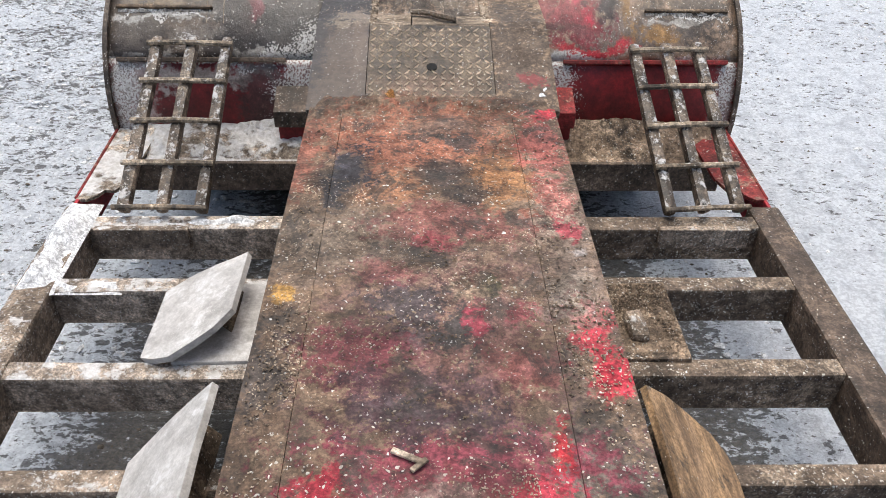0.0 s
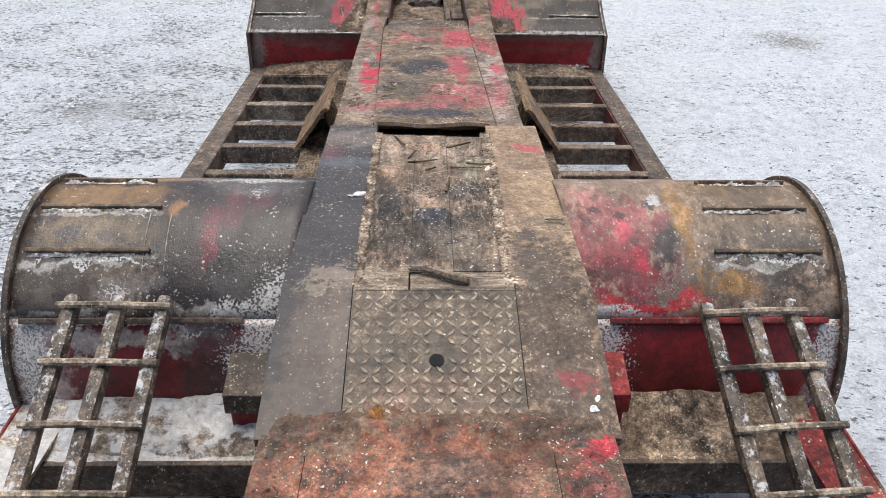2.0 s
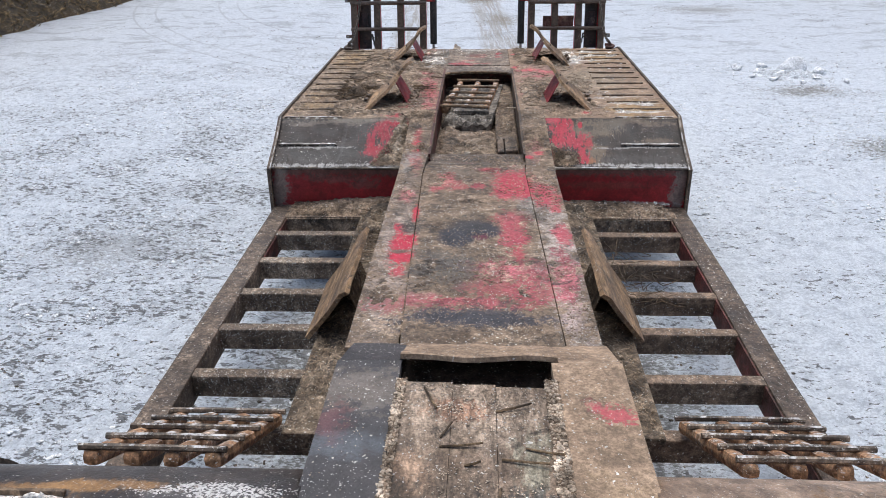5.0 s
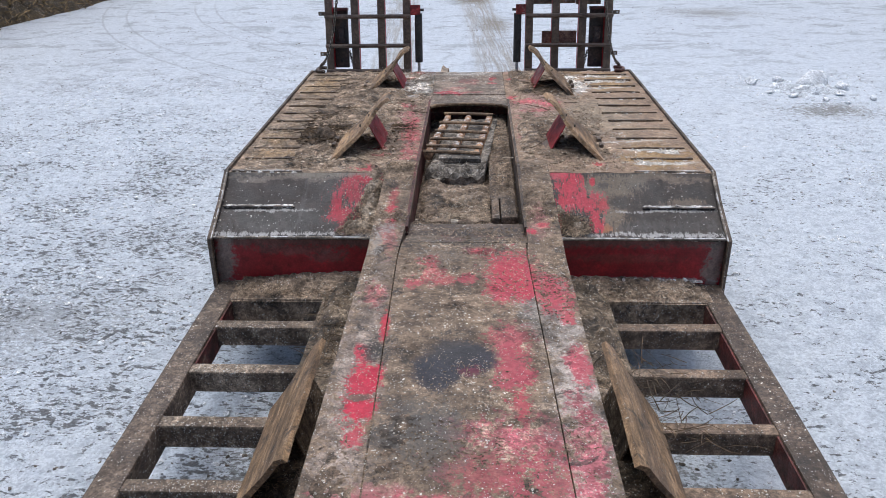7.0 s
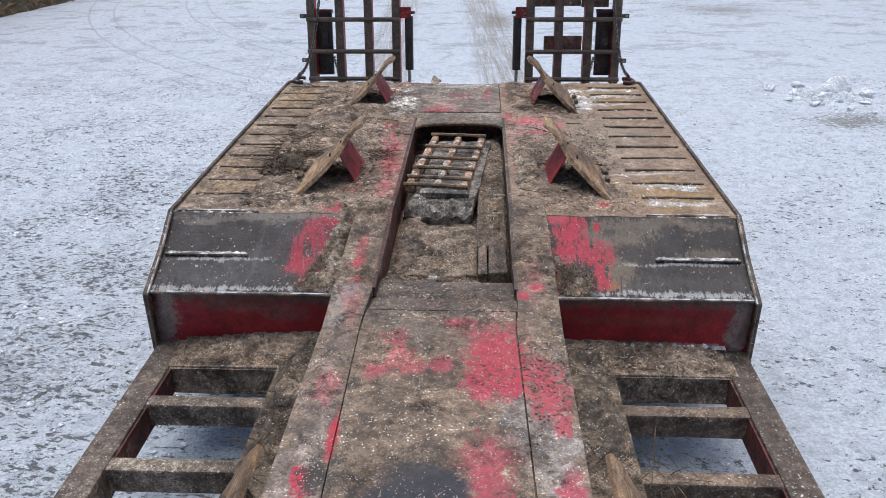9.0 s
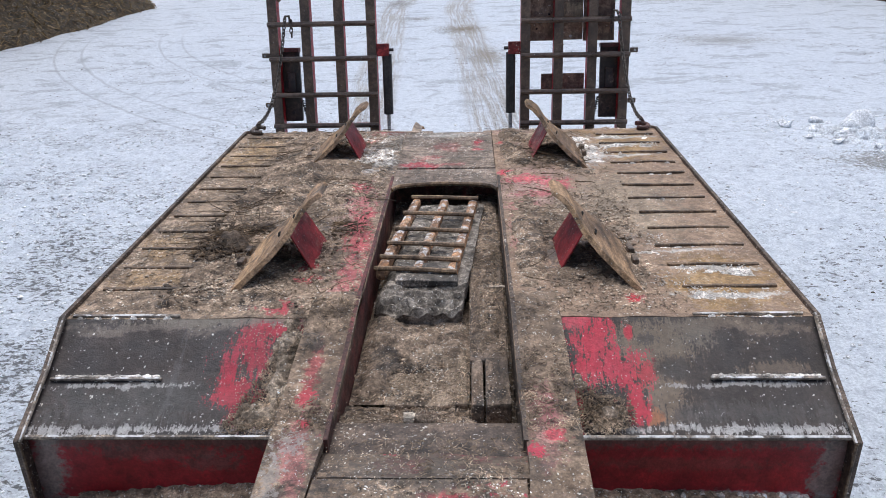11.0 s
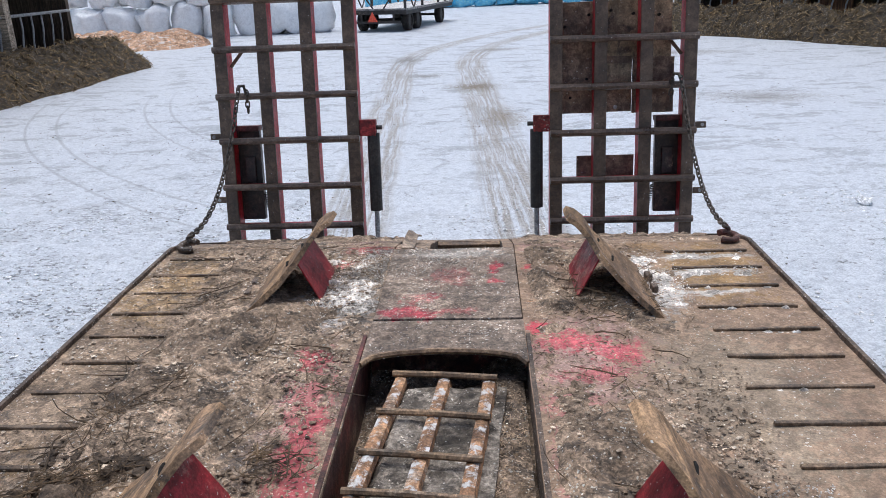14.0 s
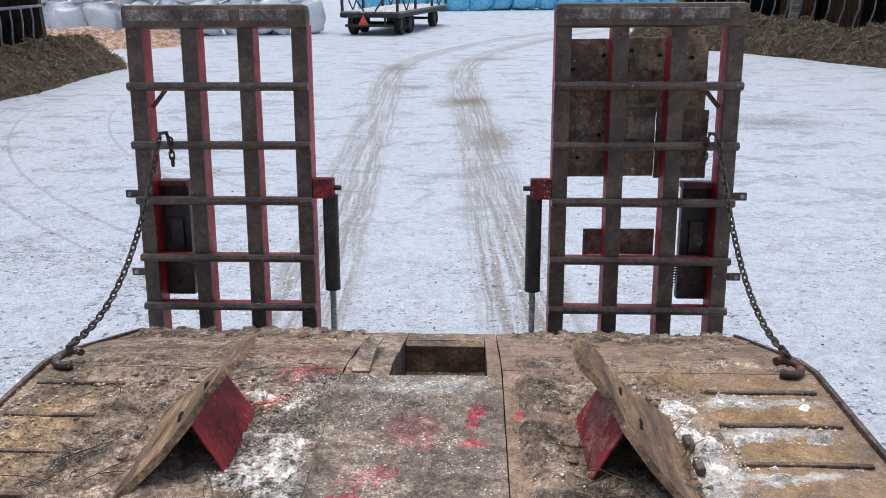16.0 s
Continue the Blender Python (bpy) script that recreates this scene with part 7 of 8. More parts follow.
def feed_barn(name, label, a, b, facing, brown):
    """An open-fronted feed barn: dark inside, front posts, roof, feed fence with slanted bars."""
    t = thing(name, label, "barn")
    a, b = Vector((*a, 0)), Vector((*b, 0))
    d = (b - a).normalized()
    back = Vector((-d.y, d.x, 0)) * facing
    L = (b - a).length

    def wall(p, q, z0, z1, th, nm, mat, lab=""):
        w = (q - p).normalized()
        s = Vector((-w.y, w.x, 0)) * th
        return part(nm, slab([tuple(p - s / 2) [:2] + (z1,), tuple(q - s / 2)[:2] + (z1,), tuple(q + s / 2)[:2] + (z1,), tuple(p + s / 2)[:2] + (z1,)], z1 - z0), mat, t, lab)
    wall(a + back * 7, b + back * 7, 0, 4.2, 0.15, "back_wall", m_barn_wood, "dark board wall")
    wall(a, a + back * 7, 0, 4.2, 0.15, "end_wall", m_barn_wood)
    wall(b, b + back * 7, 0, 4.2, 0.15, "end_wall", m_barn_wood)
    part("floor", slab([tuple(a + Vector((0, 0, 0.06))), tuple(b + Vector((0, 0, 0.06))), tuple(b + back * 7 + Vector((0, 0, 0.06))), tuple(a + back * 7 + Vector((0, 0, 0.06)))], 0.05), m_dirt, t)
    part("roof", slab([tuple(a - back * 1.0 + Vector((0, 0, 3.7))), tuple(b - back * 1.0 + Vector((0, 0, 3.7))), tuple(b + back * 7.4 + Vector((0, 0, 4.6))), tuple(a + back * 7.4 + Vector((0, 0, 4.6)))], 0.15), m_barn_wood, t, "low dark roof")
    for i in range(int(L / 4.2) + 1):
        p = a + d * min(L, 0.1 + i * 4.2)
        part("post", box(p.x - 0.11, p.x + 0.11, p.y - 0.11, p.y + 0.11, 0, 3.75, 0.012), m_timber, t, "grey timber post")
    wall(a, b, 0, 0.45, 0.12, "kerb_wall", m_plate_grey)
    part("top_rail", rod([tuple(a + Vector((0, 0, 1.42))), tuple(b + Vector((0, 0, 1.42)))], 0.035, 8), m_galv, t, "galvanised feed fence rail")
    part("low_rail", rod([tuple(a + Vector((0, 0, 0.5))), tuple(b + Vector((0, 0, 0.5)))], 0.03, 8), m_galv, t, "galvanised feed fence rail")
    me = bpy.data.meshes.new("fence_bar")
    off = d * 0.10
    bb = rod([(0, 0, 0.5), tuple(off * 0.2 + Vector((0, 0, 0.8))), tuple(off + Vector((0, 0, 1.1))), tuple(off + Vector((0, 0, 1.42)))], 0.022, 6)
    bb.to_mesh(me)
    bb.free()
    me.materials.append(m_galv)
    for i in range(int(L / 0.42)):
        ob = new("fence_bar", me)
        ob.parent = t
        ob.location = a + d * (0.2 + i * 0.42)
    if brown:
        for i in range(int(L / 1.9)):
            p = a + d * (0.9 + i * 1.9) + back * (1.2 + 0.3 * math.sin(i * 2.3))
            wall(p, p + d * (0.8 + 0.4 * math.sin(i * 1.3)), 0.2, 1.6, 0.08, "stall_board", m_barn_brown, "rusty brown stall partition")
    return t


feed_barn("feed_barn", "open dark feed barn with a galvanised feed fence", (-10.3, 11.0), (-10.0, 26.4), 1, False)
feed_barn("feed_barn", "open dark feed barn with rusty brown partitions", (6.6, 34.2), (15.2, 21.0), 1, True)


def bale_mesh(seed):
    b = bmesh.new()
    seg, prof = 26, [(0.0, 0.0), (0.40, 0.0), (0.53, 0.05), (0.585, 0.16), (0.60, 0.55), (0.585, 0.96), (0.53, 1.08), (0.40, 1.13), (0.0, 1.14)]
    rings = []
    for r, z in prof[1:-1]:
        rings.append([b.verts.new((r * math.cos(t), r * math.sin(t), z)) for t in np.linspace(0, 2 * math.pi, seg, endpoint=False)])
    lo, hi = b.verts.new((0, 0, prof[0][1])), b.verts.new((0, 0, prof[-1][1]))
    for p, q in zip(rings, rings[1:]):
        for i in range(seg):
            b.faces.new((p[i], p[(i + 1) % seg], q[(i + 1) % seg], q[i]))
    for i in range(seg):
        b.faces.new((rings[0][(i + 1) % seg], rings[0][i], lo)), b.faces.new((rings[-1][i], rings[-1][(i + 1) % seg], hi))
    uneven(b, 0.24, 1.7, seed)
    uneven(b, 0.09, 4.5, seed + 2)
    for v in b.verts:
        v.co.z = max(0.0, v.co.z)
    bmesh.ops.recalc_face_normals(b, faces=b.faces)
    me = bpy.data.meshes.new("silage_bale")
    b.to_mesh(me)
    b.free()
    me.polygons.foreach_set("use_smooth", [True] * len(me.polygons))
    return me


rng = random.Random(11)
white_bales, blue_bales = [bale_mesh(s) for s in range(5)], [bale_mesh(s + 20) for s in range(4)]
for me in white_bales:
    me.materials.append(m_bale_white)
for me in blue_bales:
    me.materials.append(m_bale_blue)


def stack(p, q, rows, meshes, label, group, lean_in):
    p, q = Vector((*p, 0)), Vector((*q, 0))
    d = (q - p).normalized()
    back = Vector((-d.y, d.x, 0))
    L = (q - p).length
    for r in range(rows):
        for i in range(int(L / 1.17) - r % 2):
            c = p + d * (0.6 + i * 1.17 + (r % 2) * 0.58) + back * (lean_in * r + rng.uniform(-0.08, 0.08))
            ob = new("silage_bale", rng.choice(meshes))
            ob.matrix_basis = Matrix.Translation((c.x, c.y, r * 1.10)) @ Matrix.Rotation(rng.uniform(0, 6.28), 4, "Z") @ Matrix.Rotation(radians(rng.uniform(-14, 14)), 4, "X") @ Matrix.Diagonal((rng.uniform(.95, 1.10),) * 2 + (rng.uniform(.94, 1.08), 1))
            tagged(ob, label, "silage bale", group)


stack((-21.5, 34.6), (-4.6, 36.4), 4, white_bales, "round silage bale in white plastic wrap, stacked in a wall", "white bales", 0.25)
stack((-6.0, 50.5), (14.0, 53.5), 2, blue_bales, "round silage bale in light blue plastic wrap", "blue bales", 0.3)


def hay_wagon():
    t = thing("hay_wagon", "flat dark hay wagon with open stakes, standing on snow", "wagon", m=pose(-3.45, 35.2, 0, 0, 0, -14))
    part("bed", uneven(box(-1.05, 1.05, 0, 6.0, 0.72, 0.80, 0.01), 0.004, 3, 1), m_grey_boards, t, "snow dusted board bed")
    part("bed_frame", box(-1.06, 1.06, -0.03, 0.05, 0.60, 0.74, 0.01), m_wagon, t, "dark rear bar")
    for x in (-0.95, 0.95):
        part("side_frame", box(x - 0.05, x + 0.05, 0.05, 6.0, 0.58, 0.72, 0.01), m_wagon, t)
    part("bumper", box(-0.85, 0.85, -0.12, -0.06, 0.30, 0.38, 0.01), m_wagon, t, "low rear bar")
    for x in (-0.6, 0.6):
        part("bumper_post", box(x - 0.03, x + 0.03, -0.10, -0.04, 0.36, 0.62, 0.005), m_wagon, t)
    for y in (0.7, 1.65, 4.6):
        part("axle", rod([(-0.85, y, 0.33), (0.85, y, 0.33)], 0.05, 10), m_wagon, t)
        for x in (-0.85, 0.85):
            wheel(x, y, 0.345, 0.35, 0.24, t, m_wagon)
    for x in (-1.0, 1.0):
        for y in (0.06, 2.0, 4.0, 5.9):
            part("stake", box(x - 0.04, x + 0.04, y - 0.04, y + 0.04, 0.74, 2.4, 0.005), m_wagon, t)
        for y in (0.06, 4.0):
            part("brace", rod([(x, y, 1.75), (x, y + 0.95, 0.78)], 0.028, 6), m_wagon, t)
            part("brace", rod([(x, y + 1.9, 1.75), (x, y + 0.95, 0.78)], 0.028, 6), m_wagon, t)
        part("top_bar", rod([(x, 0.06, 2.3), (x, 5.9, 2.3)], 0.035, 8), m_wagon, t)
    for y in (0.06, 5.9):
        part("brace", rod([(-0.95, y, 1.8), (-0.2, y, 0.8)], 0.028, 6), m_wagon, t)
        part("brace", rod([(0.95, y, 1.8), (0.2, y, 0.8)], 0.028, 6), m_wagon, t)
    part("reflector_triangle", slab([(-0.36, -0.13, 0.36), (0.02, -0.13, 0.36), (-0.17, -0.13, 0.70)], 0.02, (0, -1, 0)), m_sign, t, "orange-red slow vehicle triangle")


hay_wagon()

# lumps of snow and soil beside the trailer
for i, (x, y, s) in enumerate(((4.22, 13.45, 0.17), (4.0, 13.2, 0.07), (4.4, 13.0, 0.06), (3.8, 12.9, 0.06), (4.12, 12.7, 0.05), (3.55, 13.6, 0.07), (3.75, 13.35, 0.05), (4.55, 13.3, 0.09), (4.42, 13.62, 0.08), (3.95, 13.75, 0.06), (4.7, 12.8, 0.05), (4.3, 12.55, 0.04), (3.6, 13.1, 0.04), (-1.42, 2.62, 0.0))):
    if s:
        b = bmesh.new()
        bmesh.ops.create_icosphere(b, subdivisions=3, radius=s)
        for v in b.verts:
            v.co.z *= 0.5
        uneven(b, s * 0.75, 1.5 / s * 0.5, i)
        tagged(part("snow_lump", b, m_ice, None, "", Matrix.Translation((x, y, s * 0.35)), True), "lump of dirty snow on the ground", "snow lump", "snow lumps")

# ---- litter on the trailer ----
rs = np.random.default_rng(8)


def strew(n, x0, x1, y0, y1, zf, lump=3.0, thr=0.0, seed=1):
    x, y = rs.uniform(x0, x1, n * 3), rs.uniform(y0, y1, n * 3)
    keep = fbm(x * lump, y * lump, 3, seed) + rs.uniform(-0.25, 0.25, n * 3) > thr
    x, y = x[keep][:n], y[keep][:n]
    return np.stack([x, y, np.array([zf(a, b) for a, b in zip(x, y)])], 1)


bz = lambda x, y: beam_z(y) + (0.013 if y < 2.87 or (-0.27 < x < 0.26 and y > 4.86) else 0.003) - (0.185 * max(0.0, y - 6.82) if -0.27 < x < 0.285 else 0.0)
dz = lambda x, y: DZ + 0.004 if y < 10.02 else DZ + 0.004 - (y - 10.02) * 0.308
slz = lambda x, y: float(np.interp(y, (7.185, 7.40, 7.57), (0.735, 0.838, DZ))) + 0.003
pz = lambda x, y: float(pocket_floor(np.array(x), np.array(y)))
pale = np.concatenate([strew(600, 0.42, 0.75, 2.07, 2.39, lambda x, y: 0.529, 3, -0.1, 39), strew(700, -0.37, -0.25, 1.3, 2.3, lambda x, y: 0.894, 5, 0.15, 40), strew(700, -0.19, 0.23, 3.9, 4.48, lambda x, y: 1.0085, 5, 0.05, 35), strew(500, -0.1, 0.2, 1.3, 1.5, lambda x, y: 0.90, 4, 0.0, 36), strew(350, -0.13, 0.125, 7.17, 7.5, lambda x, y: 0.797, 4, 0.0, 37), strew(500, -0.64, -0.43, 7.19, 7.55, slz, 4, -0.1, 31), strew(350, 0.44, 0.66, 7.19, 7.38, slz, 4, -0.1, 32), strew(3600, -0.38, 0.425, 1.2, 2.86, bz, 4, 0.15, 1), strew(900, -0.395, 0.445, 2.9, 4.47, bz, 5, 0.15, 2), strew(3600, -0.42, 0.43, 4.9, 7.3, bz, 4, 0.1, 3),
                       strew(500, -0.34, -0.26, 1.3, 2.35, lambda x, y: 0.893, 6, 0.0, 11), strew(260, -0.05, 0.12, 1.4, 1.75, lambda x, y: 0.895, 5, 0.0, 12), 
                       strew(4200, -1.1, -0.28, 7.6, 10.6, lambda x, y: dz(x, y) + 0.008, 3, 0.0, 6), strew(2600, 0.29, 0.85, 7.6, 10.6, lambda x, y: dz(x, y) + 0.008, 3, 0.0, 7), strew(1600, -0.25, 0.26, 7.05, 9.1, lambda x, y: pz(x, y) + 0.004, 3, 0.0, 8),
                       strew(500, -0.25, 0.26, 9.24, 9.97, lambda x, y: 0.955, 4, 0.0, 9)])
litter("wood_chips", "pale wood chips and straw bits strewn over the trailer", "wood chips", pale, (0.0070, 0.0038), m_chip_pale, 0.2, rs)
ice = np.concatenate([strew(1500, -0.56, -0.265, 9.32, 9.98, lambda x, y: DZ + 0.004, 4, -0.1, 61), strew(500, 0.68, 0.92, 9.3, 9.9, lambda x, y: DZ + 0.006, 4, 0.0, 62), strew(400, 0.72, 0.95, 7.8, 8.3, lambda x, y: DZ + 0.006, 4, 0.0, 63),
                      strew(300, -0.2, 0.2, 9.6, 9.97, lambda x, y: 0.956, 4, 0.0, 64), strew(120, 0.92, 1.22, 7.70, 7.79, lambda x, y: DZ + 0.006, 9, 0.0, 66), strew(100, 0.92, 1.20, 7.90, 7.98, lambda x, y: DZ + 0.006, 9, 0.0, 67),
                      strew(100, 0.92, 1.22, 9.61, 9.70, lambda x, y: DZ + 0.006, 9, 0.0, 70), strew(100, 0.92, 1.22, 9.80, 9.89, lambda x, y: DZ + 0.006, 9, 0.0, 71)])
litter("ice_crumbs", "white frozen crumbs beside the hatch lid", "ice crumbs", ice, (0.009, 0.006), m_frost, 0.35, rs)
dark_grit = np.concatenate([strew(1200, -0.213, -0.184, 3.34, 4.50, lambda x, y: 1.008, 6, -0.5, 5), strew(2000, 0.212, 0.250, 3.34, 4.50, lambda x, y: 1.008, 6, -0.5, 6)])
litter("grit", "dark bark grit filling the gaps beside the planks", "grit", dark_grit, (0.012, 0.007), m_chip_dark, rng=rs)
mud = np.concatenate([strew(1100, 0.42, 0.75, 2.07, 2.39, lambda x, y: 0.527, 3, -0.2, 38), strew(1500, -0.42, 0.43, 4.9, 7.4, bz, 3, 0.08, 26), strew(1300, -0.38, 0.425, 1.2, 2.86, bz, 3, 0.1, 27), strew(2200, -1.2, -0.28, 7.6, 10.4, dz, 2.5, 0.1, 16), strew(1100, 0.29, 0.9, 7.6, 10.3, dz, 2.5, 0.12, 17), strew(2200, -0.25, 0.26, 7.05, 9.15, pz, 3, -0.2, 18),
                      strew(900, -0.69, -0.43, 4.9, 7.15, lambda x, y: 0.498, 3, -0.1, 19), strew(900, 0.44, 0.69, 4.9, 7.15, lambda x, y: 0.498, 3, -0.1, 20),
                      strew(500, -1.15, -0.45, 7.02, 7.2, lambda x, y: 0.486, 3, -0.1, 21), strew(300, 0.45, 1.15, 7.02, 7.2, lambda x, y: 0.486, 3, -0.1, 22),
                      strew(400, 0.46, 1.1, 3.24, 3.42, lambda x, y: 0.51, 3, -0.1, 23)])
litter("mud_crumbs", "brown crumbs of mud and bark on the trailer", "mud crumbs", mud, (0.012, 0.007), m_chip_dark, 0.35, rs, 0.7)


def mud_l(x, y):
    near = -1.7 * np.clip((-0.97 - x) / 0.06, 0, 1) - 0.60 * np.exp(-((x + 0.36) / 0.10) ** 2 - ((y - 8.35) / 0.75) ** 2) + np.exp(-((x + 0.82) / 0.24) ** 2) * np.exp(-((y - 8.55) / 0.75) ** 2) + 0.8 * np.exp(-((x + 0.62) / 0.18) ** 2) * np.exp(-((y - 9.2) / 0.4) ** 2) - 0.5 * np.exp(-((x + 0.38) / 0.16) ** 2 - ((y - 9.65) / 0.3) ** 2) - 0.9 * np.exp(-((x + 0.50) / 0.13) ** 2 - ((y - 8.12) / 0.2) ** 2) - 0.8 * np.exp(-((x + 0.50) / 0.13) ** 2 - ((y - 9.6) / 0.2) ** 2)
    return 0.006 + 0.034 * near * (1 + fbm(x * 5, y * 5, 4, 31)) + 0.030 * fbm(x * 12, y * 12, 4, 32) + 0.010 * fbm(x * 55, y * 55, 3, 33)


def mud_r(x, y):
    near = -0.8 * np.exp(-((x - 0.50) / 0.22) ** 2 - ((y - 8.95) / 0.24) ** 2) - 1.2 * np.exp(-((x - 0.50) / 0.12) ** 2 - ((y - 8.12) / 0.2) ** 2) - 1.2 * np.exp(-((x - 0.50) / 0.12) ** 2 - ((y - 9.6) / 0.2) ** 2) - 0.4 * np.clip((x - 0.78) / 0.06, 0, 1) + np.exp(-((x - 0.55) / 0.22) ** 2) * (np.exp(-((y - 8.25) / 0.45) ** 2) + np.exp(-((y - 9.6) / 0.35) ** 2)) + 0.5 * np.exp(-((x - 0.36) / 0.1) ** 2)
    return 0.002 + 0.028 * near * (1 + fbm(x * 5, y * 5, 4, 41)) + 0.026 * fbm(x * 12, y * 12, 4, 42) + 0.010 * fbm(x * 55, y * 55, 3, 43)


# bark fibres and straw trodden into the dirt
lz = lambda x, y: DZ + 0.003 + max(0.0, float(mud_l(np.array(x), np.array(y))) - 0.012)
rz = lambda x, y: DZ + 0.003 + max(0.0, float(mud_r(np.array(x), np.array(y))) - 0.012)
fib = np.concatenate([strew(2600, -1.0, -0.28, 7.6, 10.0, lz, 3, -0.05, 401), strew(1500, 0.29, 0.86, 7.6, 10.0, rz, 3, 0.0, 402), strew(450, 0.44, 0.62, 7.19, 7.34, lambda x, y: slz(x, y) + 0.006, 3, -0.15, 404),
                      strew(1500, -0.25, 0.125, 7.0, 7.86, lambda x, y: max(pz(x, y) + 0.004, 0.794 if y > 7.29 else 0.0), 3, -0.2, 405), strew(1100, 0.13, 0.255, 7.5, 9.0, lambda x, y: 0.846, 3, -0.2, 406), strew(1400, -0.69, -0.43, 4.95, 7.15, lambda x, y: 0.502, 3, -0.1, 407), strew(1400, 0.44, 0.69, 4.95, 7.15, lambda x, y: 0.502, 3, -0.1, 408),
                      strew(1400, -1.15, -0.45, 7.02, 7.19, lambda x, y: 0.496 + 0.10 * (y - 7.02), 3, -0.2, 409), strew(600, 0.45, 1.15, 7.02, 7.19, lambda x, y: 0.496 + 0.06 * (y - 7.02), 3, -0.2, 410), strew(900, -0.42, 0.43, 6.3, 7.0, bz, 3, 0.0, 411), strew(700, -0.42, 0.43, 4.9, 6.3, bz, 3, 0.1, 412),
                      strew(500, -0.43, -0.27, 7.0, 7.7, lambda x, y: float(np.interp(y, (6.7, 7.3, 7.66), (0.873, 0.928, 0.961))) + 0.002, 3, 0.0, 413), strew(500, 0.28, 0.44, 7.0, 7.7, lambda x, y: float(np.interp(y, (6.7, 7.3, 7.66), (0.873, 0.928, 0.961))) + 0.002, 3, 0.0, 414)])
litter("bark_fibres", "tan bark fibres and straw trodden into the dirt", "bark fibres", fib, (0.026, 0.0038), m_fibre, 0.5, rs, 1.0)


def twigs(name, label, n, area, zf, length, seed, group=None):
    r = random.Random(seed)
    b = bmesh.new()
    for _ in range(n):
        x, y = r.uniform(area[0], area[1]), r.uniform(area[2], area[3])
        a, L = r.uniform(0, 6.28), r.uniform(length * 0.3, length)
        z = zf(x, y) + 0.006
        bend = r.uniform(-0.5, 0.5)
        lift = r.uniform(0, 0.25) * L
        pts, px, py = [], x, y
        for i in range(5):
            pts.append((px, py, z + lift * i / 4 + r.uniform(0, 0.006)))
            px += math.cos(a) * L / 4
            py += math.sin(a) * L / 4
            a += bend * 0.5
        rod(pts, r.uniform(0.0012, 0.0030), 4, b, taper=0.5)
    return tagged(part(name, b, m_twig), label, "twigs", kind="stuff")


relief("snow_patch", "low patch of broken snow on the yard", np.linspace(3.25, 4.95, 150), np.linspace(12.4, 14.0, 140), lambda x, y: 0.0,
       lambda x, y: 0.010 + 0.06 * np.exp(-((x - 4.15) / 0.22) ** 2 - ((y - 13.25) / 0.2) ** 2) + 0.075 * fbm(x * 7, y * 7, 5, 181) + 0.02 * fbm(x * 40, y * 40, 2, 182) - 0.06 * np.clip(np.hypot((x - 4.1) / 0.8, (y - 13.2) / 0.7) - 0.45, 0, 1), m_snow_patch)
twigs("twig_litter", "dry twigs and stalks on the muddy deck", 70, (-1.1, -0.35, 7.7, 10.1), dz, 0.22, 1)
twigs("twig_litter", "dry twigs and stalks on the muddy deck", 28, (0.3, 0.8, 7.7, 9.8), dz, 0.15, 2)
twigs("twig_litter", "tangle of dry twigs on the shelf beside the beam", 90, (-0.68, -0.5, 6.3, 7.1), lambda x, y: 0.5, 0.16, 3)
twigs("twig_litter", "tangle of dry twigs on the cross members", 110, (0.5, 0.95, 5.9, 6.5), lambda x, y: 0.48, 0.18, 4)
twigs("twig_litter", "stalks among the dirt in the pocket", 40, (-0.2, 0.2, 7.1, 9.0), pz, 0.14, 5)


def clods(name, label, n, area, zf, size, mat, seed, lump=1.2, thr=0.12, flat=0.6):
    r = np.random.default_rng(seed)
    x, y = r.uniform(area[0], area[1], n * 5), r.uniform(area[2], area[3], n * 5)
    keep = fbm(x * lump, y * lump, 3, seed) + r.uniform(-0.15, 0.15, n * 5) > thr
    x, y = x[keep][:n], y[keep][:n]
    b = bmesh.new()
    bmesh.ops.create_icosphere(b, subdivisions=1, radius=1.0)
    b.verts.ensure_lookup_table()
    base = np.array([v.co for v in b.verts])
    tri = np.array([[v.index for v in f.verts] for f in b.faces])
    b.free()
    m = len(x)
    s = size * (0.2 + 0.8 * r.uniform(0, 1, m) ** 3)
    z = np.array([zf(p, q) for p, q in zip(x, y)])
    jit = 1 + r.uniform(-0.38, 0.38, (m, len(base), 1))
    v = base[None] * jit * s[:, None, None] * np.stack([r.uniform(0.7, 1.5, m), r.uniform(0.7, 1.3, m), np.full(m, flat)], 1)[:, None, :]
    v = v + np.stack([x, y, z + s * flat * 0.3], 1)[:, None, :]
    f = (tri[None] + (np.arange(m) * len(base))[:, None, None]).reshape(-1, 3)
    me = bpy.data.meshes.new(name)
    me.from_pydata(v.reshape(-1, 3).tolist(), [], f.tolist())
    return tagged(link(name, me, mat), label, "clods", kind="stuff")


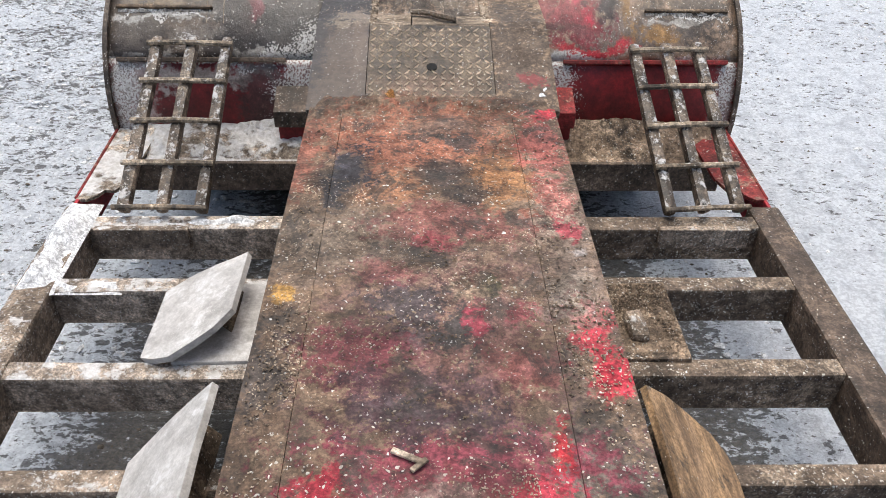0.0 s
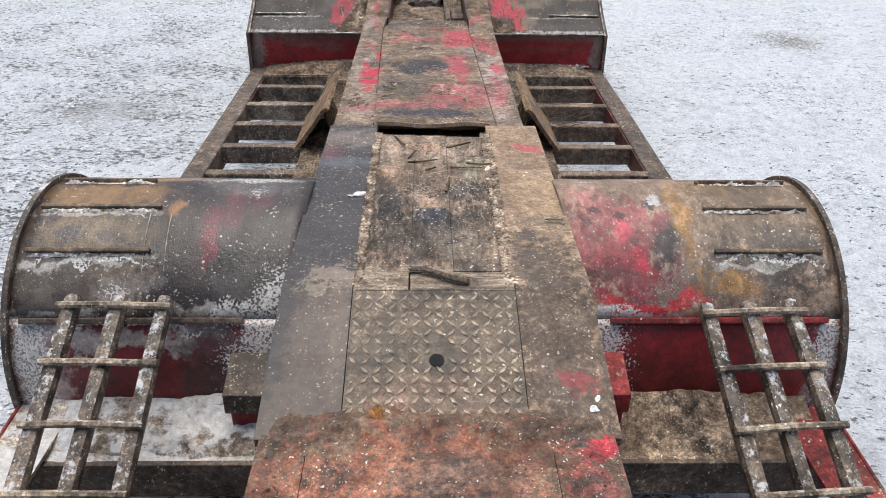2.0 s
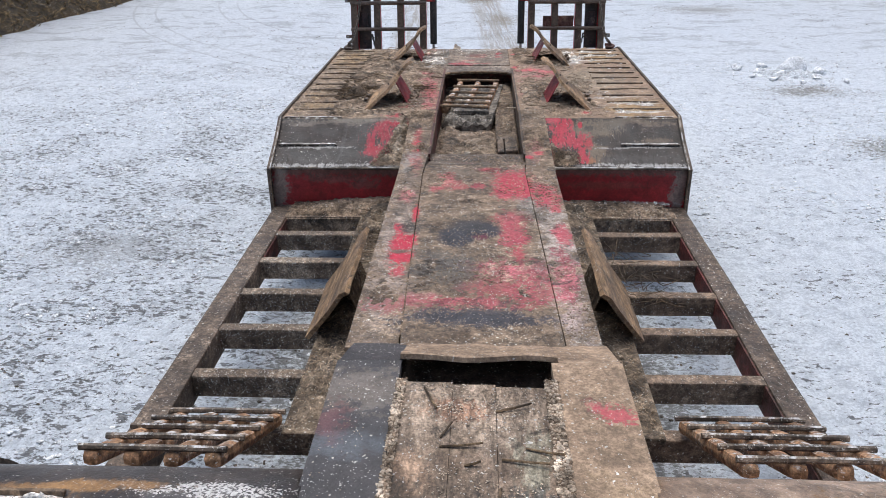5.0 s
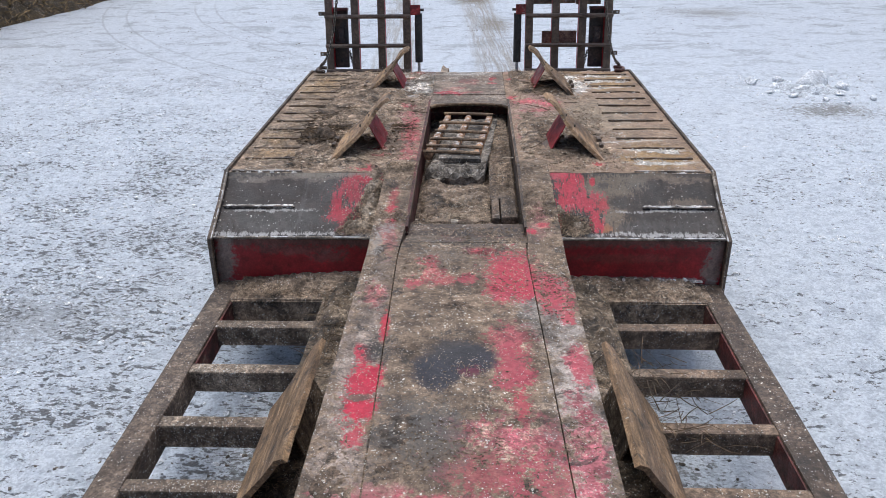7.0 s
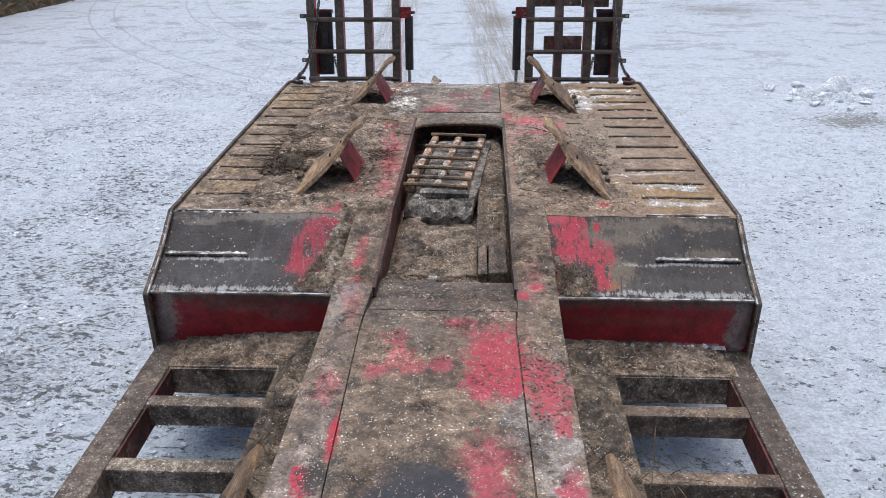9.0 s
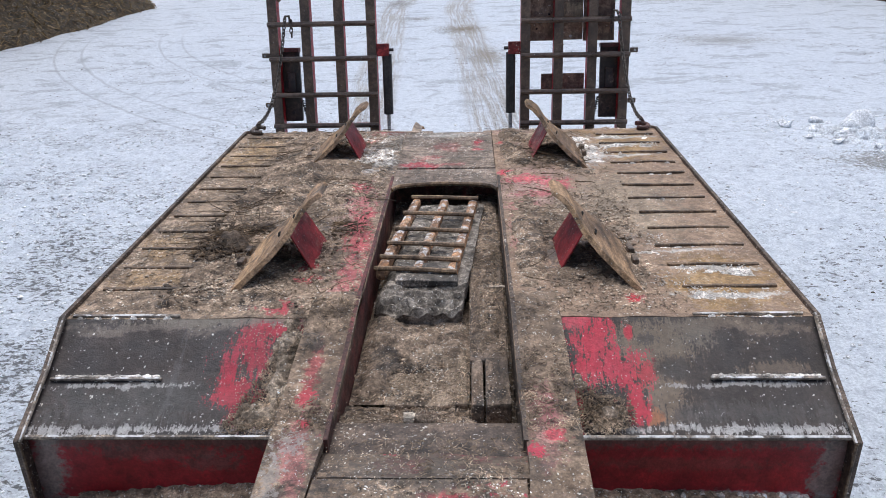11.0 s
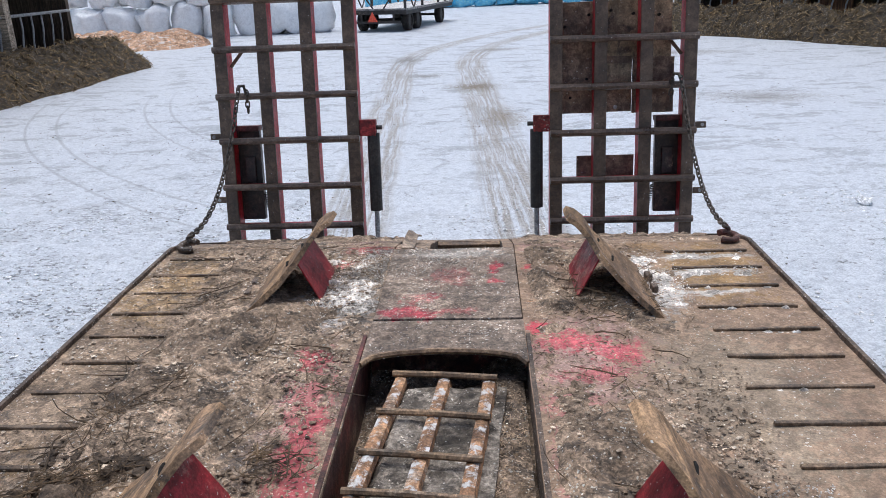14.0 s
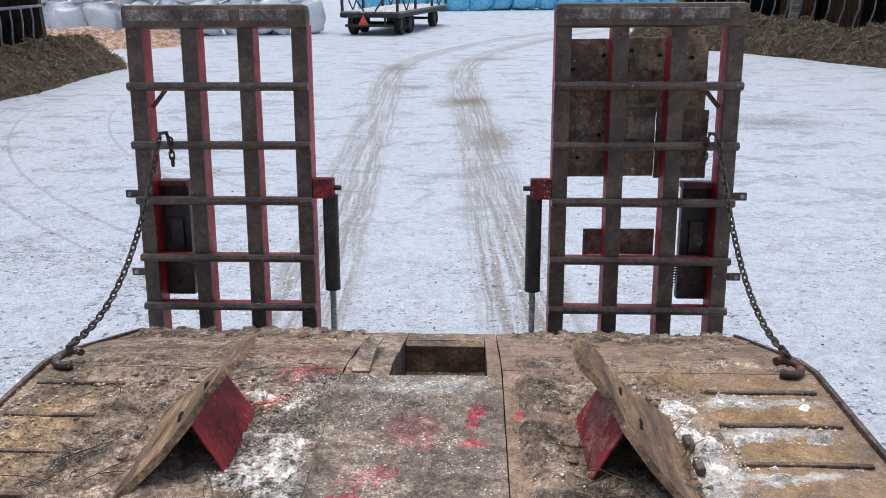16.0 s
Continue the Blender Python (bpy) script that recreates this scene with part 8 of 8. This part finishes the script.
flat_deck = lambda x, y: DZ + 0.001
for n, x0, x1, sd in ((1500, -0.212, -0.186, 501), (2600, 0.213, 0.249, 502)):
    clods("grit", "pale coarse grit filling the gap beside the planks", n, (x0, x1, 3.34, 4.50), lambda x, y: 1.0075, 0.0065, m_chip_pale, sd, 3.0, -0.6, 0.8)
    clods("grit", "dark coarse grit filling the gap beside the planks", n // 2, (x0, x1, 3.34, 4.50), lambda x, y: 1.0075, 0.0060, m_chip_dark, sd + 2, 3.0, -0.6, 0.8)
relief("mud_layer", "crumbly brown mud caked on the deck", np.linspace(-1.22, -0.285, 110), np.linspace(7.62, 10.0, 280), flat_deck, mud_l, m_dirt)
relief("mud_layer", "crumbly brown mud caked on the deck", np.linspace(0.295, 0.92, 74), np.linspace(7.66, 10.0, 276), flat_deck, mud_r, m_dirt)
for sd, x0, x1 in ((50, -0.69, -0.43), (51, 0.44, 0.69)):
    relief("debris_layer", "bark and soil lying along the beam", np.linspace(x0, x1, 36), np.linspace(4.95, 7.15, 260), lambda x, y: 0.494,
           lambda x, y, sd=sd: 0.012 + 0.05 * np.clip((y - 6.4) / 0.5, 0, 1) * (0.5 + fbm(x * 6, y * 6, 3, sd)) + 0.035 * fbm(x * 9, y * 9, 4, sd) + 0.012 * fbm(x * 50, y * 50, 3, sd + 3), m_debris)
for sd, x0, x1, hi in ((60, -1.18, -0.43, 0.030), (61, 0.44, 1.19, 0.014)):
    relief("debris_layer", "soil banked against the red panel", np.linspace(x0, x1, 110), np.linspace(7.0, 7.262, 42), lambda x, y: 0.484,
           lambda x, y, sd=sd, hi=hi: 0.022 + np.clip((y - 7.04) / 0.12, 0, 1) * (0.012 + hi * np.clip(1.15 - np.abs(x), 0, 0.5) / 0.5) + 0.014 * fbm(x * 6, y * 6, 3, sd) + 0.014 * fbm(x * 45, y * 45, 3, sd + 3), m_dirt)
relief("bark_tuft", "matted bark fibre lying on the sloping panel", np.linspace(-0.72, -0.428, 60), np.linspace(7.19, 7.60, 80), slz,
       lambda x, y: 0.010 - 0.22 * np.clip(-0.462 - 0.52 * (7.56 - y) - x, -0.06, 1) + 0.030 * fbm(x * 16, y * 16, 4, 211) + 0.012 * fbm(x * 60, y * 60, 2, 212), m_matted)
relief("bark_tuft", "matted bark fibre lying on the sloping panel", np.linspace(0.438, 0.70, 56), np.linspace(7.19, 7.48, 60), slz,
       lambda x, y: -0.004 + 0.030 * np.exp(-((x - 0.56) / 0.065) ** 2 - ((y - 7.255) / 0.045) ** 2) + 0.016 * np.exp(-((x - 0.475) / 0.022) ** 2 - ((y - 7.37) / 0.07) ** 2) + 0.024 * fbm(x * 16, y * 16, 4, 213) + 0.010 * fbm(x * 60, y * 60, 2, 214), m_matted)
tuft_l = strew(4200, -0.72, -0.43, 7.19, 7.585, lambda x, y: slz(x, y) + 0.007, 3, -0.3, 421)
tuft_l = tuft_l[tuft_l[:, 0] > -0.475 - 0.52 * (7.56 - tuft_l[:, 1])]
tuft_r = strew(900, 0.46, 0.645, 7.19, 7.31, lambda x, y: slz(x, y) + 0.012, 3, -0.3, 422)
tuft_r = tuft_r[np.hypot((tuft_r[:, 0] - 0.555) / 0.095, (tuft_r[:, 1] - 7.25) / 0.06) < 1.0]
litter("bark_fibres", "matted bark fibre on the sloping panels", "bark fibres", np.concatenate([tuft_l, tuft_r]), (0.018, 0.0032), m_fibre, 0.5, rs, 1.0)
relief("debris_layer", "soil and frozen chips on the apron", np.linspace(-1.14, -0.45, 100), np.linspace(3.215, 3.45, 36), lambda x, y: 0.487 + (y - 3.2) * 0.24,
       lambda x, y: 0.020 + 0.14 * np.clip((y - 3.30) / 0.14, 0, 1) ** 2 * np.clip((x + 0.80) / 0.35, 0, 1) + 0.03 * fbm(x * 9, y * 9, 4, 71) + 0.012 * fbm(x * 50, y * 50, 3, 72), m_dirt_snow)
relief("debris_layer", "brown soil on the apron", np.linspace(0.45, 1.14, 100), np.linspace(3.215, 3.45, 36), lambda x, y: 0.487 + (y - 3.2) * 0.24,
       lambda x, y: 0.018 + 0.05 * np.clip((y - 3.30) / 0.14, 0, 1) ** 2 + 0.03 * fbm(x * 9, y * 9, 4, 73) + 0.012 * fbm(x * 50, y * 50, 3, 74), m_dirt)
# thin crumbling mud on the beam
relief("mud_layer", "thin brown mud dried on the beam", np.linspace(-0.425, 0.435, 110), np.linspace(4.95, 6.81, 240), bz,
       lambda x, y: 0.000 - 0.05 * np.exp(-((x + 0.272 - np.vectorize(skew)(y)) / 0.016) ** 2) - 0.05 * np.exp(-((x - 0.290 - np.vectorize(skew)(y)) / 0.016) ** 2) - 0.03 * np.exp(-((x + 0.32) / 0.06) ** 2 - ((y - 5.72) / 0.2) ** 2) - 0.03 * np.exp(-((x - 0.2) / 0.1) ** 2 - ((y - 6.48) / 0.2) ** 2) + 0.030 * fbm(x * 5, y * 4, 5, 101) + 0.009 * fbm(x * 60, y * 60, 2, 102) - 0.02 * np.exp(-((x + 0.02) / 0.2) ** 2 - ((y - 5.86) / 0.2) ** 2), m_mud)
relief("mud_layer", "thin brown mud dried on the beam", np.linspace(-0.385, 0.428, 110), np.linspace(1.25, 2.86, 200), lambda x, y: bz(x, y) - (0.05 if abs(x + 0.2765) < 0.010 or abs(x - 0.2835) < 0.010 else 0.0),
       lambda x, y: -0.009 - 0.04 * np.exp(-((x + 0.2765) / 0.012) ** 2) - 0.04 * np.exp(-((x - 0.2835) / 0.012) ** 2) + 0.030 * fbm(x * 6, y * 5, 5, 103) + 0.009 * fbm(x * 60, y * 60, 2, 104), m_mud)
relief("mud_layer", "gritty mud trodden into the joint below the tread plate", np.linspace(-0.38, 0.425, 130), np.linspace(2.80, 2.955, 34), lambda x, y: 0.902 + 0.262 * max(0.0, y - 2.888),
       lambda x, y: 0.012 + 0.012 * np.exp(-((y - 2.885) / 0.02) ** 2) + 0.018 * fbm(x * 9, y * 9, 4, 105) + 0.008 * fbm(x * 60, y * 60, 2, 106), m_beam_front)
# thin frost between the grip bars, beside the hatch lid and beside the rear plate
for k, (x0, x1, y0, y1, off) in enumerate(((0.91, 1.24, 7.69, 7.795, 0.008), (0.91, 1.22, 7.88, 7.985, 0.006), (0.91, 1.18, 8.08, 8.175, 0.003), (0.91, 1.2, 9.42, 9.505, 0.003), (0.90, 1.22, 9.59, 9.70, 0.007), (0.90, 1.22, 9.78, 9.89, 0.007),
                                           (-0.57, -0.262, 9.22, 9.97, 0.003), (0.70, 0.90, 9.28, 9.92, 0.006), (0.72, 0.92, 7.8, 8.25, -0.001), (-1.23, -0.95, 7.69, 7.795, -0.002))):
    relief("frost_layer", "thin white frost lying on the deck plate", np.linspace(x0, x1, int((x1 - x0) / 0.008)), np.linspace(y0, y1, int((y1 - y0) / 0.008)), lambda x, y: DZ + 0.003,
           lambda x, y, k=k, off=off: off + 0.026 * fbm(x * 14, y * 18, 4, 300 + k) + 0.012 * fbm(x * 70, y * 70, 2, 330 + k), m_frost)
# clean snow lying on the rail and the cross members
relief("snow_cap", "clean white snow on the side rail", np.linspace(-1.285, -1.155, 20), np.linspace(2.36, 2.86, 60), lambda x, y: 0.522,
       lambda x, y: 0.046 + 0.050 * fbm(x * 11, y * 9, 4, 81) - 0.02 * np.clip((2.45 - y) / 0.06, 0, 1), m_ice)
relief("snow_cap", "clean white snow on the cross member", np.linspace(-1.18, -0.42, 90), np.linspace(2.715, 2.80, 14), lambda x, y: 0.514,
       lambda x, y: 0.016 + 0.05 * fbm(x * 9, y * 14, 3, 82), m_ice)
relief("snow_cap", "clean white snow in the rail corner", np.linspace(-1.19, -0.95, 36), np.linspace(2.37, 2.45, 14), lambda x, y: 0.514,
       lambda x, y: 0.012 + 0.06 * fbm(x * 9, y * 14, 3, 84) + 0.03 * np.clip((-1.08 - x) / 0.1, 0, 1), m_ice)


gzz = lambda x, y: float(ground_z(np.array(x), np.array(y)))
clods("frozen_clods", "dark frozen crumbs scattered on the snow", 7000, (-7, 7, -0.5, 22), gzz, 0.010, m_clod, 4, 0.8, 0.10)
clods("frozen_clods", "dark frozen crumbs under and beside the trailer", 2500, (-3.2, 1.2, 0.5, 6.5), gzz, 0.011, m_clod, 5, 1.5, 0.0)
clods("snow_crumbs", "small crumbs of broken snow", 14000, (-5, 5, -0.5, 14), gzz, 0.018, m_ice, 9, 1.5, 0.1)
clods("mud_lumps", "lumps of dried mud on the deck", 800, (-1.0, -0.3, 7.65, 10.0), lambda x, y: DZ + 0.002, 0.013, m_chip_dark, 12, 2.0, 0.05, 0.35)
clods("mud_lumps", "lumps of dried mud on the deck", 320, (0.3, 0.85, 7.65, 8.6), lambda x, y: DZ + 0.002, 0.011, m_chip_dark, 13, 2.0, 0.1, 0.35)
clods("mud_lumps", "lumps of dried mud in the pocket", 900, (-0.25, 0.26, 7.05, 9.1), pz, 0.012, m_chip_dark, 14, 3.0, -0.1)

# mud on the tail, and bark heaped along its edge
for x0, x1, sd in ((-1.24, -0.285, 91), (0.295, 1.25, 92)):
    relief("mud_layer", "gravelly brown mud on the sloping tail", np.linspace(x0, x1, 120), np.linspace(10.04, 10.775, 90), dz,
           lambda x, y, sd=sd: 0.010 + 0.026 * fbm(x * 10, y * 10, 4, sd) + 0.010 * fbm(x * 55, y * 55, 3, sd + 2) + 0.035 * np.exp(-((y - 10.68) / 0.05) ** 2) * (0.5 + fbm(x * 7, y * 2, 3, sd + 4)), m_dirt)
    clods("mud_lumps", "lumps of bark and mud along the tail edge", 420, (x0, x1, 10.55, 10.76), dz, 0.028, m_chip_dark, sd, 3.0, -0.1, 0.5)
clods("mud_lumps", "clods of mud under and beside the guide plates", 420, (-0.80, -0.42, 7.85, 8.35), lambda x, y: DZ + 0.004, 0.012, m_chip_dark, 93, 3.0, -0.1)
clods("mud_lumps", "clods of mud under and beside the guide plates", 420, (0.42, 0.80, 7.85, 8.35), lambda x, y: DZ + 0.004, 0.012, m_chip_dark, 94, 3.0, -0.1)
clods("mud_lumps", "clods of mud under and beside the guide plates", 200, (0.42, 0.76, 9.28, 9.85), lambda x, y: DZ + 0.006, 0.015, m_chip_dark, 95, 3.0, -0.1)
clods("mud_lumps", "clods of mud under and beside the guide plates", 200, (-0.80, -0.55, 9.25, 9.8), lambda x, y: DZ + 0.006, 0.015, m_chip_dark, 96, 3.0, -0.1)
twigs("twig_litter", "tangle of dry twigs and roots on the deck", 110, (-1.02, -0.80, 8.2, 8.9), lambda x, y: DZ + 0.008, 0.17, 97)
clods("pale_crumbs", "pale frozen crumbs on the soil below the red panel", 700, (0.46, 1.15, 7.03, 7.19), lambda x, y: 0.496 + 0.08 * (y - 7.03), 0.008, m_chip_pale, 151, 4.0, -0.1)
# root clump and loose crumbs on the muddy side of the deck
relief("root_mound", "dark mound of soil and roots on the deck", np.linspace(-1.04, -0.70, 60), np.linspace(8.02, 8.46, 70), flat_deck,
       lambda x, y: 0.002 + 0.055 * np.exp(-((x + 0.86) / 0.085) ** 2 - ((y - 8.21) / 0.11) ** 2) * (0.9 + 1.3 * fbm(x * 14, y * 14, 4, 141)) + 0.016 * fbm(x * 40, y * 40, 3, 142), m_soil)
clods("mud_lumps", "dark lumps of soil about the roots", 320, (-1.0, -0.72, 8.05, 8.42), lambda x, y: DZ + 0.012 + 0.03 * math.exp(-((x + 0.86) / 0.08) ** 2 - ((y - 8.21) / 0.1) ** 2), 0.020, m_soil, 143, 4.0, -0.15, 0.7)
twigs("root_tangle", "tangle of dark roots and stalks on the soil mound", 120, (-0.98, -0.76, 8.06, 8.36), lambda x, y: DZ + 0.012 + 0.035 * math.exp(-((x + 0.86) / 0.08) ** 2 - ((y - 8.21) / 0.1) ** 2), 0.10, 144)
twigs("root_tangle", "tangle of dark roots beside the guide plate", 60, (-0.46, -0.34, 8.3, 8.42), lambda x, y: DZ + 0.012, 0.09, 145)
clods("mud_lumps", "dark crumbs strewn between the grip bars", 900, (-1.02, -0.34, 7.65, 9.9), lambda x, y: DZ + 0.003, 0.010, m_soil, 146, 3.0, 0.0, 0.35)
clods("pale_crumbs", "pale crumbs of bark and ice strewn over the deck", 2600, (-1.25, -0.30, 7.62, 9.95), lambda x, y: DZ + 0.004 + max(0.0, float(mud_l(np.array(x), np.array(y))) - 0.012), 0.007, m_chip_pale, 147, 3.0, -0.02, 0.35)
clods("pale_crumbs", "pale crumbs of bark and ice strewn over the deck", 1100, (0.30, 0.86, 7.62, 9.95), lambda x, y: DZ + 0.004 + max(0.0, float(mud_r(np.array(x), np.array(y))) - 0.012), 0.007, m_chip_pale, 148, 3.0, 0.05, 0.35)
clods("pale_crumbs", "pale frozen crumbs at the front of the deck", 350, (-0.98, -0.66, 7.66, 7.98), lambda x, y: DZ + 0.004, 0.009, m_chip_pale, 149, 5.0, 0.0)
twigs("twig_litter", "stalks under the guide plate", 70, (0.45, 0.75, 9.2, 9.6), lambda x, y: DZ + 0.006, 0.16, 98)


# small single finds: fir sprig, dry leaf, rope end, scraps of wood, spots of ice
def fir_sprig(at, turn, length):
    t = thing("fir_sprig", "small green fir sprig lying on the plate", "sprig", m=pose(*at, 0, 0, turn))
    part("stem", rod([(0, 0, 0.003), (length * 0.5, 0.002, 0.005), (length, 0, 0.004)], 0.0012, 5, taper=0.5), m_twig, t)
    b = bmesh.new()
    for i in range(22):
        x = length * (0.06 + 0.92 * i / 21)
        for s in (-1, 1):
            rod([(x, 0, 0.004), (x + 0.004, s * 0.005, 0.006), (x + 0.006, s * 0.009, 0.004)], 0.0006, 4, b)
    tagged(part("needles", b, m_needle, t), kind="stuff")


fir_sprig((0.370, 3.715, 1.016), -4, 0.062)
leaf = bmesh.new()
rows = [[leaf.verts.new((0.045 * u, 0.017 * math.sin(math.pi * u) * v, 0.006 + 0.012 * abs(v) * math.sin(math.pi * u) + 0.008 * math.sin(u * 5))) for v in (-1, -0.5, 0, 0.5, 1)] for u in (0.02, 0.2, 0.4, 0.6, 0.8, 0.98)]
for r, s in zip(rows, rows[1:]):
    for i in range(4):
        leaf.faces.new((r[i], r[i + 1], s[i + 1], s[i]))
bmesh.ops.solidify(leaf, geom=leaf.faces[:], thickness=0.0008)
tagged(part("dry_leaf", leaf, m_leaf, None, "", pose(-0.135, 2.93, 0.912, 12, 0, -50)), "curled dry orange leaf by the tread plate", "leaf")


def pine_cone(m, length, r):
    """A weathered cone: a spindle core and rings of overlapping scales, its stalk end bleached."""
    t = thing("pine_cone", "grey weathered pine cone with a bleached stalk end lying in dirt", "pine cone", m=m)
    part("core", rod([(0, 0, 0), (length * 0.3, 0, 0), (length * 0.75, 0, 0), (length, 0, 0)], r * 0.62, 10, taper=0.6), m_twig, t)
    b = bmesh.new()
    for i in range(13):
        u = 0.24 + 0.74 * i / 12
        rr = r * (0.72 + 0.36 * math.sin(math.pi * min(1.0, u * 0.95))) * (1.0 if u < 0.8 else 1.0 - (u - 0.8) * 2.4)
        for k in range(11):
            a = 2 * math.pi * (k + 0.5 * (i % 2)) / 11
            e = Vector((0, math.cos(a), math.sin(a)))
            w = Vector((0, -math.sin(a), math.cos(a))) * rr * 0.30
            c = Vector((u * length, 0, 0))
            p = [b.verts.new(c + e * rr * 0.72 - w), b.verts.new(c + e * rr * 0.72 + w), b.verts.new(c + e * rr * 1.04 + w * 0.7 + Vector((length * 0.075, 0, 0))),
                 b.verts.new(c + e * rr * 1.10 + Vector((length * 0.098, 0, 0))), b.verts.new(c + e * rr * 1.04 - w * 0.7 + Vector((length * 0.075, 0, 0)))]
            low = b.verts.new(c + e * rr * 0.66 + Vector((length * 0.05, 0, 0)))
            b.faces.new(p)
            for q in range(5):
                b.faces.new((p[(q + 1) % 5], p[q], low))
    tagged(part("scales", b, m_cone, t, "grey brown overlapping scales"), kind="stuff")
    part("stalk_end", uneven(rod([(-length * 0.10, 0, 0), (length * 0.06, 0, 0.001), (length * 0.22, 0, 0)], r * 0.86, 10), 0.004, 60, 2), m_rope, t, "bleached frayed stalk end")


pine_cone(pose(-0.058, 7.146, 0.836, 0, 0, -10), 0.098, 0.021)
for x, y, a, n in ((-0.042, 1.43, -25, 0.035), (-0.02, 1.41, 40, 0.02), (0.23, 7.78, 5, 0.03)):
    c, s = math.cos(radians(a)) * n, math.sin(radians(a)) * n
    z = 0.907 if y < 3 else DZ + 0.012
    tagged(part("wood_scrap", uneven(box(-n, n, -0.006, 0.006, 0, 0.006, 0.002, cuts=1), 0.003, 50, x), m_chip_pale, None, "", pose(x, y, z, 0, 0, a)), "pale splintered scrap of wood on the steel", "wood scrap", "wood scraps")
for x, y, s in ((-0.240, 3.915, 0.014), (-0.262, 3.905, 0.009), (-0.222, 3.925, 0.010), (0.40, 2.94, 0.014), (0.41, 2.97, 0.010)):
    b = bmesh.new()
    bmesh.ops.create_icosphere(b, subdivisions=2, radius=s)
    for v in b.verts:
        v.co.z *= 0.3
    uneven(b, s * 0.5, 0.7 / s, x * 50)
    tagged(part("ice_spot", b, m_ice, None, "", Matrix.Translation((x, y, beam_z(y) + 0.004))), "small spot of white ice on the plate", "ice", "ice spots")
